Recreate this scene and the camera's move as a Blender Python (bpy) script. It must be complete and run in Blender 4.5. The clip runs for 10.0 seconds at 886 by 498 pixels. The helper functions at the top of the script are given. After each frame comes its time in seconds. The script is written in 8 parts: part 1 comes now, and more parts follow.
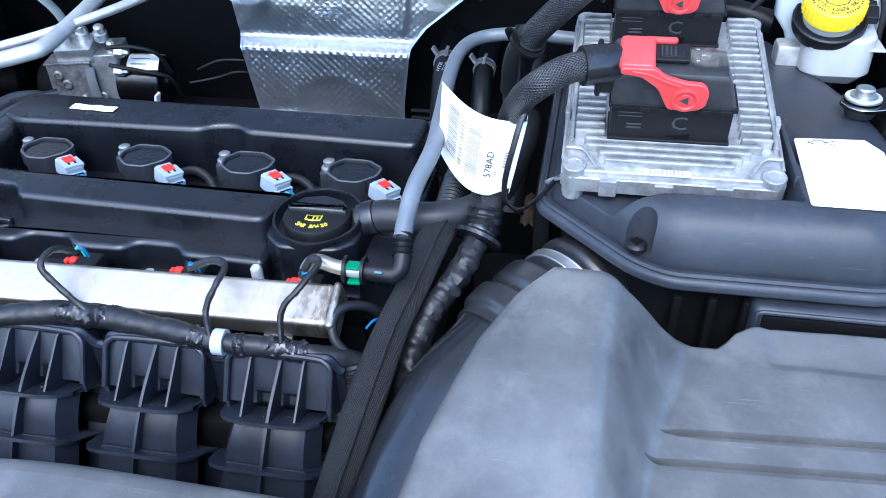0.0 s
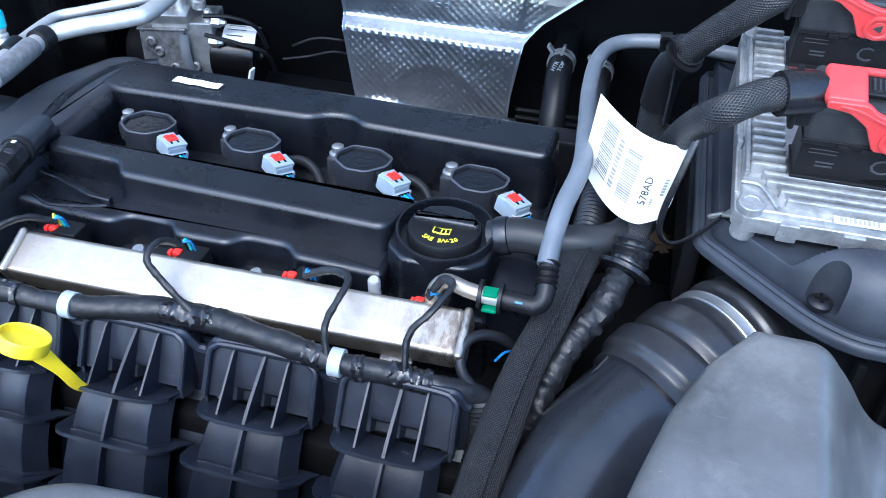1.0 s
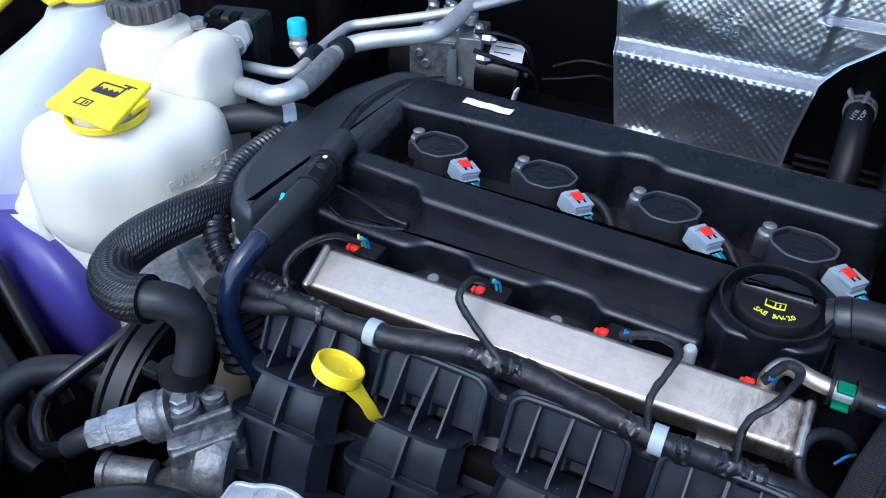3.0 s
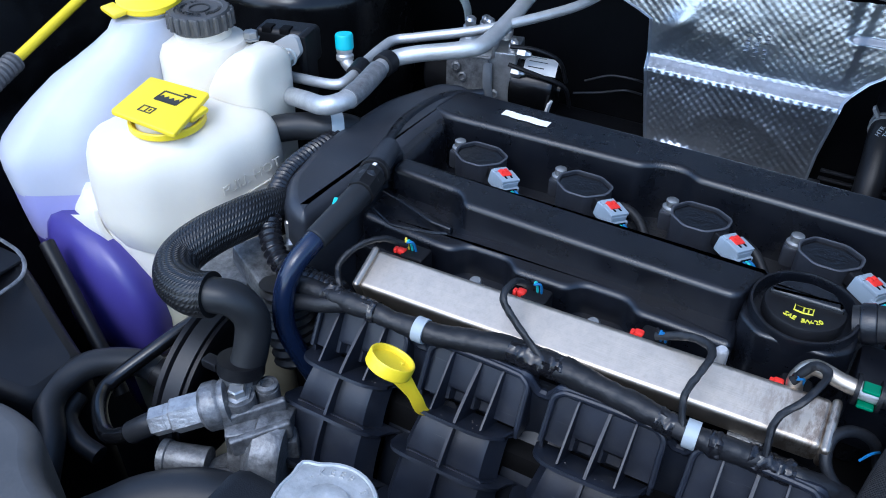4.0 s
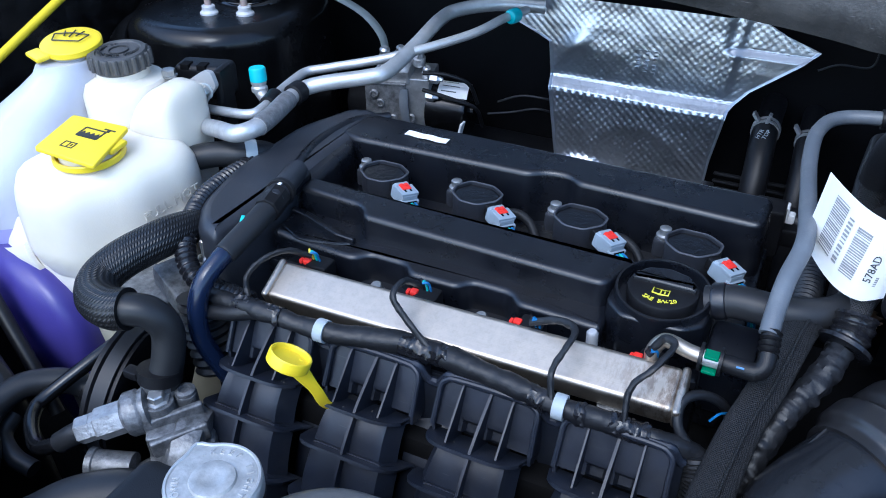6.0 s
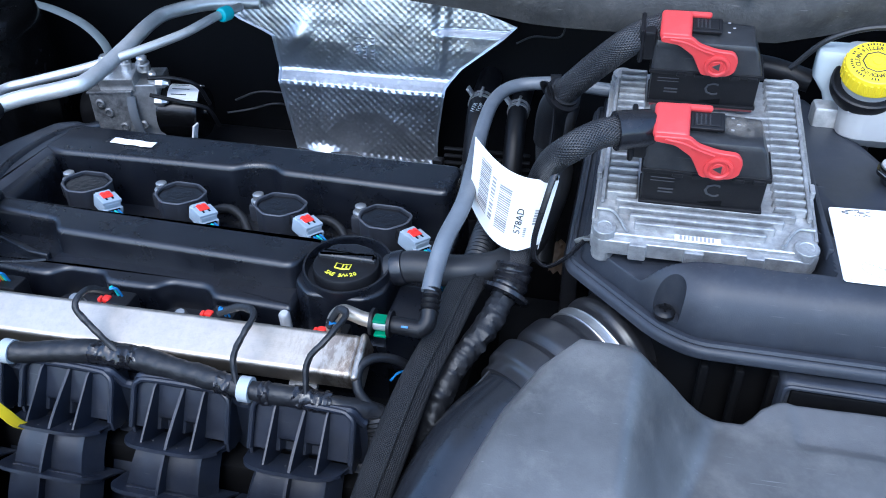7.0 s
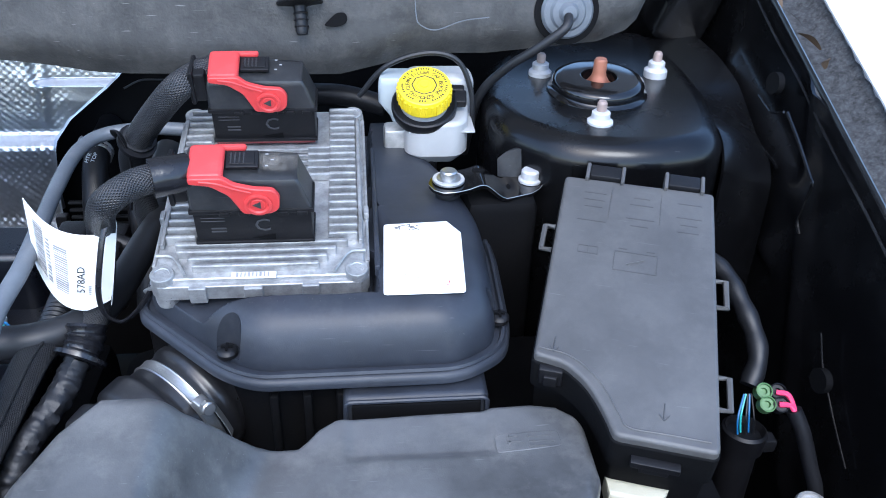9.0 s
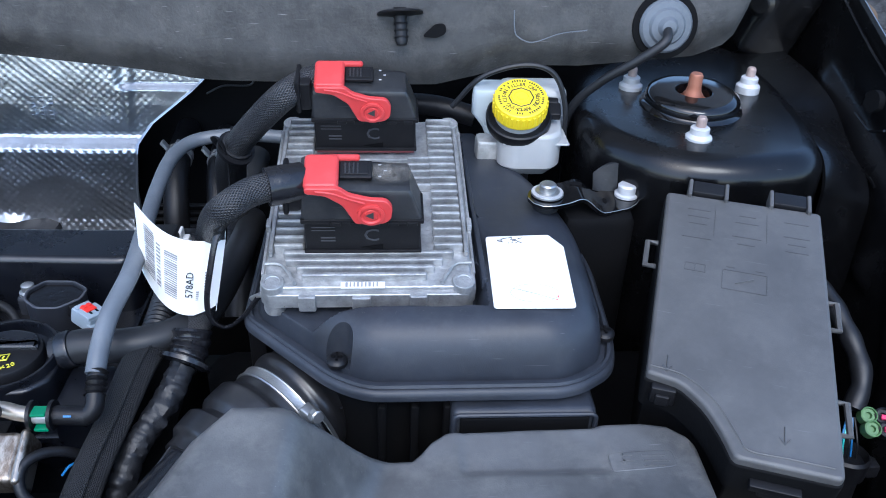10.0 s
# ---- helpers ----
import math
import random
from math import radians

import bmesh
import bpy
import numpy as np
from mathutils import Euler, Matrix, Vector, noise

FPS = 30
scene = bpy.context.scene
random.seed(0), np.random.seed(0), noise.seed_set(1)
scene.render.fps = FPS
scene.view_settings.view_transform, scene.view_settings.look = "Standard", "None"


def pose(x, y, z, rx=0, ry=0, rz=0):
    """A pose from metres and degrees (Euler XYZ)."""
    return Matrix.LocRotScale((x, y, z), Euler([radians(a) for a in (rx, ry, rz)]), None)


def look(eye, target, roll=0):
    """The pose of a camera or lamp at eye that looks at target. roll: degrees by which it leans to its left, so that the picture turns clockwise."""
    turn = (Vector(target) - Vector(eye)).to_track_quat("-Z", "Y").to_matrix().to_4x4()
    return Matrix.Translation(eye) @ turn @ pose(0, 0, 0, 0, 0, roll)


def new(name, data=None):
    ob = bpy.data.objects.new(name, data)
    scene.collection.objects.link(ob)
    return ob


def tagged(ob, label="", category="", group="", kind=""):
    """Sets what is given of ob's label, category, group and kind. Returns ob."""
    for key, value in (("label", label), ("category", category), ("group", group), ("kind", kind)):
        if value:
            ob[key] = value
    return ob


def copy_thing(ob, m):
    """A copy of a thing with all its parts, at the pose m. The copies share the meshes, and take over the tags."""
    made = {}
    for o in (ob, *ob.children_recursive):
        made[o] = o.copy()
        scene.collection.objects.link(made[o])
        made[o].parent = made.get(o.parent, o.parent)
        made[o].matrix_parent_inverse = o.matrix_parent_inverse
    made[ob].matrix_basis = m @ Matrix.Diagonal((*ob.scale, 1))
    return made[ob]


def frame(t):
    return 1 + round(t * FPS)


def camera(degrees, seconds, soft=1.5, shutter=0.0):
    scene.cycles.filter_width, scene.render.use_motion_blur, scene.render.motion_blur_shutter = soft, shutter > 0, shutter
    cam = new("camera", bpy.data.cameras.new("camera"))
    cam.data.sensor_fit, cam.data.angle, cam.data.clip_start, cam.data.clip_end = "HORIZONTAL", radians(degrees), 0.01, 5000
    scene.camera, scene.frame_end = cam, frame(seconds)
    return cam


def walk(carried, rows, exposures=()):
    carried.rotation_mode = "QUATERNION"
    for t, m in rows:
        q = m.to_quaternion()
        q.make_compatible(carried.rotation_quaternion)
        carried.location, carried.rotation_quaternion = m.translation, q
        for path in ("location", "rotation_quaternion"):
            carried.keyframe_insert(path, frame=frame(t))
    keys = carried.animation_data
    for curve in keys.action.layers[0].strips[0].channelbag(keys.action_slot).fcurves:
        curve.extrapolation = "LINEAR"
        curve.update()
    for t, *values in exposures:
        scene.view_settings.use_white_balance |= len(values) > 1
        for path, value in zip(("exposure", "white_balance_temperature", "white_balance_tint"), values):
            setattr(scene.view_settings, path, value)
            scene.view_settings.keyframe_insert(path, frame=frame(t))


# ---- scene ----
cam = camera(56.7, 10.0, 1.0)
PATH = [
    (0, (0.158, 0.18, 1.429), (-0.166, 1.779, 0.272), -1.7),
    (0.5, (0.114, 0.206, 1.419), (-0.223, 1.782, 0.236), 0.4),
    (1, (0.072, 0.226, 1.417), (-0.318, 1.785, 0.226), 2.1),
    (1.5, (0.035, 0.23, 1.416), (-0.48, 1.754, 0.227), 1.4),
    (2, (0.008, 0.236, 1.417), (-0.577, 1.729, 0.222), 1.2),
    (2.5, (-0.021, 0.236, 1.416), (-0.692, 1.695, 0.223), 1.1),
    (3, (-0.047, 0.233, 1.418), (-0.779, 1.661, 0.225), 1.1),
    (3.2, (-0.056, 0.223, 1.424), (-0.804, 1.637, 0.224), 1.2),
    (4.5, (-0.043, 0.189, 1.435), (-0.827, 1.631, 0.291), 1.4),
    (5, (-0.028, 0.176, 1.44), (-0.809, 1.644, 0.329), 1.0),
    (5.2, (-0.016, 0.174, 1.439), (-0.803, 1.649, 0.341), 0.5),
    (6.3, (0.065, 0.174, 1.452), (-0.618, 1.687, 0.336), -1.6),
    (6.5, (0.097, 0.18, 1.451), (-0.499, 1.729, 0.335), -1.3),
    (7, (0.156, 0.194, 1.454), (-0.24, 1.799, 0.329), -0.9),
    (7.5, (0.204, 0.207, 1.457), (-0.025, 1.844, 0.331), -0.4),
    (8, (0.248, 0.217, 1.468), (0.213, 1.883, 0.362), 1.3),
    (8.5, (0.273, 0.213, 1.467), (0.369, 1.897, 0.394), 1.8),
    (9, (0.287, 0.205, 1.466), (0.478, 1.883, 0.396), 2.0),
    (9.5, (0.271, 0.206, 1.468), (0.443, 1.891, 0.404), 1.6),
    (10, (0.231, 0.213, 1.468), (0.358, 1.904, 0.407), 2.2),
]
EXPOSURES = [(0, 2.40, 5400, 7), (1, 2.33, 5450, 6), (2.5, 1.62, 5560, 7), (4.5, 1.44, 5370, 7), (6.5, 1.72, 5340, 7), (7, 1.95, 5380, 7), (7.5, 2.09, 5430, 7), (8.5, 2.23, 5580, 8), (9, 2.06, 5700, 8), (9.5, 1.74, 5650, 8), (10, 1.73, 5640, 8)]
walk(cam, [(t, look(eye, target, roll)) for t, eye, target, roll in PATH], EXPOSURES)

# ---------------------------------------------------------------- daylight
world = bpy.data.worlds.new("sky")
scene.world = world
world.use_nodes = True
wn = world.node_tree.nodes
sky = wn.new("ShaderNodeTexSky")
sky.sky_type = "NISHITA"
sky.sun_disc = False
sky.sun_elevation, sky.sun_rotation = radians(52), radians(200)
sky.air_density, sky.dust_density, sky.ozone_density = 1.0, 1.5, 1.0
world.node_tree.links.new(sky.outputs[0], wn["Background"].inputs[0])
wn["Background"].inputs[1].default_value = 0.15
sun = new("sun", bpy.data.lights.new("sun", "SUN"))
sun.data.energy, sun.data.angle, sun.data.color = 0.5, radians(20), (1.0, 0.96, 0.90)
sun.matrix_world = look((0.5, -2.2, 4.5), (0, 0.7, 1.0))

# ---------------------------------------------------------------- materials


def material(name, color, rough=0.5, metal=0.0, grain=900.0, relief=0.15, blotch=14.0, spread=0.25, dust=0.0,
             dust_color=(0.32, 0.31, 0.29), coat=0.0, sub=0.0, weave=0.0, turns=(45, -45), stitch=1.0, brushed=0.0, spec=0.5, rough_spread=0.12, scratch=0.0,
             scratch_color=(0.30, 0.30, 0.30)):
    m = bpy.data.materials.new(name)
    m.use_nodes = True
    t = m.node_tree
    n, link = t.nodes, t.links.new
    p = n["Principled BSDF"]
    p.inputs["Metallic"].default_value = metal
    p.inputs["Specular IOR Level"].default_value = spec
    co = n.new("ShaderNodeTexCoord")
    big = n.new("ShaderNodeTexNoise")
    big.inputs["Scale"].default_value, big.inputs["Detail"].default_value, big.inputs["Roughness"].default_value = blotch, 6, 0.65
    fine = n.new("ShaderNodeTexNoise")
    fine.inputs["Scale"].default_value, fine.inputs["Detail"].default_value = grain, 3
    src = co.outputs["Object"]
    if brushed:
        mp = n.new("ShaderNodeMapping")
        mp.inputs["Scale"].default_value = (0.03, 1, 1)
        link(src, mp.inputs[0])
        link(mp.outputs[0], fine.inputs[0])
    else:
        link(src, fine.inputs[0])
    link(src, big.inputs[0])
    ramp = n.new("ShaderNodeMapRange")
    ramp.inputs[1].default_value, ramp.inputs[2].default_value = 0.3, 0.7
    link(big.outputs[0], ramp.inputs[0])
    mix = n.new("ShaderNodeMix")
    mix.data_type = "RGBA"
    mix.inputs[6].default_value = (*[c * (1 - spread) for c in color], 1)
    mix.inputs[7].default_value = (*[min(1, c * (1 + spread)) for c in color], 1)
    link(ramp.outputs[0], mix.inputs[0])
    out = mix.outputs[2]
    if dust:
        dn = n.new("ShaderNodeTexNoise")
        dn.inputs["Scale"].default_value, dn.inputs["Detail"].default_value, dn.inputs["Roughness"].default_value = blotch * 2.3, 9, 0.75
        link(src, dn.inputs[0])
        dr = n.new("ShaderNodeMapRange")
        dr.inputs[1].default_value, dr.inputs[2].default_value, dr.inputs[4].default_value = 0.48, 0.8, dust
        link(dn.outputs[0], dr.inputs[0])
        dm = n.new("ShaderNodeMix")
        dm.data_type = "RGBA"
        dm.inputs[7].default_value = (*dust_color, 1)
        link(dr.outputs[0], dm.inputs[0])
        link(out, dm.inputs[6])
        out = dm.outputs[2]
    if scratch:
        for turn, size in ((20, 7.0), (-50, 5.0), (75, 6.0)):
            mp = n.new("ShaderNodeMapping")
            mp.inputs["Rotation"].default_value = (radians(turn * 0.4), radians(turn * 0.3), radians(turn))
            mp.inputs["Scale"].default_value = (size * 6, size * 110, size * 110)
            link(src, mp.inputs[0])
            sn = n.new("ShaderNodeTexNoise")
            sn.inputs["Scale"].default_value, sn.inputs["Detail"].default_value = 1.0, 1
            link(mp.outputs[0], sn.inputs[0])
            sr = n.new("ShaderNodeMapRange")
            sr.inputs[1].default_value, sr.inputs[2].default_value, sr.inputs[4].default_value = 0.76, 0.83, scratch
            link(sn.outputs[0], sr.inputs[0])
            sm = n.new("ShaderNodeMix")
            sm.data_type = "RGBA"
            sm.inputs[7].default_value = (*scratch_color, 1)
            link(sr.outputs[0], sm.inputs[0])
            link(out, sm.inputs[6])
            out = sm.outputs[2]
    link(out, p.inputs["Base Color"])
    rr = n.new("ShaderNodeMapRange")
    rr.inputs[3].default_value, rr.inputs[4].default_value = max(0.03, rough - rough_spread), min(1, rough + rough_spread)
    link(big.outputs[0], rr.inputs[0])
    link(rr.outputs[0], p.inputs["Roughness"])
    bump = n.new("ShaderNodeBump")
    bump.inputs["Strength"].default_value, bump.inputs["Distance"].default_value = relief, 0.0006
    link(fine.outputs[0], bump.inputs["Height"])
    if weave:
        uv = n.new("ShaderNodeTexCoord")
        heights = []
        for turn, size in zip(turns, (weave, weave * stitch)):
            mp = n.new("ShaderNodeMapping")
            mp.inputs["Rotation"].default_value = (0, 0, radians(turn))
            link(uv.outputs["UV"], mp.inputs[0])
            wv = n.new("ShaderNodeTexWave")
            wv.inputs["Scale"].default_value, wv.inputs["Distortion"].default_value = size, 0.4
            link(mp.outputs[0], wv.inputs[0])
            heights.append(wv.outputs[1])
        mul = n.new("ShaderNodeMath")
        mul.operation = "MAXIMUM" if stitch == 1.0 else "MULTIPLY"
        link(heights[0], mul.inputs[0])
        link(heights[1], mul.inputs[1])
        # Shading of the weave put into the colour: grooves darker, ridges lighter.
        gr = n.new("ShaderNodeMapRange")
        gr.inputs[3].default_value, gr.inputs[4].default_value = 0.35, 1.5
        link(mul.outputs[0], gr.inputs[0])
        groove_tone = n.new("ShaderNodeMix")
        groove_tone.data_type, groove_tone.blend_type = "RGBA", "MULTIPLY"
        groove_tone.inputs[0].default_value = 1.0
        link(out, groove_tone.inputs[6])
        link(gr.outputs[0], groove_tone.inputs[7])
        link(groove_tone.outputs[2], p.inputs["Base Color"])
        b2 = n.new("ShaderNodeBump")
        b2.inputs["Strength"].default_value, b2.inputs["Distance"].default_value = 0.8, 0.0008
        link(mul.outputs[0], b2.inputs["Height"])
        link(bump.outputs[0], b2.inputs["Normal"])
        bump = b2
    link(bump.outputs[0], p.inputs["Normal"])
    if coat:
        p.inputs["Coat Weight"].default_value, p.inputs["Coat Roughness"].default_value = coat, 0.08
    if sub:
        p.inputs["Subsurface Weight"].default_value = sub
        p.inputs["Subsurface Radius"].default_value = (0.02, 0.02, 0.022)
        p.inputs["Subsurface Scale"].default_value = 1.0
    return m


COVER = material("satin black moulded plastic", (0.0042, 0.0050, 0.0078), 0.29, grain=1400, relief=0.3, blotch=20, spread=0.4, dust=0.14, dust_color=(0.05, 0.05, 0.05), spec=0.60, rough_spread=0.16, scratch=0.15, scratch_color=(0.09, 0.09, 0.09))
RUNNER = material("matt black glass-filled plastic", (0.0120, 0.0152, 0.0245), 0.42, grain=1500, relief=0.12, blotch=22, spread=0.4, dust=0.3, dust_color=(0.060, 0.058, 0.055), spec=0.45, rough_spread=0.15, scratch=0.25, scratch_color=(0.12, 0.12, 0.12))
DUCT = material("weathered dark grey polyethylene", (0.089, 0.089, 0.089), 0.37, grain=1100, relief=0.2, blotch=9, spread=0.5, dust=0.6, dust_color=(0.215, 0.205, 0.19), scratch=0.35, scratch_color=(0.30, 0.30, 0.30))
LID = material("dark grey airbox plastic", (0.023, 0.0265, 0.035), 0.47, grain=1300, relief=0.12, blotch=14, spread=0.35, dust=0.3, dust_color=(0.085, 0.085, 0.088), spec=0.4, scratch=0.2, scratch_color=(0.2, 0.2, 0.2))
FUSE = material("charcoal textured plastic", (0.071, 0.069, 0.068), 0.5, grain=1900, relief=0.2, dust=0.1, scratch=0.35, scratch_color=(0.18, 0.18, 0.18))
BLACK = material("black moulded plastic", (0.006, 0.006, 0.0072), 0.42, grain=1200, relief=0.3, dust=0.1, dust_color=(0.06, 0.06, 0.058), spec=0.3)
PAINT = material("black body paint", (0.0035, 0.0035, 0.004), 0.24, grain=500, relief=0.06, blotch=11, coat=0.08, dust=0.6, dust_color=(0.030, 0.030, 0.031), spec=0.42, rough_spread=0.12, scratch=0.4, scratch_color=(0.10, 0.10, 0.10))
# Darkened, duller copy of PAINT for the inner wing and strut towers.
WINGPAINT = material("darkened copy of black body paint", (0.0028, 0.0028, 0.0032), 0.26, grain=500, relief=0.06, blotch=11, coat=0.06, dust=0.25, dust_color=(0.022, 0.022, 0.023), spec=0.32, rough_spread=0.12, scratch=0.3, scratch_color=(0.08, 0.08, 0.08))
# Near-black with shade put in, for openings, gaps and hidden lower parts.
CAVITY = material("dull near-black for hollows and lower parts", (0.004, 0.004, 0.0045), 0.75, grain=300, relief=0.3, dust=0.1, dust_color=(0.015, 0.015, 0.015), spec=0.1)
RUBBER = material("black rubber", (0.0145, 0.0152, 0.017), 0.43, grain=900, relief=0.1, dust=0.2, dust_color=(0.04, 0.04, 0.04), spec=0.35)
TAPE = material("black cloth tape", (0.0085, 0.009, 0.0108), 0.46, grain=500, relief=0.35, dust=0.2, dust_color=(0.05, 0.05, 0.05), spec=0.42)
SHINYTAPE = material("glossy black vinyl tape", (0.009, 0.009, 0.011), 0.27, grain=260, relief=0.4)
GREYHOSE = material("grey rubber hose", (0.105, 0.118, 0.135), 0.45, grain=900, relief=0.25, dust=0.2)
WORNHOSE = material("worn grey hose covering", (0.22, 0.22, 0.225), 0.45, 0.4, grain=500, relief=0.35, blotch=160, spread=0.4, dust=0.4, dust_color=(0.16, 0.16, 0.16))
WORNPIPE = material("dull aluminium", (0.52, 0.52, 0.52), 0.42, 0.6, grain=500, relief=0.3, blotch=70, spread=0.2, dust=0.4, dust_color=(0.25, 0.25, 0.25))
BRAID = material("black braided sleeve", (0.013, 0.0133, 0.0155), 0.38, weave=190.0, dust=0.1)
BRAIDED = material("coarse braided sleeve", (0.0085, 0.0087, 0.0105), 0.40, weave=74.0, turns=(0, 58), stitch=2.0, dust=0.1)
HOSE = material("shiny moulded black hose", (0.016, 0.0175, 0.021), 0.20, grain=700, relief=0.06, blotch=10, spread=0.4, dust=0.18, dust_color=(0.07, 0.07, 0.073))
BLUISH = material("bluish white polyethylene", (0.50, 0.51, 0.58), 0.36, blotch=6, spread=0.1, sub=0.3)
MILKY = material("dull off-white polyethylene", (0.37, 0.37, 0.365), 0.4, blotch=7, spread=0.12, sub=0.2, dust=0.2, dust_color=(0.25, 0.24, 0.22))
DUSTY = material("dusty black plastic", (0.019, 0.020, 0.0225), 0.36, grain=1000, relief=0.2, blotch=26, spread=0.4, dust=0.3, dust_color=(0.10, 0.094, 0.085), spec=0.55, scratch=0.3, scratch_color=(0.2, 0.2, 0.2))
GRIME = material("pale dried dust", (0.16, 0.145, 0.125), 0.5, blotch=70, spread=0.6, dust=0.6, dust_color=(0.17, 0.16, 0.145))
TIMING = material("dusty satin black plastic", (0.022, 0.0245, 0.031), 0.38, grain=1200, relief=0.15, blotch=10, dust=0.35, dust_color=(0.08, 0.08, 0.085), spec=0.5, scratch=0.3, scratch_color=(0.12, 0.12, 0.12))
COIL = material("grey black coil plastic", (0.017, 0.0185, 0.0235), 0.42, grain=900, relief=0.15, dust=0.2, dust_color=(0.1, 0.1, 0.1))
POTTING = material("rough shiny potting resin", (0.004, 0.004, 0.005), 0.22, grain=160, relief=1.0, blotch=200, spec=0.5, rough_spread=0.15)
# Lighter than COIL: the rim's highlight is put into this colour.
COILRIM = material("paler grey for the coil rim highlight", (0.055, 0.058, 0.068), 0.38, grain=900, relief=0.15, dust=0.2, dust_color=(0.12, 0.12, 0.12))
PALESTRAP = material("pale grey braided strap", (0.36, 0.38, 0.35), 0.6, grain=700, relief=0.3)
CUFF = material("grey black rubber cuff", (0.014, 0.014, 0.0155), 0.32, grain=900, relief=0.1, blotch=14, dust=0.25, dust_color=(0.10, 0.095, 0.09))
CLIPGREY = material("pale blue grey clip plastic", (0.36, 0.40, 0.415), 0.45, spread=0.08)
STRAP = material("black woven fabric sleeve", (0.0120, 0.0124, 0.0138), 0.55, weave=230.0, dust=0.25, dust_color=(0.04, 0.04, 0.04), spec=0.25)
CAST = material("cast aluminium", (0.375, 0.377, 0.377), 0.40, 0.6, grain=300, relief=1.0, blotch=75, spread=0.35, dust=0.7, dust_color=(0.21, 0.208, 0.2))
PUMP = material("grimy cast aluminium", (0.17, 0.174, 0.18), 0.46, 0.5, grain=260, relief=1.0, blotch=110, spread=0.55, dust=0.8, dust_color=(0.055, 0.055, 0.055))
STEEL = material("brushed stainless steel", (0.50, 0.445, 0.375), 0.46, 1.0, grain=900, relief=0.10, brushed=1, blotch=120, spread=0.08, dust=0.4, dust_color=(0.30, 0.26, 0.21))
ZINC = material("zinc plated steel", (0.46, 0.46, 0.45), 0.38, 0.9, grain=500, relief=0.3, dust=0.2)
TUBE_AL = material("drawn aluminium tube", (0.54, 0.54, 0.53), 0.40, 0.6, grain=500, relief=0.35, dust=0.25)
SHIELD = material("embossed aluminium foil", (0.62, 0.65, 0.70), 0.35, 0.94, grain=500, relief=0.35, blotch=18, spread=0.15, dust=0.15, dust_color=(0.3, 0.3, 0.3))


def faded(mat):
    """Lets a thin film of dirt thin out raggedly towards its edges."""
    t = mat.node_tree
    n, link = t.nodes, t.links.new
    co, mp, spot = n.new("ShaderNodeTexCoord"), n.new("ShaderNodeVectorMath"), n.new("ShaderNodeTexNoise")
    mp.operation = "DISTANCE"
    mp.inputs[1].default_value = (0.62, 0.45, 0.5)
    link(co.outputs["Generated"], mp.inputs[0])
    spot.inputs["Scale"].default_value, spot.inputs["Detail"].default_value, spot.inputs["Roughness"].default_value = 160, 8, 0.7
    link(co.outputs["Object"], spot.inputs[0])
    near, cut, both = n.new("ShaderNodeMapRange"), n.new("ShaderNodeMapRange"), n.new("ShaderNodeMath")
    near.inputs[1].default_value, near.inputs[2].default_value, near.inputs[3].default_value, near.inputs[4].default_value = 0.12, 0.52, 1.0, 0.0
    link(mp.outputs["Value"], near.inputs[0])
    cut.inputs[1].default_value, cut.inputs[2].default_value, cut.inputs[4].default_value = 0.34, 0.66, 0.9
    link(spot.outputs[0], cut.inputs[0])
    both.operation = "MULTIPLY"
    link(near.outputs[0], both.inputs[0])
    link(cut.outputs[0], both.inputs[1])
    link(both.outputs[0], n["Principled BSDF"].inputs["Alpha"])


faded(GRIME)


def stained(mat, x0, x1, color):
    """Adds streaky stains between x0 and x1, as heat and leaked fuel leave them."""
    t = mat.node_tree
    n, link = t.nodes, t.links.new
    p = n["Principled BSDF"]
    old = p.inputs["Base Color"].links[0].from_socket
    co, sep, spot = n.new("ShaderNodeTexCoord"), n.new("ShaderNodeSeparateXYZ"), n.new("ShaderNodeTexNoise")
    link(co.outputs["Object"], sep.inputs[0])
    mp = n.new("ShaderNodeMapping")
    mp.inputs["Scale"].default_value = (1, 0.35, 0.35)
    link(co.outputs["Object"], mp.inputs[0])
    link(mp.outputs[0], spot.inputs[0])
    spot.inputs["Scale"].default_value, spot.inputs["Detail"].default_value, spot.inputs["Roughness"].default_value = 130, 6, 0.7
    along, cut, both = n.new("ShaderNodeMapRange"), n.new("ShaderNodeMapRange"), n.new("ShaderNodeMath")
    along.inputs[1].default_value, along.inputs[2].default_value = x0, x1
    link(sep.outputs[0], along.inputs[0])
    cut.inputs[1].default_value, cut.inputs[2].default_value = 0.46, 0.58
    link(spot.outputs[0], cut.inputs[0])
    both.operation = "MULTIPLY"
    link(along.outputs[0], both.inputs[0])
    link(cut.outputs[0], both.inputs[1])
    mix = n.new("ShaderNodeMix")
    mix.data_type = "RGBA"
    mix.inputs[7].default_value = (*color, 1)
    link(both.outputs[0], mix.inputs[0])
    link(old, mix.inputs[6])
    link(mix.outputs[2], p.inputs["Base Color"])


stained(STEEL, 0.10, 0.18, (0.13, 0.085, 0.055))
COWL = material("grey cowl panel", (0.036, 0.0352, 0.0338), 0.58, grain=420, relief=0.9, blotch=24, spread=0.55, dust=0.6, dust_color=(0.098, 0.092, 0.083), scratch=0.4, scratch_color=(0.34, 0.33, 0.32))
YELLOW = material("yellow plastic", (0.88, 0.665, 0.02), 0.36, grain=900, relief=0.15, spread=0.06)
RED = material("red plastic", (0.53, 0.045, 0.045), 0.38, grain=900, relief=0.15, spread=0.08, dust=0.08, dust_color=(0.6, 0.4, 0.38))
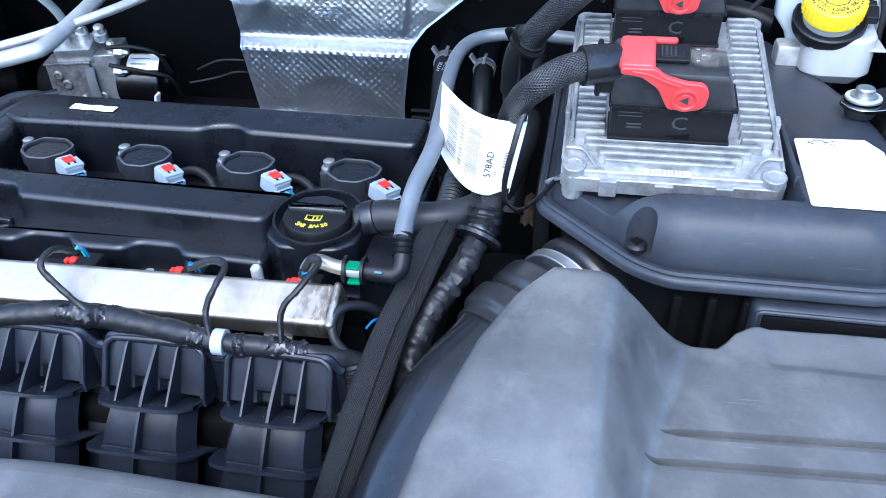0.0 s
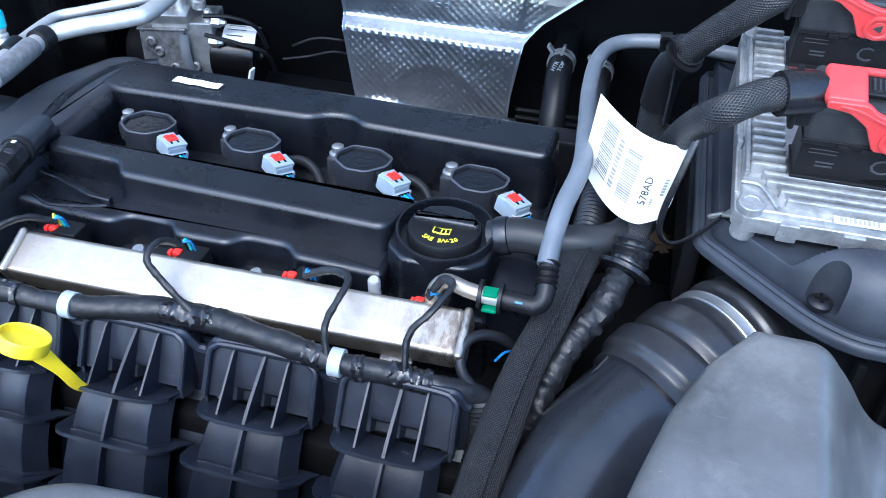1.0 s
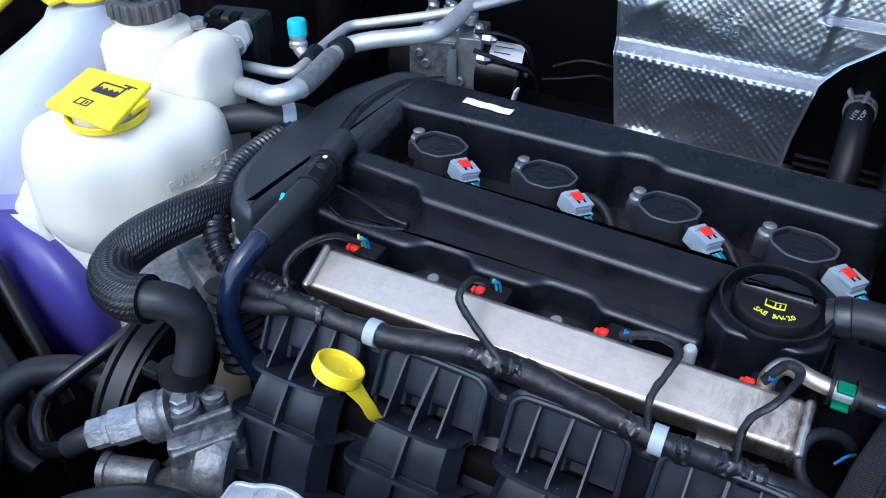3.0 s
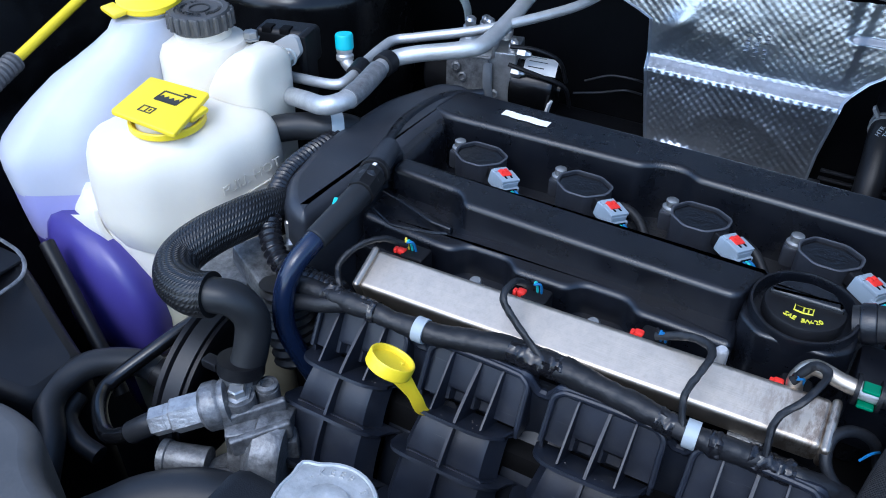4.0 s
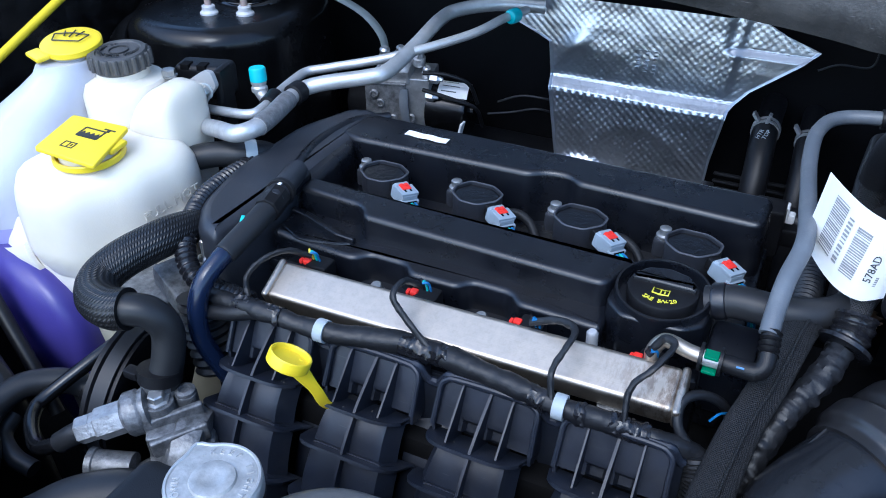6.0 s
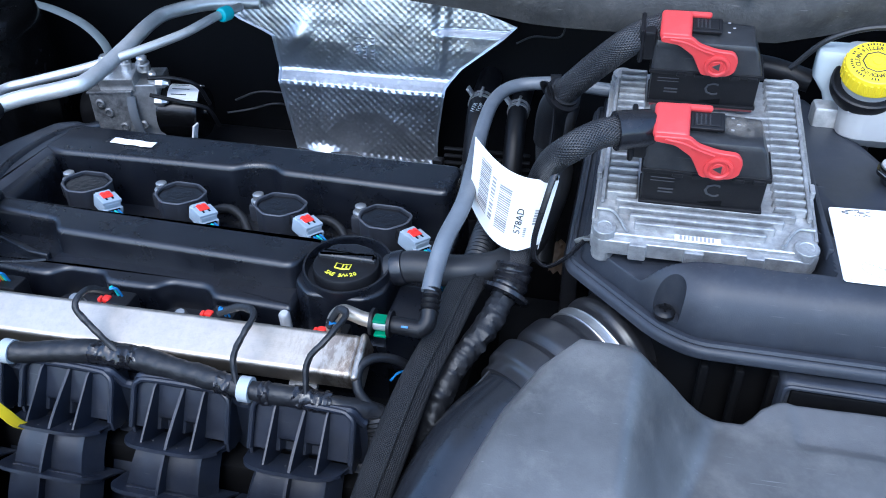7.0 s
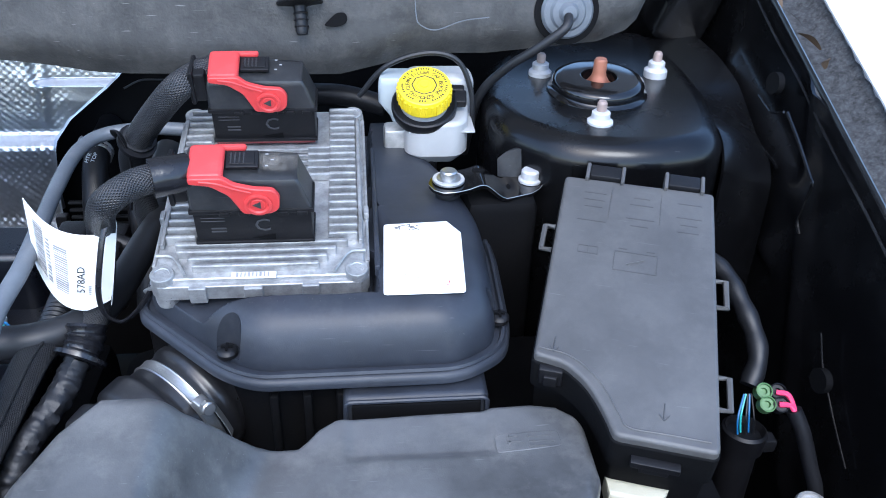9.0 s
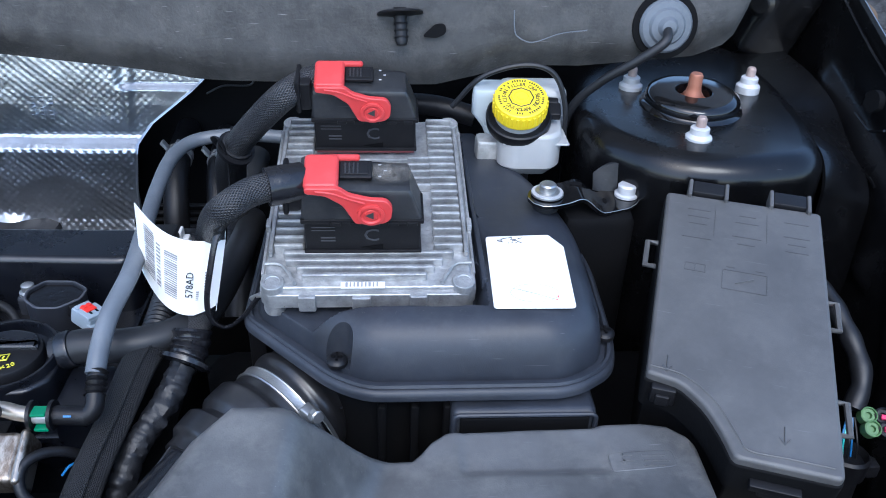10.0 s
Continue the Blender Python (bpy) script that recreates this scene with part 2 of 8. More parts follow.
REDTAB = material("bright red lock tab", (0.75, 0.03, 0.02), 0.4, spread=0.05)
GREYCON = material("blue grey connector plastic", (0.27, 0.325, 0.375), 0.42, spread=0.1, dust=0.1)
BRIGHTGREEN = material("green plastic", (0.007, 0.16, 0.075), 0.3, spread=0.1)
WHITE = material("white plastic", (0.72, 0.72, 0.70), 0.4, spread=0.06, dust=0.1)
PAPER = material("white paper label", (0.82, 0.81, 0.79), 0.6, grain=600, relief=0.1, spread=0.03)
INK = material("black ink", (0.03, 0.03, 0.03), 0.6, spread=0.05)
TANK = material("translucent white polyethylene", (0.76, 0.705, 0.60), 0.33, grain=700, relief=0.2, blotch=6, spread=0.06, sub=0.5)
OLDTANK = material("yellowed polyethylene", (0.52, 0.50, 0.39), 0.42, blotch=8, spread=0.1, sub=0.25)
HAZE = material("polyethylene over pale blue fluid", (0.33, 0.32, 0.58), 0.36, blotch=5, spread=0.1, sub=0.3)
FLUID = material("polyethylene filled with violet fluid", (0.058, 0.045, 0.235), 0.35, blotch=7, spread=0.15, sub=0.2)
CYAN = material("turquoise plastic cap", (0.05, 0.50, 0.55), 0.4, spread=0.06)
BLUETUBE = material("dark blue nylon tube", (0.007, 0.013, 0.036), 0.22, spread=0.1)
RUST = material("rusty copper-coloured steel", (0.32, 0.12, 0.07), 0.6, 0.4, dust=0.3, dust_color=(0.3, 0.2, 0.16))
OLDRUST = material("weathered pinkish steel", (0.33, 0.25, 0.22), 0.6, 0.3, dust=0.4, dust_color=(0.3, 0.27, 0.25))
NUT = material("pale coated nut", (0.52, 0.52, 0.525), 0.5, 0.3, dust=0.2)
WHITEPAINT = material("white car paint", (0.80, 0.80, 0.79), 0.2, coat=0.7, spread=0.02, relief=0.02)
FELT = material("grey fibre liner", (0.032, 0.034, 0.037), 0.9, grain=350, relief=1.0, blotch=150, spread=0.9, dust=0.5, dust_color=(0.16, 0.16, 0.165))
WIRE_BLUE = material("blue wire", (0.02, 0.14, 0.34), 0.4)
WIRE_CYAN = material("turquoise wire", (0.05, 0.45, 0.42), 0.4)
WIRE_YELLOW = material("yellow wire", (0.7, 0.55, 0.05), 0.4)
WIRE_PINK = material("pink wire", (0.8, 0.05, 0.15), 0.4)
LIME = material("green rubber seal", (0.09, 0.19, 0.07), 0.5)
YINK = material("yellow print", (0.72, 0.66, 0.05), 0.5, spread=0.05)
LEAF = material("dry leaf", (0.10, 0.062, 0.034), 0.8, spread=0.3)
ASPHALT = material("asphalt", (0.05, 0.05, 0.05), 0.9, grain=150, relief=0.8)
# Tone of the unseen bonnet, set pale to bounce light onto the engine.
HOOD = material("pale bonnet underside for reflected light", (0.28, 0.295, 0.325), 0.6, grain=300, relief=0.2)
ALLOY = material("bright machined aluminium", (0.55, 0.56, 0.57), 0.36, 0.8, grain=400, relief=0.5, blotch=60, spread=0.3, dust=0.4, dust_color=(0.22, 0.22, 0.22))
CAPMETAL = material("worn stamped aluminium", (0.46, 0.455, 0.44), 0.45, 0.55, grain=300, relief=0.4, blotch=90, spread=0.25, dust=0.4, dust_color=(0.30, 0.29, 0.27))
GLOSS = material("high gloss black enamel", (0.0035, 0.0035, 0.004), 0.10, grain=500, relief=0.03, blotch=25, spec=0.55, rough_spread=0.04, dust=0.3, dust_color=(0.04, 0.035, 0.03))
FOOTRED = material("dull red seal", (0.10, 0.02, 0.022), 0.5)
GREYBAR = material("grey print", (0.27, 0.27, 0.275), 0.6)
EMBOSS = material("moulded mark", (0.056, 0.055, 0.054), 0.42)
PALEMARK = material("pale moulded mark", (0.045, 0.046, 0.05), 0.5)

# ---------------------------------------------------------------- builders
PLACE = {}


def thing(name, at, label, category, group="", kind=""):
    m = at if isinstance(at, Matrix) else Matrix.Translation(at)
    ob = new(name)
    ob.empty_display_size = 0.02
    ob.matrix_basis = m
    PLACE[ob.name] = m
    return tagged(ob, label, category, group, kind)


def weighted_normals(bm, limit):
    """Corner normals in which large faces outweigh the narrow ones of a rounded edge."""
    bm.normal_update()
    share = {f: f.normal * f.calc_area() for f in bm.faces}
    out = []
    for f in bm.faces:
        n = f.normal
        for lp in f.loops:
            s = Vector((0, 0, 0))
            for g in lp.vert.link_faces:
                if g.normal.dot(n) > limit:
                    s += share[g]
            out.append(s.normalized() if s.length > 1e-12 else n.copy())
    return out


def part(name, bm, mat, parent, label="", sharp=38):
    """Links a bmesh in world metres as one mesh object under a thing or a part."""
    me = bpy.data.meshes.new(name)
    top = parent
    while top is not None and top.name not in PLACE:
        top = top.parent
    if top is not None:
        bmesh.ops.transform(bm, matrix=PLACE[top.name].inverted(), verts=bm.verts)
    bmesh.ops.recalc_face_normals(bm, faces=bm.faces)
    split = None
    if len(bm.faces) < 2500:
        split = weighted_normals(bm, math.cos(radians(sharp)))
    bm.to_mesh(me)
    bm.free()
    me.shade_smooth()
    if split:
        me.normals_split_custom_set(split)
    else:
        me.set_sharp_from_angle(angle=radians(sharp))
    me.materials.append(mat)
    ob = new(name, me)
    ob.parent = parent
    return tagged(ob, label) if label else ob


def solo(name, bm, mat, label, category, group="", kind="", sharp=38):
    """A thing that is one mesh."""
    return tagged(part(name, bm, mat, None, sharp=sharp), label, category, group, kind)


def B():
    return bmesh.new()


def merge(bm, other, m=None):
    if m is not None:
        bmesh.ops.transform(other, matrix=m, verts=other.verts)
    me = bpy.data.meshes.new("tmp")
    other.to_mesh(me)
    other.free()
    bm.from_mesh(me)
    bpy.data.meshes.remove(me)
    return bm


def box(bm, c, s, bev=0.0, m=None, seg=2):
    b = bmesh.new()
    bmesh.ops.create_cube(b, size=1)
    bmesh.ops.scale(b, vec=s, verts=b.verts)
    if bev:
        bmesh.ops.bevel(b, geom=b.edges[:], offset=min(bev, min(s) * 0.49), segments=seg, profile=0.5, affect="EDGES")
    if m is not None:
        bmesh.ops.transform(b, matrix=m, verts=b.verts)
    bmesh.ops.translate(b, vec=c, verts=b.verts)
    return merge(bm, b)


def axis_matrix(o, d):
    return Matrix.Translation(o) @ Vector(d).normalized().to_track_quat("Z", "Y").to_matrix().to_4x4()


def lathe(bm, o, d, prof, seg=24, squash=1.0):
    """Turns (radius, height) pairs round the axis d from o."""
    b = bmesh.new()
    rings = []
    for r, h in prof:
        if r < 1e-6:
            rings.append([b.verts.new((0, 0, h))])
        else:
            rings.append([b.verts.new((r * math.cos(2 * math.pi * k / seg), squash * r * math.sin(2 * math.pi * k / seg), h)) for k in range(seg)])
    for a, c in zip(rings, rings[1:]):
        for k in range(seg):
            q = [a[k % len(a)], a[(k + 1) % len(a)], c[(k + 1) % len(c)], c[k % len(c)]]
            q = list(dict.fromkeys(q))
            if len(q) > 2:
                b.faces.new(q)
    for ring in (rings[0], rings[-1]):
        if len(ring) > 2:
            b.faces.new(ring)
    return merge(bm, b, axis_matrix(o, d))


def cyl(bm, p0, p1, r, r2=None, seg=20, bev=0.0):
    p0, p1 = Vector(p0), Vector(p1)
    h = (p1 - p0).length
    r2 = r if r2 is None else r2
    b = min(bev, r * 0.5, h * 0.4)
    prof = [(r, 0), (r2, h)] if not b else [(r - b, 0), (r - 0.3 * b, 0.3 * b), (r, b), (r2, h - b), (r2 - 0.3 * b, h - 0.3 * b), (r2 - b, h)]
    return lathe(bm, p0, p1 - p0, prof, seg)


def hexnut(bm, o, d, r, h):
    return lathe(bm, o, d, [(r * 1.25, 0), (r * 1.25, h * 0.2), (r, h * 0.25), (r, h * 0.9), (r * 0.85, h)], 6)


def carve(ob, bm):
    """Cuts the closed shape bm (world metres) out of the object ob for good."""
    tool_mesh = bpy.data.meshes.new("tool")
    bmesh.ops.recalc_face_normals(bm, faces=bm.faces)
    bm.to_mesh(tool_mesh)
    bm.free()
    tool = new("tool", tool_mesh)
    mod = ob.modifiers.new("cut", "BOOLEAN")
    mod.operation, mod.solver, mod.object = "DIFFERENCE", "EXACT", tool
    bpy.context.view_layer.update()
    graph = bpy.context.evaluated_depsgraph_get()
    me = bpy.data.meshes.new_from_object(ob.evaluated_get(graph))
    ob.modifiers.remove(mod)
    bpy.data.objects.remove(tool)
    bpy.data.meshes.remove(tool_mesh)
    me.materials.clear()
    me.materials.append(ob.data.materials[0])
    ob.data = me
    me.set_sharp_from_angle(angle=radians(40))
    return ob


def crinkle(bm, amp, scale, seed=0, fold=False):
    """Uneven wraps: pushes the vertices out and in by noise."""
    bm.normal_update()
    for v in bm.verts:
        h = noise.noise(v.co * scale + Vector((seed, 0, 0)))
        h = (0.5 - 2 * abs(h) if fold else h) + 0.6 * noise.noise(v.co * scale * 2.7)
        v.co += v.normal * amp * h
    return bm


def spline(pts, per=8):
    pts = [Vector(p) for p in pts]
    if len(pts) < 3:
        return pts
    q = [pts[0] * 2 - pts[1]] + pts + [pts[-1] * 2 - pts[-2]]
    out = []
    for i in range(1, len(q) - 2):
        a, b, c, d = q[i - 1:i + 3]
        for k in range(per):
            u = k / per
            out.append(0.5 * (2 * b + (c - a) * u + (2 * a - 5 * b + 4 * c - d) * u * u + (3 * b - a - 3 * c + d) * u ** 3))
    return out + [pts[-1]]


def tube(bm, pts, r, seg=14, per=8, flat=1.0, up=(0, 0, 1), step=0.0, caps=True):
    """A tube of radius r (or r(v), v in metres along it) through pts. flat: height over width."""
    line = spline(pts, per)
    if step:
        dense = [line[0]]
        for a, b in zip(line, line[1:]):
            n = max(1, round((b - a).length / step))
            dense += [a.lerp(b, (k + 1) / n) for k in range(n)]
        line = dense
    uvl = bm.loops.layers.uv.verify()
    side = None
    rings, along = [], []
    v = 0.0
    for i, p in enumerate(line):
        d = (line[min(i + 1, len(line) - 1)] - line[max(i - 1, 0)]).normalized()
        if side is None:
            side = d.cross(Vector(up))
            side = side.normalized() if side.length > 1e-3 else d.orthogonal().normalized()
        side = (side - d * side.dot(d)).normalized()
        nrm = side.cross(d)
        if i:
            v += (p - line[i - 1]).length
        rad = r(v) if callable(r) else r
        rings.append([bm.verts.new(p + side * rad * math.cos(2 * math.pi * k / seg) + nrm * rad * flat * math.sin(2 * math.pi * k / seg)) for k in range(seg)])
        along.append(v)
    rad0 = r(0.01) if callable(r) else r
    for i in range(len(rings) - 1):
        for k in range(seg):
            f = bm.faces.new((rings[i][k], rings[i][(k + 1) % seg], rings[i + 1][(k + 1) % seg], rings[i + 1][k]))
            f.smooth = True
            us = [k, k + 1, k + 1, k]
            vs = [along[i], along[i], along[i + 1], along[i + 1]]
            for lp, u, w in zip(f.loops, us, vs):
                lp[uvl].uv = (u / seg * 2 * math.pi * rad0, w)
    if caps:
        bm.faces.new(rings[0])
        bm.faces.new(rings[-1])
    return bm


def ribbed(r, amp, pitch):
    return lambda v: r + amp * math.cos(2 * math.pi * v / pitch)


def fillet(pts, rad, n=5):
    """Rounds the corners of a polygon; rad: one radius or one a corner."""
    out = []
    k = len(pts)
    for i in range(k):
        p = Vector(pts[i])
        a, b = Vector(pts[i - 1]) - p, Vector(pts[(i + 1) % k]) - p
        r = rad[i] if isinstance(rad, (list, tuple)) else rad
        t = min(r, a.length * 0.45, b.length * 0.45)
        p0, p1 = p + a.normalized() * t, p + b.normalized() * t
        for j in range(n + 1):
            u = j / n
            out.append(p0 * (1 - u) ** 2 + p * 2 * u * (1 - u) + p1 * u * u)
    return out


def inset(pts, d):
    """Moves a polygon's corners inwards by d (anticlockwise outline)."""
    out = []
    k = len(pts)
    for i in range(k):
        e = pts[(i + 1) % k] - pts[i - 1]
        nrm = Vector((-e.y, e.x)).normalized()
        out.append(pts[i] + nrm * d)
    return out


def area(pts):
    return sum(a.x * b.y - b.x * a.y for a, b in zip(pts, pts[1:] + pts[:1])) / 2


def prism(bm, pts, z0, z1, bev=0.002, m=None, seg=3, lower=0.0, draft=0.0):
    """An outline in x, y pulled up from z0 to z1, with a rounded upper rim; draft: how much narrower the top is."""
    pts = [Vector(p) for p in pts]
    if area(pts) < 0:
        pts.reverse()
    levels = [(0 if not lower else lower, z0)]
    if lower:
        levels.append((0, z0 + lower))
    bev = min(bev, (z1 - z0) * 0.9)
    for k in range(seg + 1):
        a = math.pi / 2 * k / seg
        levels.append((draft + bev * (1 - math.cos(a)), z1 - bev * (1 - math.sin(a))))
    levels.append((draft + bev + 0.0002, z1))
    b = bmesh.new()
    rings = [[b.verts.new((*q, z)) for q in inset(pts, d)] for d, z in levels]
    n = len(pts)
    for lo, hi in zip(rings, rings[1:]):
        for k in range(n):
            b.faces.new((lo[k], lo[(k + 1) % n], hi[(k + 1) % n], hi[k]))
    b.faces.new(rings[0])
    b.faces.new(rings[-1])
    return merge(bm, b, m)


def cup(bm, pts, z0, z1, wall, depth, m=None):
    """An upright tub: outer wall, flat rim, inner wall and a floor that lies depth below the rim."""
    pts = [Vector(p) for p in pts]
    if area(pts) < 0:
        pts.reverse()
    b = bmesh.new()
    e = 0.0006
    levels = [(0, z0), (0, z1 - e), (e * 0.3, z1 - e * 0.3), (e, z1), (wall - e, z1), (wall - e * 0.3, z1 - e * 0.3), (wall, z1 - e), (wall, z1 - depth)]
    rings = [[b.verts.new((*q, z)) for q in inset(pts, d)] for d, z in levels]
    n = len(pts)
    for lo, hi in zip(rings, rings[1:]):
        for k in range(n):
            b.faces.new((lo[k], lo[(k + 1) % n], hi[(k + 1) % n], hi[k]))
    b.faces.new(rings[0])
    b.faces.new(rings[-1])
    return merge(bm, b, m)


def grid(bm, f, nu, nv):
    """A sheet of points f(u, v), u and v from 0 to 1."""
    vs = [[bm.verts.new(f(i / nu, j / nv)) for i in range(nu + 1)] for j in range(nv + 1)]
    for j in range(nv):
        for i in range(nu):
            bm.faces.new((vs[j][i], vs[j][i + 1], vs[j + 1][i + 1], vs[j + 1][i]))
    return bm


def thicken(bm, d):
    bmesh.ops.recalc_face_normals(bm, faces=bm.faces)
    bm.normal_update()
    faces, rim = list(bm.faces), [e for e in bm.edges if len(e.link_faces) == 1]
    rim = [(lp.vert, lp.link_loop_next.vert) for e in rim for lp in e.link_loops]
    twin = {v: bm.verts.new(v.co - v.normal * d) for v in list(bm.verts)}
    for f in faces:
        bm.faces.new([twin[v] for v in reversed(f.verts)])
    for a, b in rim:
        bm.faces.new((b, a, twin[a], twin[b]))
    return bm


def lerp(x, pairs):
    for (a, va), (b, vb) in zip(pairs, pairs[1:]):
        if x <= b:
            u = max(0, min(1, (x - a) / (b - a)))
            return va + (vb - va) * u
    return pairs[-1][1]


def smooth(x, a, b):
    u = max(0.0, min(1.0, (x - a) / (b - a)))
    return u * u * (3 - 2 * u)


def soft_body(bm, outline, levels, m=None):
    """A blow-moulded body: an outline scaled and moved level by level. levels: (z, scale or its x and y, dx, dy)."""
    pts = [Vector(p) for p in outline]
    if area(pts) < 0:
        pts.reverse()
    c = sum(pts, Vector((0, 0))) / len(pts)
    b = bmesh.new()
    rings = []
    for z, s, dx, dy in levels:
        sx, sy = s if isinstance(s, tuple) else (s, s)
        rings.append([b.verts.new((c.x + (p.x - c.x) * sx + dx, c.y + (p.y - c.y) * sy + dy, z)) for p in pts])
    n = len(pts)
    for lo, hi in zip(rings, rings[1:]):
        for k in range(n):
            b.faces.new((lo[k], lo[(k + 1) % n], hi[(k + 1) % n], hi[k]))
    b.faces.new(rings[0])
    b.faces.new(rings[-1])
    return merge(bm, b, m)


def lettering(bm, text, size, m, depth=0.0003):
    cu = bpy.data.curves.new("lettering", "FONT")
    cu.body, cu.size, cu.align_x, cu.align_y, cu.extrude = text, size, "CENTER", "CENTER", depth
    cu.resolution_u = 2
    ob = bpy.data.objects.new("lettering", cu)
    scene.collection.objects.link(ob)
    me = bpy.data.meshes.new_from_object(ob.evaluated_get(bpy.context.evaluated_depsgraph_get()))
    bpy.data.objects.remove(ob)
    b = bmesh.new()
    b.from_mesh(me)
    bpy.data.meshes.remove(me)
    return merge(bm, b, m)


def flat_frame(o, xdir, ydir):
    """A pose whose x and y lie along the two directions, for marks on a face."""
    x = Vector(xdir).normalized()
    y = Vector(ydir)
    y = (y - x * y.dot(x)).normalized()
    z = x.cross(y)
    return Matrix(((x.x, y.x, z.x, o[0]), (x.y, y.y, z.y, o[1]), (x.z, y.z, z.z, o[2]), (0, 0, 0, 1)))

# ---------------------------------------------------------------- structure of the bay
def slab(name, mat, c, s, label, category, bev=0.0, m=None):
    return solo(name, box(B(), c, s, bev, m), mat, label, category, kind="structure")


slab("ground", ASPHALT, (0, 0, -0.05), (400, 400, 0.1), "plain grey asphalt under the car", "ground")
# Floor and walls close the bay, all in the same near-black.
slab("bay_floor", CAVITY, (-0.12, 0.8, 0.66), (1.75, 1.1, 0.02), "near-black floor of the engine bay", "floor")
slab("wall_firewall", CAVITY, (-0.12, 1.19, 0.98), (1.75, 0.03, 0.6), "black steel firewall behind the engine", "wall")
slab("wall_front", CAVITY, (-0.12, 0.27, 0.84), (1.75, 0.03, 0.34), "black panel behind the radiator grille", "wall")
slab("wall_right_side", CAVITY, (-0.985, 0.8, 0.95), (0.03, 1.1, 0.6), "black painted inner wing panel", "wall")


def cowl_panel():
    t = thing("cowl_panel", (0.1, 0.91, 1.21), "scuffed grey cowl panel above the firewall", "car panel", kind="structure")
    edge = ((-1.0, 1.25), (-0.30, 1.242), (-0.10, 1.228), (0.0, 1.218), (0.06, 1.21), (0.27, 1.208), (0.31, 1.216), (0.335, 1.224), (0.40, 1.224), (0.50, 1.234), (0.53, 1.246), (0.541, 1.275), (0.549, 1.33))

    def face(u, v):
        x = -1.0 + 1.549 * u ** 0.8
        z0 = lerp(x, edge)
        z = z0 + (1.5 - z0) * v
        roll = 0.012 * (1 - smooth(z - z0, 0, 0.02))
        bulge = 0.006 * smooth(x, 0.03, 0.10) * (1 - smooth(x, 0.24, 0.34))
        return (x, 0.900 + (z - 1.21) * 0.16 + roll - bulge + 0.0015 * noise.noise((x * 14, z * 20, 0)), z)

    part("panel", thicken(grid(B(), face, 150, 30), 0.004), COWL, t)
    # push-in clip and the hole beside it
    clip = lathe(B(), (0.239, 0.896, 1.272), (0.06, -0.45, -1), [(0.0, 0), (0.019, 0), (0.0195, 0.001), (0.019, 0.002), (0.006, 0.0035), (0.0052, 0.005), (0.0052, 0.024), (0.0042, 0.027), (0, 0.027)], 28)
    box(clip, (0.239, 0.901, 1.271), (0.012, 0.012, 0.008), 0.002)
    for k in range(3):
        lathe(clip, (0.2395 + 0.0003 * k, 0.8925 - 0.002 * k, 1.264 - 0.005 * k), (0.06, -0.45, -1), [(0.0058, 0), (0.0062, 0.0008), (0.0058, 0.0018)], 16)
    part("push_clip", clip, BLACK, t, "black push-in trim clip")
    hole = prism(B(), fillet([(-0.010, -0.002), (0.002, -0.006), (0.011, -0.004), (0.012, 0.004), (0.004, 0.006)], 0.004), 0, 0.0012, 0.0004, flat_frame((0.2665, 0.8955, 1.256), (1, 0, 0.25), (-0.25, 0.16, 1)))
    part("clip_hole", hole, CAVITY, t, "empty black clip hole")
    o, d = Vector((0.467, 0.9035, 1.262)), Vector((0, -1, 0.16))
    part("grommet_seat", lathe(B(), o - d * 0.002, d, [(0, 0.0), (0.0285, 0.0), (0.0285, 0.0035), (0.026, 0.004), (0.0, 0.004)], 36), CAVITY, t, "dark opening round the grommet")
    g = lathe(B(), o, d, [(0.023, 0.001), (0.023, 0.004), (0.021, 0.0065), (0.016, 0.007), (0.014, 0.0095), (0.009, 0.010), (0.006, 0.014), (0.0, 0.015)], 30)
    part("grommet", g, GREYHOSE, t, "grey rubber cable grommet")


cowl_panel()
# Pale tube drawn along a long scratch in the panel.
solo("thread", tube(B(), [(0.335, 0.8995, 1.274), (0.3362, 0.8985, 1.259), (0.3395, 0.8975, 1.252), (0.353, 0.8972, 1.2475), (0.376, 0.8985, 1.255), (0.399, 0.899, 1.258)], 0.0005, 5, 8), GREYHOSE, "thin pale line of a long scratch on the cowl panel", "thread")
# Bonnet stays out of view; pale below so dark parts pick up sheen.
solo("bonnet", box(B(), (-0.1, 1.02, 1.86), (1.7, 0.03, 1.12), 0.01, pose(0, 0, 0, 24)), HOOD, "raised bonnet out of view, pale below to reflect light", "car bonnet", kind="structure")


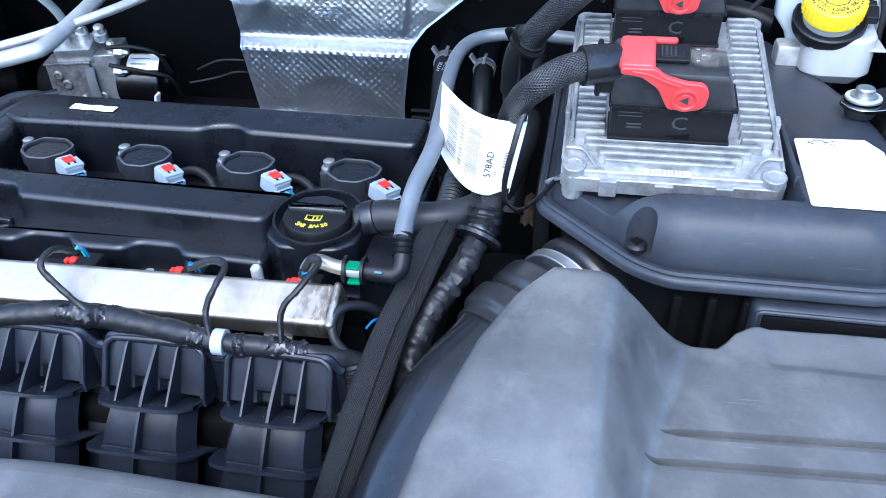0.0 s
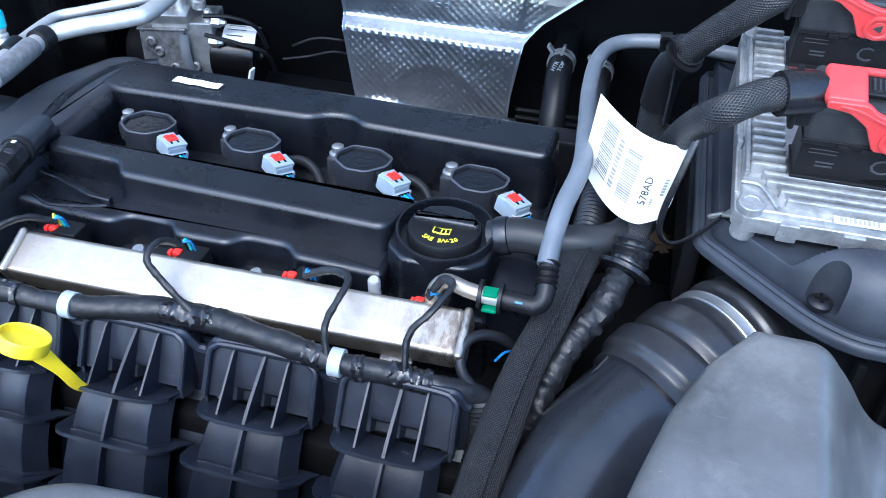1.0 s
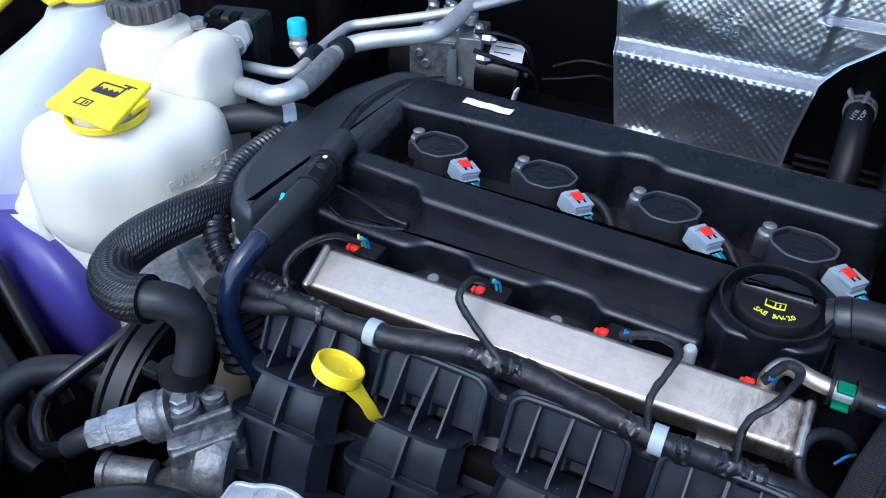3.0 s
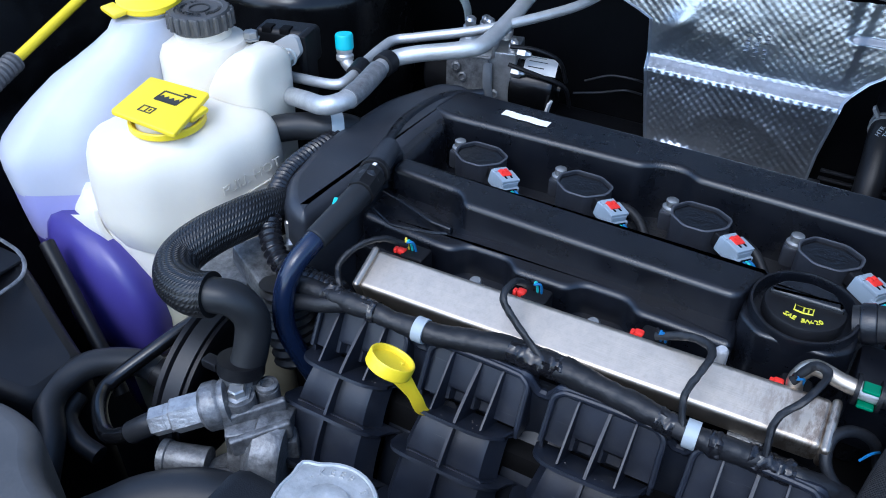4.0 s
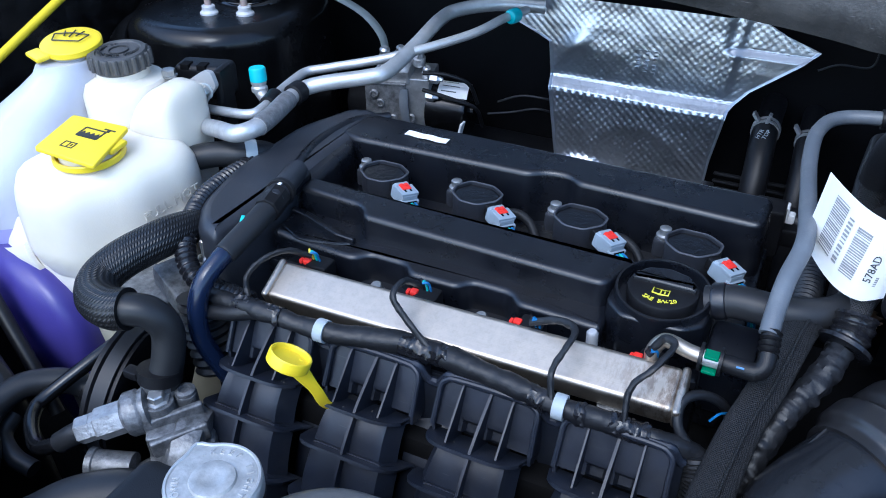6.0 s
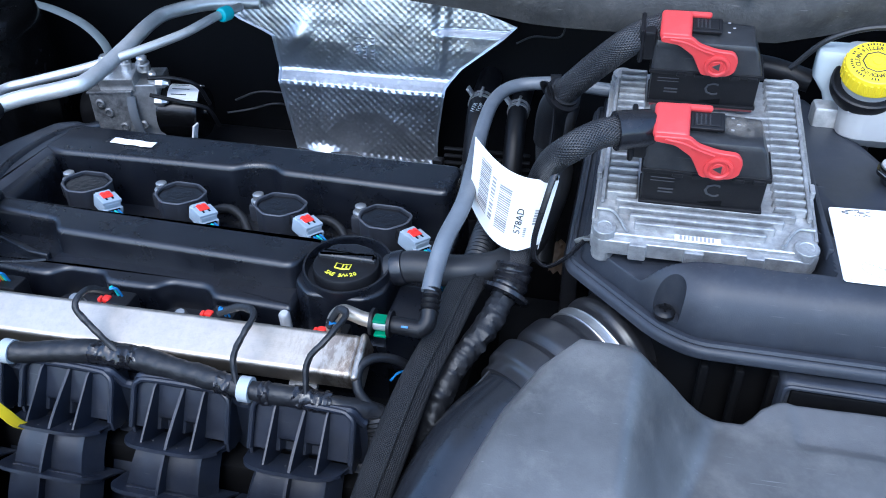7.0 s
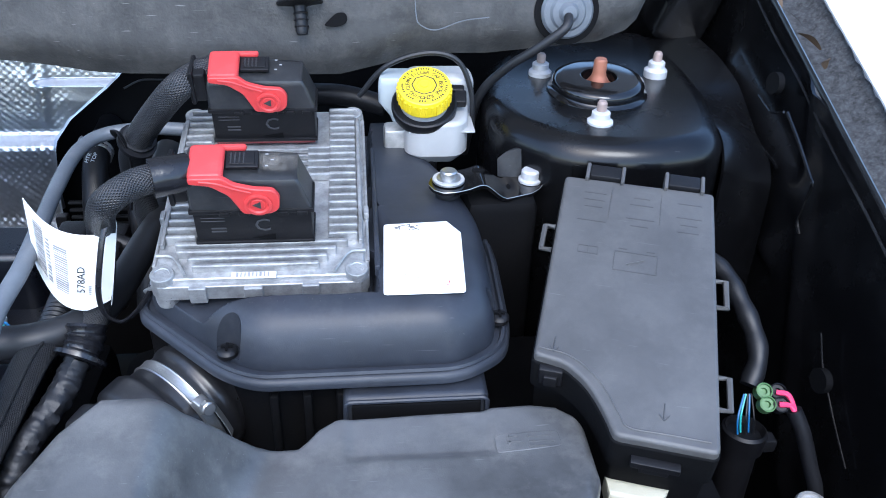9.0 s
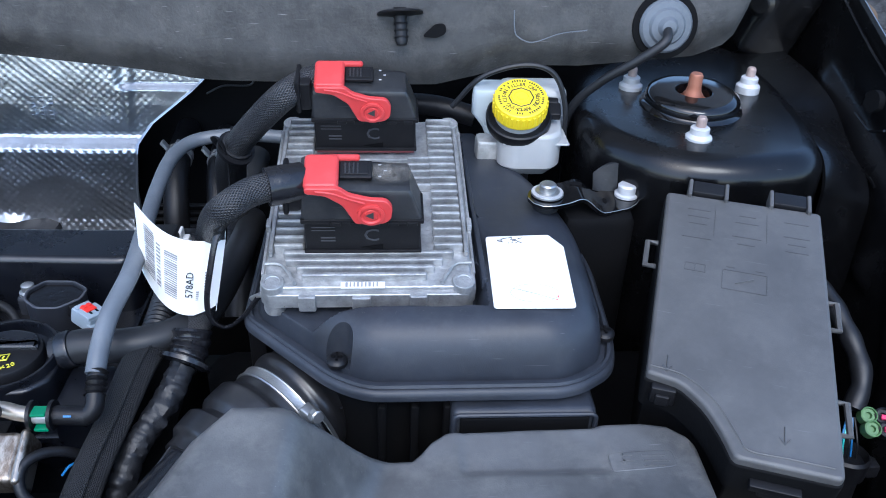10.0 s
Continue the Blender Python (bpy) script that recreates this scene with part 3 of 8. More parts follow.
def inner_wing():
    t = thing("inner_wing", (0.66, 0.8, 1.1), "glossy black inner wing beside the strut tower", "car panel", kind="structure")
    seam_z = lambda y: 1.255 + (y - 0.95) * 0.37

    def side(u, v):
        y = 1.17 - 0.88 * u
        top = seam_z(y)
        z = 0.68 + (top - 0.68) * v
        x = 0.625 + 0.055 * v
        # swage that steps inwards below the seam, and pressed creases
        x -= 0.012 * smooth(v, 0.70, 0.74) * (1 - smooth(v, 0.86, 0.90)) * smooth(u, 0.18, 0.22) * (1 - smooth(u, 0.40, 0.44))
        x -= 0.006 * math.exp(-((u - 0.45 - 0.35 * (0.8 - v)) / 0.012) ** 2) * smooth(v, 0.45, 0.5)
        return (x, y, z)

    part("side_panel", thicken(grid(B(), side, 110, 70), 0.003), WINGPAINT, t)
    for y, z in ((0.877, 1.205), (0.66, 1.045)):
        part("drain_hole", lathe(B(), (0.662 - 0.02 * (z < 1.1), y, z), (-1, -0.1, 0.1), [(0, 0), (0.010, 0), (0.010, 0.006), (0.0, 0.006)], 18), CAVITY, t, "round black hole")
    seam = [(0.6805, 1.15 - 0.11 * k, seam_z(1.15 - 0.11 * k)) for k in range(8)]
    part("seam_flange", tube(B(), seam, 0.0028, 8, 6), PAINT, t, "folded seam along the wing edge")
    part("bracket", box(B(), (0.640, 1.08, 1.235), (0.06, 0.09, 0.10), 0.014, pose(0, 0, 0, 10, 16, 0), 3), PAINT, t, "pressed black hinge bracket")
    nut = lathe(B(), (0.612, 1.04, 1.245), (-0.6, -0.8, 0.1), [(0.013, 0), (0.013, 0.003), (0.008, 0.004), (0.008, 0.011), (0, 0.011)], 16)
    part("bracket_nut", nut, PAINT, t)
    # Tubes added along the pressed creases to draw their bright lines.
    creases = (
        ([(0.656, 1.00, 1.151), (0.656, 0.935, 1.152), (0.656, 0.879, 1.147), (0.656, 0.845, 1.146), (0.655, 0.831, 1.144)], 0.0016),
        ([(0.656, 0.895, 1.187), (0.656, 0.874, 1.183), (0.656, 0.862, 1.183), (0.656, 0.845, 1.191)], 0.0012),
        ([(0.656, 0.839, 1.193), (0.656, 0.812, 1.180), (0.656, 0.780, 1.162), (0.656, 0.773, 1.157), (0.655, 0.775, 1.140), (0.655, 0.777, 1.121), (0.655, 0.769, 1.112)], 0.0016),
        ([(0.655, 0.700, 1.060), (0.655, 0.684, 1.037), (0.655, 0.668, 1.024), (0.655, 0.649, 1.009), (0.655, 0.620, 0.989)], 0.0009))
    for w, r in creases:
        part("crease_line", tube(B(), w, r, 6, 6), PAINT, t, "pressed crease edge")
    part("inner_flange", tube(B(), [(0.672, 1.00 - 0.07 * k, seam_z(1.00 - 0.07 * k) - 0.009 - 0.002 * (k % 2)) for k in range(6)], 0.0013, 6, 4), PAINT, t, "second folded edge below the seam")


inner_wing()


def far_inner_wing():
    def panel(u, v):
        y = 0.34 + 0.84 * u
        x = -0.80 - 0.075 * smooth(v, 0.0, 1.0) - 0.012 * math.exp(-((v - 0.62) / 0.05) ** 2)
        return (x, y, 0.70 + (0.47 + 0.10 * u) * v)

    solo("inner_wing", thicken(grid(B(), panel, 40, 40), 0.003), PAINT, "glossy black inner wing beyond the bottles", "car panel", kind="structure")
    solo("wing_flange", tube(B(), [(-0.874, 0.36 + 0.2 * k, 1.172 + 0.024 * k) for k in range(5)], 0.004, 8, 6), PAINT, "folded black wing flange above the bottles", "car panel", kind="structure")


far_inner_wing()


def wing_edge():
    t = thing("wing", (0.80, 0.9, 1.2), "white painted wing edge with a grey fibre liner", "car wing", kind="structure")
    edge_z = lambda y: 1.190 + (y - 0.843) * 0.385

    def top(u, v):
        y = 1.30 - 1.0 * u
        return (0.750 + 0.20 * v, y, edge_z(y) + 0.012 * math.sin(v * 1.6) + 0.004)

    part("outer_panel", thicken(grid(B(), top, 30, 8), 0.002), WHITEPAINT, t, "glossy white paint")

    def felt(u, v):
        y = 1.25 - 0.95 * u
        x = 0.684 + 0.070 * v
        return (x, y, edge_z(y) - 0.004 - 0.02 * math.sin(math.pi * v) + 0.004 * noise.noise((x * 90, y * 90, 0)))

    part("liner", thicken(grid(B(), felt, 160, 20), 0.004), FELT, t, "speckled grey fibre liner")
    for k in range(5):
        a = pose(0.694 + 0.006 * k, 1.02 - 0.03 * k, edge_z(1.02 - 0.03 * k) + 0.002, 10 * k, -30, 40 + 50 * k)
        part("dry_leaf", grid(B(), lambda u, v, a=a: a @ Vector((0.035 * (u - 0.5), 0.008 * (v - 0.5) * math.sin(math.pi * (0.1 + 0.8 * u)), 0.004 * math.sin(3 * u))), 6, 3), LEAF, t, "dry brown leaf")


wing_edge()


def strut_tower(cx, cy, cz, mirror, tag, nuts, shift):
    t = thing("strut_tower", (cx, cy, cz), tag, "strut tower", kind="structure")
    s = -1 if mirror else 1
    bx, by = cx + shift[0], cy + shift[1]
    o = lambda x, y: (cx + s * x, cy + y)
    out = fillet([o(-0.098, 0.03), o(-0.085, 0.12), o(0.0, 0.22), o(0.12, 0.22), o(0.130, 0.10), o(0.121, -0.012), o(0.097, -0.085), o(0.02, -0.099), o(-0.045, -0.088), o(-0.096, -0.030)], 0.034, 6)
    part("dome", prism(B(), out, cz - 0.30, cz - 0.018, 0.021, seg=8, draft=0.004), WINGPAINT, t)

    def gusset(u, v):
        x = 0.098 + 0.058 * u
        front = -0.076 + 0.022 * u
        w = min(1, v / 0.8)
        y = 0.19 + (front - 0.19) * (1 - (1 - w) ** 1.7)
        d, r = y - front, 0.034
        z = -0.022 + 0.010 * u * smooth(y, 0.02, 0.12) - 0.030 * u ** 1.5 * (1 - smooth(y, -0.03, 0.06))
        if d < r:
            z -= r * (1 - math.sqrt(max(0, 1 - (1 - d / r) ** 2)))
        if v > 0.8:
            z -= 0.5 * (v - 0.8)
            y -= 0.02 * (v - 0.8)
        return (cx + s * x, cy + y, cz + z)

    part("gusset", thicken(grid(B(), gusset, 24, 70), 0.003), WINGPAINT, t, "pressed black gusset to the wing")
    ring = lathe(B(), (bx, by, cz - 0.013), (0, -0.05, 1), [(0.0465, -0.007), (0.0450, -0.003), (0.0420, -0.0015), (0.0412, 0.000), (0.0418, 0.002), (0.0418, 0.0055), (0.0405, 0.0080), (0.0375, 0.0098), (0.0330, 0.0106), (0.0175, 0.0114), (0.0162, 0.0106), (0.0155, 0.000), (0.0, 0.000)], 64)
    part("bearing_cup", ring, GLOSS, t, "glossy black bearing cup")
    part("cup_bearing", lathe(B(), (bx, by, cz - 0.012), (0, 0, 1), [(0.0142, 0), (0.0142, 0.0015), (0.0105, 0.004), (0.0090, 0.0042), (0.0090, 0)], 28), RUST, t, "rusty bearing seat in the cup")
    rod = lathe(B(), (bx, by, cz - 0.01), (0, 0, 1), [(0.0092, 0), (0.0092, 0.004), (0.0070, 0.007), (0.0060, 0.011), (0.0060, 0.0215), (0.0048, 0.0235), (0, 0.0235)], 18)
    part("damper_rod", rod, RUST, t, "rust-coloured damper rod")
    for x, y, z in nuts:
        p = (cx + s * x, cy + y, cz - 0.0245 + z)
        nut = lathe(B(), p, (0, 0, 1), [(0.0112, -0.006), (0.0112, 0.0025), (0.0088, 0.0045), (0.0080, 0.0052), (0.0080, 0.0100), (0.006, 0.0115)], 12)
        n = part("nut", nut, NUT, t, "pale flanged nut")
        part("stud", lathe(B(), p, (0, 0, 1), [(0.0043, 0.009), (0.0043, 0.018), (0.003, 0.020), (0, 0.020)], 12), OLDRUST, n, "weathered stud end")


strut_tower(0.491, 0.871, 1.208, False, "glossy black strut tower with three pale nuts", ((-0.033, 0.0720, 0.0075), (0.078, 0.066, 0.0105), (-0.004, -0.042, 0.0060)), (0.011, 0.027))
strut_tower(-0.655, 0.955, 1.155, True, "glossy black strut tower behind the fluid bottles", ((0.006, -0.0195, 0.006), (-0.036, -0.004, 0.006)), (0.0, 0.06))

# radiator closing panel in front of the engine
def closing_panel():
    t = thing("front_closing_panel", (-0.1, 0.36, 0.98), "smooth dark grey radiator closing panel", "car panel", kind="structure")
    right = [(-0.195, 0.30), (0.72, 0.30), (0.72, 0.42), (0.05, 0.423), (-0.10, 0.426), (-0.157, 0.421), (-0.184, 0.400), (-0.194, 0.36)]
    part("raised_cover", prism(B(), fillet(right, 0.024), 0.96, 1.101, 0.015, seg=6), DUCT, t)
    left = [(-0.92, 0.28), (-0.30, 0.28), (-0.32, 0.345), (-0.345, 0.356), (-0.40, 0.359), (-0.425, 0.370), (-0.447, 0.390), (-0.478, 0.394), (-0.52, 0.388), (-0.92, 0.408)]
    part("side_cover", prism(B(), fillet(left, 0.016), 0.90, 1.030, 0.012, seg=6), FUSE, t)
    part("cross_member", box(B(), (-0.1, 0.30, 0.98), (1.6, 0.06, 0.10), 0.02), BLACK, t)


closing_panel()
# ---------------------------------------------------------------- engine
def valve_cover():
    t = thing("valve_cover", (-0.18, 0.75, 0.98), "satin black plastic valve cover on the engine", "engine cover")
    # tray that carries the coils, with its tall rear rim
    part("tray", box(B(), (-0.18, 0.755, 1.015), (0.40, 0.20, 0.05), 0.006), COVER, t)
    rim = [(-0.395, 0.858), (-0.40, 0.80), (-0.378, 0.792), (-0.192, 0.796), (-0.178, 0.806), (-0.160, 0.808), (-0.148, 0.798), (0.018, 0.792), (0.020, 0.852)]
    part("rear_rim", prism(B(), fillet(rim, 0.016), 0.985, 1.092, 0.0055, seg=5, draft=0.004), COVER, t)
    wall = [(-0.412, 0.806), (-0.412, 0.690), (-0.374, 0.690), (-0.360, 0.716), (-0.364, 0.784), (-0.374, 0.806)]
    part("pocket_wall", prism(B(), fillet(wall, 0.010), 0.985, 1.088, 0.007, seg=4, draft=0.006), COVER, t, "sloping end wall of the coil pocket")
    # raised deck in front of the coils
    deck = [(-0.376, 0.720), (-0.376, 0.690), (-0.306, 0.686), (-0.297, 0.671), (-0.078, 0.664), (-0.070, 0.690), (-0.060, 0.712), (-0.10, 0.712)]
    part("deck", prism(B(), fillet(deck, 0.012), 0.99, 1.089, 0.005, seg=4, draft=0.004), COVER, t)
    # front ledge with scallops over the injectors
    led = [(-0.375, 0.70), (-0.375, 0.652), (-0.300, 0.645)]
    for x in (-0.262, -0.168):
        led += [(x - 0.026, 0.646), (x - 0.016, 0.657), (x + 0.016, 0.657), (x + 0.026, 0.646)]
    led += [(-0.075, 0.644), (-0.075, 0.70)]
    part("front_ledge", prism(B(), fillet(led, 0.006), 0.985, 1.066, 0.005, seg=4), COVER, t)
    part("front_skirt", box(B(), (-0.19, 0.668, 1.005), (0.38, 0.045, 0.07), 0.006), COVER, t)
    # recessed corner with one broad and one thin rib
    broad = [(-0.374, 0.6885), (-0.352, 0.6835), (-0.313, 0.6690), (-0.297, 0.6670), (-0.297, 0.6610), (-0.316, 0.6625), (-0.354, 0.6770), (-0.374, 0.6815)]
    part("corner_rib", prism(B(), fillet(broad, 0.002), 1.055, 1.0720, 0.0016, seg=3), COVER, t, "broad slanting rib in the corner")
    part("corner_rib", tube(B(), [(-0.371, 0.664, 1.0662), (-0.356, 0.6555, 1.0662), (-0.343, 0.6510, 1.0662), (-0.316, 0.6555, 1.0662), (-0.300, 0.662, 1.0662)], 0.0014, 8, 6), COVER, t, "thin slanting rib in the corner")
    # timing cover at the belt end
    end = fillet([(-0.372, 0.864), (-0.395, 0.876), (-0.425, 0.866), (-0.452, 0.80), (-0.455, 0.70), (-0.44, 0.63), (-0.415, 0.598), (-0.385, 0.592), (-0.376, 0.64), (-0.372, 0.70)], 0.02, 6)
    part("timing_cover", prism(B(), end, 0.90, 1.0905, 0.012, seg=6, draft=0.005), TIMING, t, "dusty end cover")
    bead = [(-0.372, 0.862, 1.087), (-0.400, 0.83, 1.088), (-0.405, 0.77, 1.089), (-0.39, 0.71, 1.089), (-0.378, 0.68, 1.088)]
    part("timing_bead", tube(B(), bead, 0.005, 10, 8), COVER, t)
    # oil filler neck
    neck = [(-0.079, 0.662), (-0.064, 0.647), (-0.018, 0.648), (-0.004, 0.662), (-0.003, 0.708), (-0.018, 0.721), (-0.064, 0.721), (-0.079, 0.708)]
    part("filler_neck", prism(B(), fillet(neck, 0.006), 0.97, 1.080, 0.003, seg=3, draft=0.001), COVER, t)
    rise = lathe(B(), (-0.041, 0.6835, 1.074), (0, -0.10, 1), [(0.0355, 0), (0.0355, 0.012), (0.0346, 0.0142), (0.0330, 0.0142), (0.0320, 0.012), (0.031, 0.004), (0, 0.004)], 56)
    part("filler_ring", rise, COVER, t)
    part("stud_left", lathe(B(), (-0.4110, 0.6060, 1.050), (0, 0, 1), [(0.0085, 0), (0.0085, 0.005), (0.0055, 0.007), (0.0034, 0.008), (0.0034, 0.022), (0.002, 0.0235), (0, 0.0235)], 14), ZINC, t, "zinc stud")
    part("end_block", box(B(), (0.016, 0.665, 1.045), (0.035, 0.05, 0.05), 0.005), COVER, t)
    return t


valve_cover()


def cover_label():
    bm = grid(B(), lambda u, v: (-0.332 + 0.046 * u, 0.820 + 0.010 * v - 0.002 * u + 0.0006 * math.sin(14 * u), 1.0935), 8, 2)
    t = solo("paper_label", thicken(bm, 0.0004), PAPER, "small worn white label on the valve cover", "label")
    return t


cover_label()


def ignition_coil():
    t = thing("ignition_coil", (0, 0, 0), "black ignition coil with a grey plug and bolt", "ignition coil", "coils on the engine")
    out = [(-0.004, -0.001), (0.006, 0.013), (0.030, 0.013), (0.045, 0.002), (0.044, -0.012), (0.030, -0.026), (0.012, -0.026), (-0.002, -0.014)]
    out = fillet([(0.94 * x + 0.005, 0.94 * y - 0.002) for x, y in out], 0.004)
    body = cup(B(), out, -0.05, 0.0, 0.0017, 0.009)
    box(body, (-0.002, 0.002, -0.016), (0.014, 0.014, 0.018), 0.003)
    part("housing", body, COIL, t)
    # Thin pale tube draws the highlight round the rim.
    part("rim", tube(B(), [(*p, -0.0004) for p in out] + [(*out[0], -0.0004)], 0.0008, 6, 1, caps=False), COILRIM, t, "pale rim line drawn as its highlight")
    hole = inset([Vector(p) for p in reversed(out)] if area([Vector(p) for p in out]) < 0 else [Vector(p) for p in out], 0.0019)
    part("potting", crinkle(prism(B(), hole, -0.014, -0.0022, 0.0004), 0.0004, 300), POTTING, t, "black potting in the open top")
    bolt = lathe(B(), (-0.001, 0.003, -0.008), (0, 0, 1), [(0.0072, 0), (0.0072, 0.003), (0.005, 0.004), (0.005, 0.009), (0.0035, 0.010), (0, 0.010)], 14)
    part("bolt", bolt, ZINC, t, "zinc plated bolt")
    tilt = pose(0.056, -0.026, -0.006, -8, 10, -33) @ Matrix.Scale(0.79, 4)
    con = part("connector", merge(B(), box(box(box(box(B(), (0, 0, -0.004), (0.028, 0.020, 0.017), 0.002), (0.004, 0, 0.005), (0.018, 0.0225, 0.004), 0.001), (-0.009, 0, 0.0035), (0.006, 0.017, 0.006), 0.001), (0.013, 0, -0.006), (0.008, 0.0225, 0.009), 0.0015), tilt), GREYCON, t, "blue grey electrical plug")
    part("plug_body", merge(B(), box(B(), (-0.016, 0, -0.005), (0.012, 0.015, 0.014), 0.002), tilt), BLACK, t)
    part("lock_tab", merge(B(), box(box(box(B(), (-0.001, 0, 0.0068), (0.011, 0.012, 0.0026), 0.0008), (-0.004, 0.003, 0.0078), (0.005, 0.004, 0.002), 0.0006), (-0.004, -0.003, 0.0078), (0.005, 0.004, 0.002), 0.0006), tilt), REDTAB, con, "bright red lock tab")
    part("latch_slot", merge(B(), box(box(box(B(), (0.0065, 0.0035, 0.0068), (0.004, 0.0022, 0.0016), 0.0004), (0.0065, -0.0035, 0.0068), (0.004, 0.0022, 0.0016), 0.0004), (0.0170, 0, -0.0025), (0.0012, 0.014, 0.0022), 0.0003), tilt), CAVITY, con, "dark latch slots")
    for k, mat in enumerate((WIRE_BLUE, WIRE_CYAN, WIRE_BLUE)):
        a = tilt @ Vector((0.013, -0.004 + 0.004 * k, -0.004))
        part("wire", tube(B(), [a, a + Vector((0.008, -0.004, -0.002)), a + Vector((0.016, -0.004, -0.016)), a + Vector((0.02, 0.0, -0.04))], 0.0010, 6, 5), mat, con)
    t.matrix_basis = pose(-0.347, 0.769, 1.083)
    return t


coil = ignition_coil()
for k in range(1, 4):
    copy_thing(coil, pose(-0.347 + 0.096 * k, 0.769, 1.083, 0, 0, -1.5 * (k % 2)))


def coil_hoses():
    for x in (-0.205, -0.108):
        solo("coil_lead_loom", tube(B(), [(x - 0.03, 0.782, 1.040), (x, 0.790, 1.052), (x + 0.02, 0.785, 1.050), (x + 0.035, 0.77, 1.040)], 0.0042, 14, 8), RUBBER, "black coil wiring loom behind the coils", "wiring loom")


coil_hoses()


def oil_cap():
    c = Vector((-0.041, 0.680, 1.079))
    t = thing("oil_cap", c, "black oil filler cap with yellow print", "oil cap")
    part("disc", lathe(B(), c, (0, 0, 1), [(0.026, 0), (0.0265, 0.008), (0.0255, 0.0105), (0.023, 0.0115), (0, 0.0115)], 48), BLACK, t)
    # raised band across the middle, with a lower step behind it
    band = fillet([(-0.0245, 0.000), (0.0245, 0.000), (0.0232, 0.0105), (-0.0232, 0.0105)], 0.0015)
    part("grip", prism(B(), band, 0.004, 0.0150, 0.0022, Matrix.Translation(c), seg=3, draft=0.0015), COVER, t, "raised finger grip")
    rear = fillet([(-0.0222, 0.0085), (0.0222, 0.0085), (0.0165, 0.0190), (0.0, 0.0238), (-0.0165, 0.0190)], 0.004)
    part("rear_step", prism(B(), rear, 0.004, 0.0132, 0.0016, Matrix.Translation(c), seg=3), COVER, t)
    bm = B()
    for k, ch in enumerate("SAE 5W-20"):
        a = radians(-121 + 8.7 * k)
        p = c + Vector((0.0190 * math.cos(a), 0.0190 * math.sin(a), 0.0120))
        lettering(bm, ch, 0.0056, Matrix.Translation(p) @ Matrix.Rotation(a + math.pi / 2, 4, "Z"))
    part("print", bm, YINK, t, "yellow oil grade lettering")
    icon = B()
    for s in (-1, 1):
        page = [(0, -0.0110), (s * 0.0058, -0.0100), (s * 0.0058, -0.0040), (0, -0.0050), (0, -0.0110)]
        tube(icon, [c + Vector((x, y, 0.0121)) for x, y in page], 0.0006, 5, 1)
    tube(icon, [c + Vector((0.0029, -0.0088, 0.0121)), c + Vector((0.0029, -0.0062, 0.0121))], 0.0006, 5, 1)
    part("book_icon", icon, YINK, t, "yellow open book icon")


oil_cap()


def fuel_rail():
    t = thing("fuel_rail", (-0.17, 0.60, 1.04), "brushed stainless fuel rail along the engine", "fuel rail")
    m = Matrix.Translation((-0.170, 0.6045, 1.055)) @ pose(0, 0, 0, 24, 0, 0) @ Matrix.Rotation(radians(1.2), 4, "Z")
    bar = box(B(), (0, 0, 0), (0.322, 0.034, 0.024), 0.004, seg=4)
    part("bar", merge(B(), bar, m), STEEL, t)
    for s in (-1, 1):
        cap = box(B(), (s * 0.163, 0, 0), (0.006, 0.0365, 0.0265), 0.003, seg=3)
        part("end_cap", merge(B(), cap, m), STEEL, t, "pressed steel end cap")
    for x in (-0.20, -0.05):
        part("mount_tab", merge(B(), box(B(), (x + 0.17, -0.012, -0.014), (0.022, 0.016, 0.004), 0.001), m), PUMP, t)
    for x in (-0.262, -0.168):
        bolt = lathe(B(), (x, 0.640, 1.040), (0, -0.2, 1), [(0.007, 0), (0.007, 0.003), (0.0055, 0.004), (0.0055, 0.010), (0.004, 0.012), (0, 0.012)], 14)
        part("bolt", bolt, ZINC, t, "dull bolt head")
    stud = lathe(B(), (-0.080, 0.644, 1.030), (0, -0.08, 1), [(0.009, 0), (0.009, 0.006), (0.0045, 0.008), (0.0045, 0.032), (0.003, 0.034), (0, 0.034)], 16)
    part("stud", stud, NUT, t, "pale threaded stud")


fuel_rail()


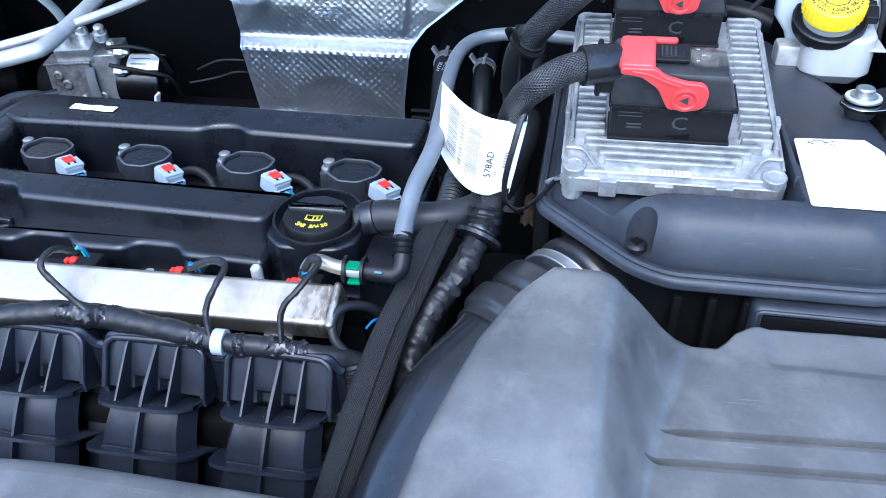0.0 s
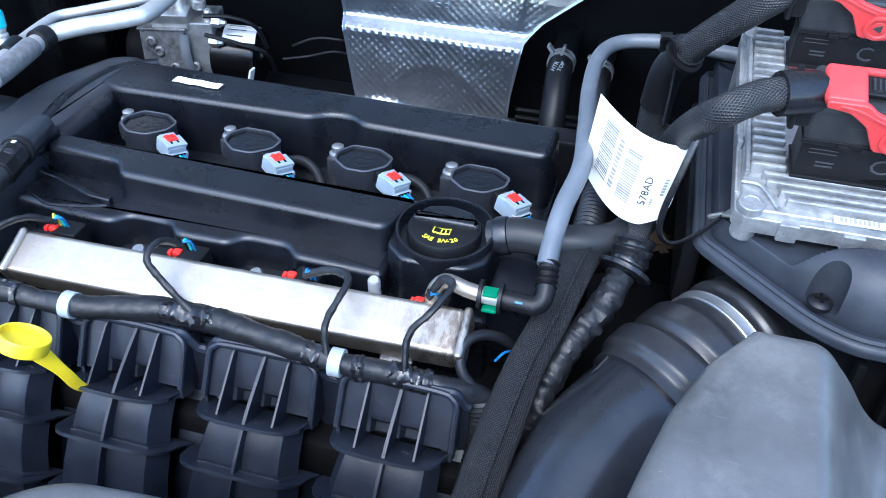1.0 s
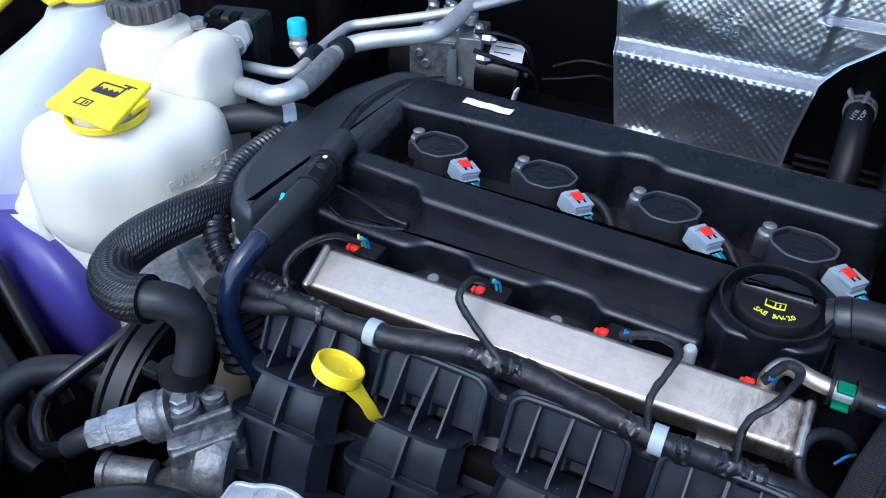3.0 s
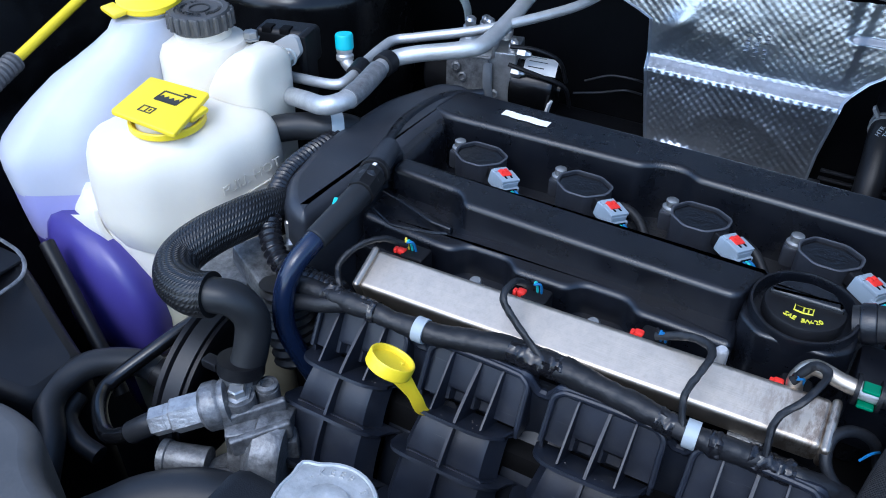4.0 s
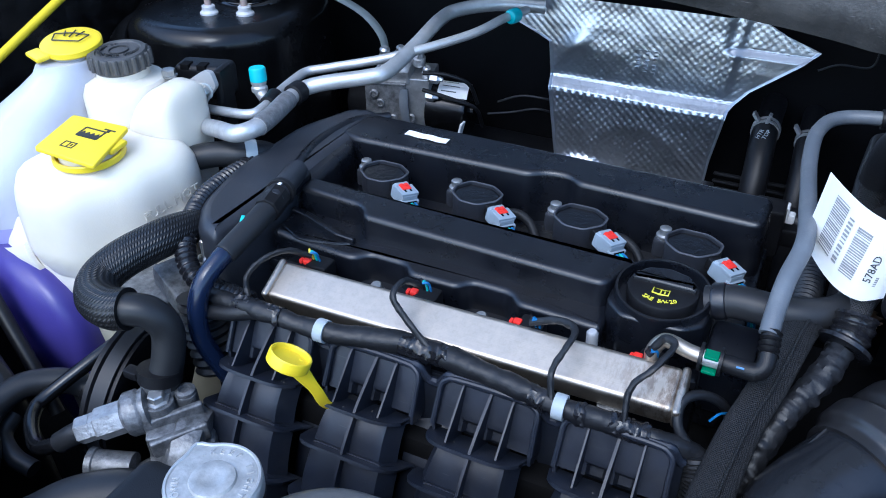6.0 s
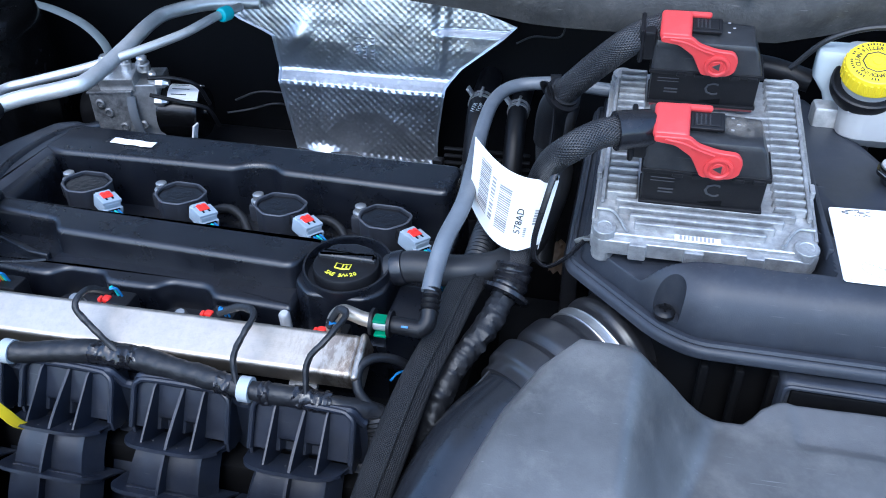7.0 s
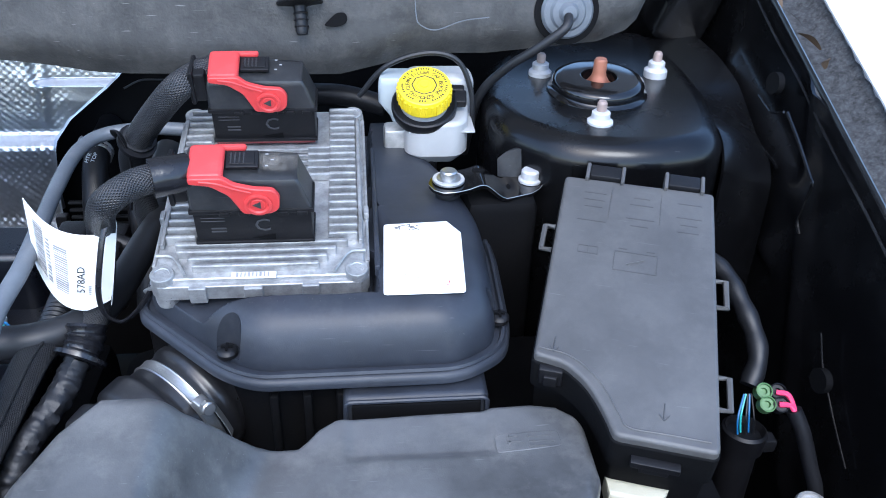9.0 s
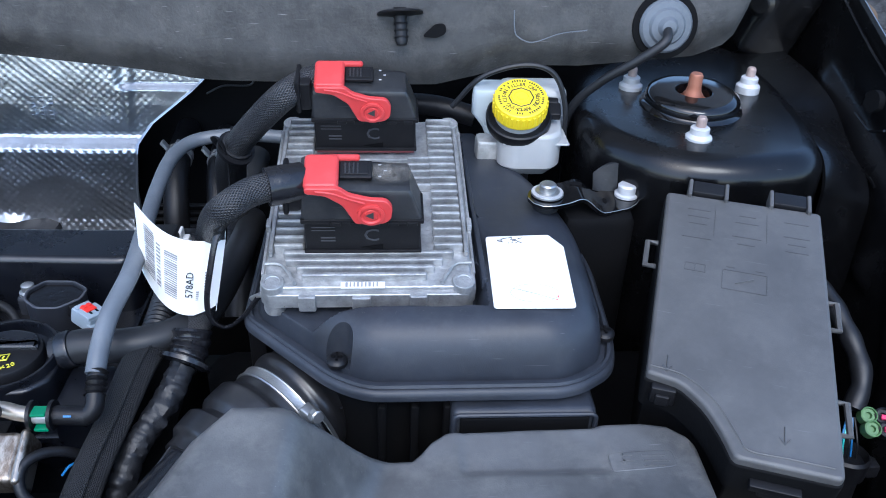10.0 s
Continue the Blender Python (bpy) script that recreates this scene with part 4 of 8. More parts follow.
def injectors():
    branches = {
        -0.313: [(-0.334, 0.565, 1.065), (-0.342, 0.576, 1.075), (-0.337, 0.592, 1.083), (-0.325, 0.608, 1.085), (-0.313, 0.622, 1.075)],
        -0.214: [(-0.182, 0.576, 1.060), (-0.205, 0.583, 1.076), (-0.217, 0.588, 1.088), (-0.216, 0.603, 1.092), (-0.209, 0.618, 1.080)],
        -0.128: [(-0.085, 0.566, 1.058), (-0.089, 0.576, 1.074), (-0.084, 0.588, 1.088), (-0.083, 0.603, 1.092), (-0.098, 0.613, 1.088), (-0.120, 0.617, 1.076)],
        -0.038: [(-0.036, 0.572, 1.055), (-0.037, 0.583, 1.074), (-0.025, 0.594, 1.088), (-0.018, 0.613, 1.094), (-0.026, 0.620, 1.092), (-0.035, 0.619, 1.076)],
    }
    for x, line in branches.items():
        t = thing("injector_plug", (x, 0.622, 1.06), "black injector plug with a red lock on the rail", "electrical plug", "injector plugs")
        part("body", box(B(), (x + 0.006, 0.626, 1.056), (0.020, 0.018, 0.026), 0.003), BLACK, t)
        part("lock_tab", box(box(B(), (x - 0.004, 0.6225, 1.068), (0.007, 0.0065, 0.005), 0.0018), (x - 0.008, 0.6205, 1.069), (0.003, 0.005, 0.004), 0.001), REDTAB, t, "red lock tab")
        part("lead", crinkle(tube(B(), line, 0.0023, 10, 10, flat=1.3), 0.0005, 240), TAPE, t, "taped branch lead")
        e = Vector(line[-1])
        for k, mat in enumerate((WIRE_BLUE, WIRE_CYAN if x < -0.2 else WIRE_BLUE, WIRE_YELLOW if x < -0.3 else BLACK)):
            part("wire", tube(B(), [e + Vector((0.002, -0.003, 0.005)), e + Vector((0.006 - 0.003 * k, 0.0, 0.004 + 0.001 * k)), e + Vector((0.006 - 0.003 * k, 0.004, -0.006))], 0.0010, 6, 5), mat, t)


injectors()


def wiring_harness():
    t = thing("wiring_harness", (-0.18, 0.567, 1.05), "black taped wiring harness along the intake", "wiring harness")
    line = [(-0.385, 0.566, 1.050), (-0.362, 0.563, 1.056), (-0.317, 0.561, 1.059), (-0.266, 0.565, 1.055), (-0.224, 0.574, 1.055), (-0.190, 0.580, 1.055), (-0.132, 0.574, 1.055), (-0.078, 0.567, 1.054), (-0.044, 0.571, 1.050), (-0.010, 0.576, 1.043), (0.013, 0.584, 1.032), (0.030, 0.585, 1.015)]
    part("trunk", crinkle(tube(B(), line, lambda v: 0.0072 + 0.0014 * smooth(v, 0.10, 0.16) * (1 - smooth(v, 0.24, 0.30)) + 0.0005 * math.sin(v * 117), 22, 10, step=0.0015), 0.0009, 120), TAPE, t)
    for a, b in (((-0.345, 0.562, 1.0575), (-0.30, 0.562, 1.0585)), ((-0.205, 0.578, 1.055), (-0.165, 0.578, 1.055)), ((-0.100, 0.5695, 1.0545), (-0.088, 0.568, 1.0542)), ((-0.068, 0.5675, 1.053), (-0.060, 0.568, 1.0525)), ((-0.046, 0.571, 1.0505), (-0.020, 0.5745, 1.0455))):
        a, b = Vector(a), Vector(b)
        part("tape_wrap", crinkle(tube(B(), [a, a.lerp(b, 0.5), b], 0.0088 if -0.22 < a.x < -0.15 else 0.0080, 22, 6, step=0.0010), 0.0016, 150, fold=True), SHINYTAPE, t, "shiny crinkled tape wrap")
    for x, y, z in ((-0.266, 0.565, 1.055), (-0.078, 0.567, 1.054)):
        d = Vector((1, 0.03, -0.02))
        c = Vector((x, y, z))
        part("clip", lathe(B(), c - d * 0.0045, d, [(0.0076, 0), (0.0092, 0), (0.0092, 0.008), (0.0076, 0.008)], 20), CLIPGREY, t, "pale grey band clip")
    loop = [(0.012, 0.582, 1.034), (-0.003, 0.586, 1.050), (-0.005, 0.597, 1.062), (0.005, 0.610, 1.062), (0.020, 0.622, 1.048), (0.03, 0.63, 1.02)]
    part("loop_lead", tube(B(), loop, 0.0036, 10, 8), TAPE, t)
    part("end_bundle", tube(B(), [(0.012, 0.583, 1.034), (0.018, 0.572, 1.015), (0.015, 0.555, 0.985), (0.01, 0.53, 0.95)], ribbed(0.011, 0.0008, 0.003), 16, 10, step=0.001), RUBBER, t, "corrugated end of the harness")
    part("blue_wire", tube(B(), [(0.014, 0.606, 1.045), (0.019, 0.610, 1.050), (0.024, 0.618, 1.046)], 0.0009, 6, 6), WIRE_BLUE, t)


wiring_harness()


def intake_manifold():
    t = thing("intake_manifold", (-0.17, 0.51, 0.90), "ribbed black plastic intake manifold with four runners", "intake manifold")

    def profile(pairs, per=6):
        return spline([Vector((0, y, z)) for y, z in pairs], per)

    lip = profile([(0.566, 1.047), (0.548, 1.0345), (0.531, 1.0205), (0.511, 0.9975), (0.496, 0.972), (0.487, 0.944), (0.483, 0.905)])
    core = profile([(0.567, 1.040), (0.559, 1.012), (0.546, 1.000), (0.530, 0.982), (0.515, 0.955), (0.507, 0.93), (0.504, 0.90)])

    def along(line, s):
        i = min(int(s * (len(line) - 1)), len(line) - 2)
        return line[i].lerp(line[i + 1], s * (len(line) - 1) - i)

    def plate(corners, x, w):
        """An upright rib: a polygon in y, z with thickness w about x."""
        m = flat_frame((x - w / 2, 0, 0), (0, 1, 0), (0, 0, 1))
        return prism(B(), [Vector(c) for c in corners], 0, w, w * 0.25, m, seg=2)

    for k in range(4):
        cx = -0.3135 + 0.0922 * k
        w = 0.0365
        plane = lambda s, lift: (0.567 - 0.0165 * s - 0.9 * lift, 1.0470 - 0.0320 * s + 0.45 * lift)

        def back(u, v):
            y, z = plane(v, 0)
            x = (u - 0.5) * 2
            deep = smooth(v, 0.70, 0.78) * (1 - smooth(abs(abs(x) - 0.27), 0.19, 0.22))
            return (cx + x * 0.0365, y + 0.0045 + 0.006 * deep, z - 0.0025 - 0.004 * deep)

        r = part("runner", thicken(grid(B(), back, 60, 40), 0.003), RUNNER, t)
        ring = []
        for s, x in ((1.0, -w - 0.0010), (0.5, -w - 0.0005), (0.16, -w), (0.03, -w + 0.004), (-0.02, -w + 0.010), (-0.04, 0.0), (-0.02, w - 0.010), (0.03, w - 0.004), (0.16, w), (0.5, w + 0.0005), (1.0, w + 0.0010)):
            y, z = plane(s, 0.0012)
            ring.append((cx + x, y, z))
        part("tray_frame", tube(B(), ring, 0.0021, 8, 5), RUNNER, r, "rounded frame of the upper tray")
        for s in (-1, 1):
            part("tray_side", plate([(0.568, 1.0455), (0.5505, 1.0145), (0.5500, 1.0060), (0.560, 1.002), (0.580, 1.004), (0.582, 1.040)], cx + s * (w + 0.0004), 0.0024), RUNNER, r)
        for x in (-0.0195, 0.0185):
            part("tray_rib", plate([(0.568, 1.0475), (0.562, 1.0455), (0.533, 1.0200), (0.556, 1.003), (0.570, 1.010), (0.574, 1.040)], cx + x, 0.0015), RUNNER, r)

        def mid(u, v):
            a, b = along(lip, u) + Vector((0, 0.0012, -0.0012)), along(core, u) + Vector((0, 0.006, -0.006))
            return b.lerp(a, v) + Vector((cx - 0.004 * u, 0, 0))

        part("centre_rib", thicken(grid(B(), mid, 34, 2), 0.0021), RUNNER, r)
        for by, bz, fy, fz, half, drop in ((0.558, 1.0050, 0.5295, 1.0195, 0.0385, 0.0), (0.540, 0.9760, 0.5085, 0.9965, 0.0450, 0.003), (0.518, 0.9400, 0.4880, 0.9600, 0.0465, 0.003)):
            def shelf(u, v):
                x = (u - 0.5) * 2
                reach = max(0.12, (1 - abs(x) ** 4.0) ** 0.42)
                y, z = by + (fy - by) * v * reach, bz + (fz - bz) * v * reach
                return (cx + x * half - 0.003 * v, y, z - drop * v * abs(x) ** 2.5)
            part("shelf", thicken(grid(B(), shelf, 30, 5), 0.0026), RUNNER, r)

        def barrel(y0, z0, y1, z1, h0, h1):
            def f(u, v):
                x = (u - 0.5) * 2
                crown = 0.0030 * (1 - x * x) + 0.0025 * math.sin(math.pi * v) - 0.014 * smooth(abs(x), 0.80, 1.0) + 0.0016 * smooth(abs(x), 0.70, 0.76) * (1 - smooth(abs(x), 0.80, 0.86))
                return (cx + x * (h0 + (h1 - h0) * v) - 0.003 * v, y0 + (y1 - y0) * v - crown * 0.75, z0 + (z1 - z0) * v + crown * 0.6)
            return thicken(grid(B(), f, 18, 8), 0.004)

        part("barrel", barrel(0.540, 1.013, 0.521, 0.983, 0.0320, 0.0360), RUNNER, r)
        part("barrel", barrel(0.519, 0.990, 0.501, 0.948, 0.0365, 0.0395), RUNNER, r)
        part("barrel", barrel(0.499, 0.953, 0.489, 0.895, 0.0395, 0.0400), RUNNER, r)

    def web(x0, x1, s0, s1):
        return thicken(grid(B(), lambda u, v: along(core, s0 + (s1 - s0) * v) + Vector((x0 + (x1 - x0) * u, 0.022, -0.012)), 4, 14), 0.004)

    part("web", web(-0.192, -0.158, 0.0, 1.0), RUNNER, t, "web between two runners")
    part("web", web(-0.285, -0.250, 0.42, 1.0), RUNNER, t)
    part("web", web(-0.100, -0.066, 0.55, 1.0), RUNNER, t)
    part("web", web(-0.010, 0.012, 0.0, 1.0), RUNNER, t)
    edge = []
    for x in np.linspace(-0.352, 0.006, 90):
        gap = abs(((x + 0.3135) / 0.0922 + 0.5) % 1 - 0.5)
        edge.append((x, 0.569 + 0.002 * smooth(gap, 0.36, 0.46), 1.047 - 0.012 * smooth(gap, 0.37, 0.45)))
    part("top_flange", tube(B(), edge, 0.0034, 8, 2), RUNNER, t)
    part("flange_skirt", thicken(grid(B(), lambda u, v: Vector(edge[int(u * 89)]) + Vector((0, 0.003, -0.002 - 0.05 * v)), 89, 2), 0.003), RUNNER, t)


intake_manifold()
# Plain near-black blocks fill the space below the cover.
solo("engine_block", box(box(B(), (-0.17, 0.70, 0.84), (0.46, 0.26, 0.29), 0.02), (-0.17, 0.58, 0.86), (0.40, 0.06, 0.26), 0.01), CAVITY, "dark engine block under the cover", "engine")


def dipstick():
    t = thing("dipstick", (-0.243, 0.516, 1.02), "yellow oil dipstick with a ring handle", "dipstick")
    c, d = Vector((-0.259, 0.514, 1.070)), Vector((0.25, 0.43, 0.865)).normalized()
    m = axis_matrix(c, d)
    ring = lathe(B(), (0, 0, -0.005), (0, 0, 1), [(0.0, 0.0), (0.0148, 0.0), (0.0157, 0.001), (0.0157, 0.0085), (0.0151, 0.0094), (0.0141, 0.0094), (0.0134, 0.0085), (0.0132, 0.0055), (0.0, 0.0055)], 40)
    part("ring", merge(B(), ring, m), YELLOW, t)
    part("stem", tube(B(), [(-0.259, 0.517, 1.064), (-0.254, 0.519, 1.054), (-0.2475, 0.5245, 1.036), (-0.246, 0.533, 1.015), (-0.240, 0.550, 0.998)], lambda v: 0.0072 - 0.0026 * smooth(v, 0.004, 0.030), 16, 6, flat=0.36, up=(0.3, -0.9, 0.3)), YELLOW, t)
    part("tube", tube(B(), [(-0.236, 0.550, 1.008), (-0.237, 0.556, 0.98), (-0.238, 0.558, 0.90)], 0.006, 12, 6), BLACK, t, "black guide tube")


dipstick()


def vapour_valve():
    t = thing("breather_valve", (-0.36, 0.63, 1.09), "black breather valve with a dark blue tube", "breather valve")
    part("elbow", cyl(B(), (-0.384, 0.712, 1.095), (-0.360, 0.640, 1.104), 0.0100, seg=22, bev=0.003), TIMING, t)
    part("end_stub", box(B(), (-0.382, 0.702, 1.088), (0.022, 0.030, 0.018), 0.006, None, 3), COVER, t)
    part("collar", cyl(B(), (-0.3640, 0.655, 1.1025), (-0.3590, 0.630, 1.101), 0.0118, seg=8, bev=0.002), BLACK, t)
    part("band", cyl(B(), (-0.3668, 0.664, 1.1015), (-0.3650, 0.658, 1.1022), 0.0126, seg=20, bev=0.001), BLACK, t)
    part("sleeve", cyl(B(), (-0.3595, 0.634, 1.101), (-0.3635, 0.578, 1.088), 0.0098, 0.0094, 20, 0.002), RUBBER, t)
    part("mark", box(B(), (-0.3665, 0.6090, 1.1035), (0.003, 0.007, 0.0012), 0.0003, pose(0, 0, 0, 15, 0, 20)), WIRE_CYAN, t, "turquoise paint mark")
    part("dot", box(B(), (-0.3610, 0.655, 1.1140), (0.003, 0.003, 0.001), 0.0003), PAPER, t, "white paint dot")
    part("blue_tube", tube(B(), [(-0.3635, 0.582, 1.089), (-0.3645, 0.572, 1.086), (-0.368, 0.557, 1.076), (-0.3705, 0.547, 1.058), (-0.371, 0.544, 1.030), (-0.366, 0.55, 1.0), (-0.354, 0.56, 0.96)], 0.0080, 18, 10), BLUETUBE, t, "glossy dark blue tube")


vapour_valve()


def loom_left():
    line = [(-0.44, 0.76, 1.065), (-0.447, 0.726, 1.080), (-0.447, 0.663, 1.083), (-0.432, 0.617, 1.080), (-0.414, 0.587, 1.070), (-0.392, 0.573, 1.058), (-0.362, 0.572, 1.055), (-0.335, 0.570, 1.056)]
    solo("corrugated_loom", tube(B(), line, ribbed(0.0084, 0.0009, 0.0052), 16, 10, step=0.0009), SHINYTAPE, "black corrugated wiring loom beside the cover", "wiring loom")
    solo("lower_loom", tube(B(), [(-0.395, 0.56, 1.03), (-0.372, 0.555, 1.045), (-0.345, 0.556, 1.052), (-0.322, 0.561, 1.058)], 0.0065, 12, 8), TAPE, "thin black taped loom under the harness", "wiring loom")


loom_left()


def fuel_line():
    t = thing("fuel_line", (0.01, 0.62, 1.08), "grey fuel hose with a green quick connector", "fuel line")
    pipe = [(-0.030, 0.622, 1.058), (-0.033, 0.623, 1.075), (-0.026, 0.626, 1.086), (-0.010, 0.622, 1.086), (0.0, 0.620, 1.086)]
    part("metal_pipe", tube(B(), pipe, 0.0052, 14, 8), STEEL, t, "bent steel pipe")
    con = part("connector", cyl(B(), (0.012, 0.620, 1.086), (0.036, 0.6185, 1.086), 0.0064, seg=18, bev=0.002), BLACK, t, "black quick connector")
    part("elbow", tube(B(), [(0.026, 0.619, 1.086), (0.035, 0.619, 1.087), (0.0385, 0.622, 1.091), (0.0385, 0.628, 1.097)], 0.0062, 16, 6), BLACK, con)
    g = B()
    for s in (-1, 1):
        box(g, (0.006, 0.6195 - 0.003, 1.086 + s * 0.0062), (0.0095, 0.009, 0.0024), 0.0008)
    part("lock", g, BRIGHTGREEN, con, "green connector lock")
    part("lock_core", cyl(B(), (0.0005, 0.620, 1.086), (0.0115, 0.620, 1.086), 0.0056, seg=18), TUBE_AL, con, "silver pipe end inside the lock")
    fr = B()
    for x in (-0.0005, 0.0125):
        lathe(fr, (x - 0.0015, 0.620, 1.086), (1, 0, 0), [(0.007, 0), (0.0098, 0), (0.0098, 0.0022), (0.007, 0.0022)], 20)
    part("lock_frame", fr, BLACK, con)
    part("blue_dash", box(B(), (0.0245, 0.6125, 1.0915), (0.005, 0.0008, 0.0014), 0.0002, pose(0, 0, 0, -40)), WIRE_BLUE, con, "blue paint dash")
    part("barb", tube(B(), [(0.0385, 0.627, 1.096), (0.038, 0.634, 1.100), (0.0375, 0.642, 1.104)], ribbed(0.0062, 0.0010, 0.004), 14, 8, step=0.0008), BLACK, t)
    hose = [(0.0360, 0.640, 1.103), (0.0365, 0.655, 1.113), (0.0385, 0.678, 1.124), (0.044, 0.716, 1.133), (0.040, 0.77, 1.134), (0.034, 0.840, 1.135), (0.035, 0.897, 1.138), (0.051, 0.928, 1.140), (0.091, 0.934, 1.143), (0.134, 0.935, 1.140), (0.18, 0.94, 1.135)]
    part("hose", tube(B(), hose, lambda v: 0.0066 - 0.0003 * smooth(v, 0.12, 0.16), 18, 10), GREYHOSE, t, "grey rubber hose")
    part("hose_band", cyl(B(), (0.082, 0.933, 1.1425), (0.092, 0.934, 1.143), 0.0088, seg=16), BLACK, t)
    return t


fuel_line()


def cover_hose():
    line = [(-0.010, 0.690, 1.080), (0.010, 0.691, 1.086), (0.037, 0.690, 1.087), (0.060, 0.696, 1.087), (0.080, 0.712, 1.087), (0.094, 0.75, 1.088), (0.102, 0.82, 1.088), (0.10, 0.90, 1.07)]
    t = thing("breather_hose", line[0], "black rubber breather hose beside the filler", "hose")
    part("hose", tube(B(), line, 0.0125, 18, 10), RUBBER, t)
    part("collar", cyl(B(), (-0.006, 0.690, 1.082), (0.004, 0.6905, 1.085), 0.0138, seg=20, bev=0.002), COVER, t)


cover_hose()
# ---------------------------------------------------------------- air intake side
def air_box():
    t = thing("air_filter_box", (0.26, 0.76, 0.9), "dark grey plastic air filter box", "air filter box")
    out = [(0.124, 0.692), (0.190, 0.625), (0.214, 0.612), (0.352, 0.613), (0.383, 0.635), (0.390, 0.664), (0.394, 0.770), (0.378, 0.840), (0.322, 0.965), (0.124, 0.965)]
    rad = [0.012, 0.03, 0.03, 0.035, 0.03, 0.03, 0.03, 0.04, 0.01, 0.01]
    flange = fillet(out, rad, 6)
    flange = [Vector(p) for p in flange]
    if area(flange) < 0:
        flange.reverse()
    part("flange", prism(B(), flange, 1.0985, 1.108, 0.0045, lower=0.002), LID, t)
    part("flange_bead", tube(B(), [(*p, 1.109) for p in inset(flange, 0.005)] + [(*inset(flange, 0.005)[0], 1.109)], 0.0022, 6, 1, caps=False), LID, t)
    # domed lid with two screw pockets in its front
    ins = inset(flange, 0.011)

    c = Vector((0.26, 0.77))
    bm = B()
    rings = []
    dense = []
    for k in range(46):
        a = math.pi / 2 * k / 46
        dense.append((0.036 * (1 - math.cos(a) ** 0.80), 0.040 * math.sin(a) ** 0.86))
    dense += [(0.036 + 0.0045 * k, 0.040) for k in range(12)]
    fine = []
    for a, b in zip(ins, ins[1:] + ins[:1]):
        n = max(1, round((b - a).length / 0.0022))
        fine += [a.lerp(b, k / n) for k in range(n)]
    for d, h in dense:
        ring = []
        for p in fine:
            q = p + (c - p).normalized() * d
            # sunk seat under the control unit
            z = 1.108 + h
            z -= max(0, z - 1.124) * smooth(q.y, 0.653, 0.657) * (1 - smooth(q.x, 0.293, 0.296))
            ring.append(bm.verts.new((q.x, q.y, z)))
        rings.append(ring)
    n = len(fine)
    for lo, hi in zip(rings, rings[1:]):
        for k in range(n):
            bm.faces.new((lo[k], lo[(k + 1) % n], hi[(k + 1) % n], hi[k]))
    mid = bm.verts.new((c.x, c.y, 1.124))
    for k in range(n):
        bm.faces.new((rings[-1][k], rings[-1][(k + 1) % n], mid))
    bm.faces.new(rings[0][::-1])
    lid = part("lid", bm, LID, t, sharp=60)
    for px, py, r, ox, oy in ((0.1958, 0.6360, 0.0108, -0.35, -0.94), (0.3775, 0.6640, 0.0076, 0.95, -0.30)):
        well = lathe(B(), (0, 0, 0), (0, 0, 1), [(r * 0.90, 0.0), (r * 0.98, 0.002), (r * 1.0, 0.006), (r * 1.0, 0.029), (r * 1.05, 0.0335), (r * 1.15, 0.0358), (r * 1.3, 0.06)], 48)
        carve(lid, merge(B(), well.copy(), Matrix.Translation((px, py, 1.1125))))
        carve(lid, merge(B(), well, Matrix.Translation((px + 0.006 * ox, py + 0.006 * oy, 1.1125))))
    # Housing and ribs near-black: shade under the flange put into the colour.
    base = inset(flange, 0.020)
    part("base", prism(B(), base, 0.72, 1.100, 0.002), CAVITY, t, "lower housing kept near-black for the shaded gap")
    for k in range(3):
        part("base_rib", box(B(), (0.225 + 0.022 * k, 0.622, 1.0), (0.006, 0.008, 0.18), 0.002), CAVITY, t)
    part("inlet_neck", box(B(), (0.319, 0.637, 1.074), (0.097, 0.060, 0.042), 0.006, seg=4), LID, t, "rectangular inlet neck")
    # Dark box added as the shade inside the neck rim.
    part("neck_shade", box(B(), (0.319, 0.611, 1.068), (0.086, 0.0116, 0.046), 0.002), CAVITY, t, "near-black box for the shade inside the neck rim")
    lip = [(0.2722, 0.6055, 1.050), (0.2722, 0.6055, 1.0905), (0.2732, 0.6055, 1.0925), (0.2752, 0.6055, 1.0938), (0.3628, 0.6055, 1.0938), (0.3648, 0.6055, 1.0925), (0.3658, 0.6055, 1.0905), (0.3658, 0.6055, 1.050)]
    part("neck_bead", tube(B(), lip, 0.0016, 8, 1), LID, t, "rounded rim of the inlet neck")
    for px, py, pz in ((0.1955, 0.6370, 1.1172), (0.3810, 0.6635, 1.1172)):
        s = lathe(B(), (px, py, pz - 0.004), (0, -0.1, 1), [(0.0070, 0), (0.0070, 0.003), (0.0056, 0.0045), (0.0035, 0.0052), (0, 0.0052)], 20)
        scr = part("screw", s, BLACK, t, "black cross-head screw")
        cr = box(box(B(), (px, py - 0.0003, pz + 0.0018), (0.0075, 0.0016, 0.0010)), (px, py - 0.0003, pz + 0.0018), (0.0016, 0.0075, 0.0011))
        part("cross_slot", cr, CAVITY, scr)
    # sloping rib along the seat of the control unit
    part("seat_rib", box(B(), (0.296, 0.775, 1.146), (0.004, 0.19, 0.010), 0.0015), LID, t)
    part("side_channel", box(B(), (0.128, 0.83, 1.06), (0.014, 0.22, 0.06), 0.004), BLACK, t)


air_box()


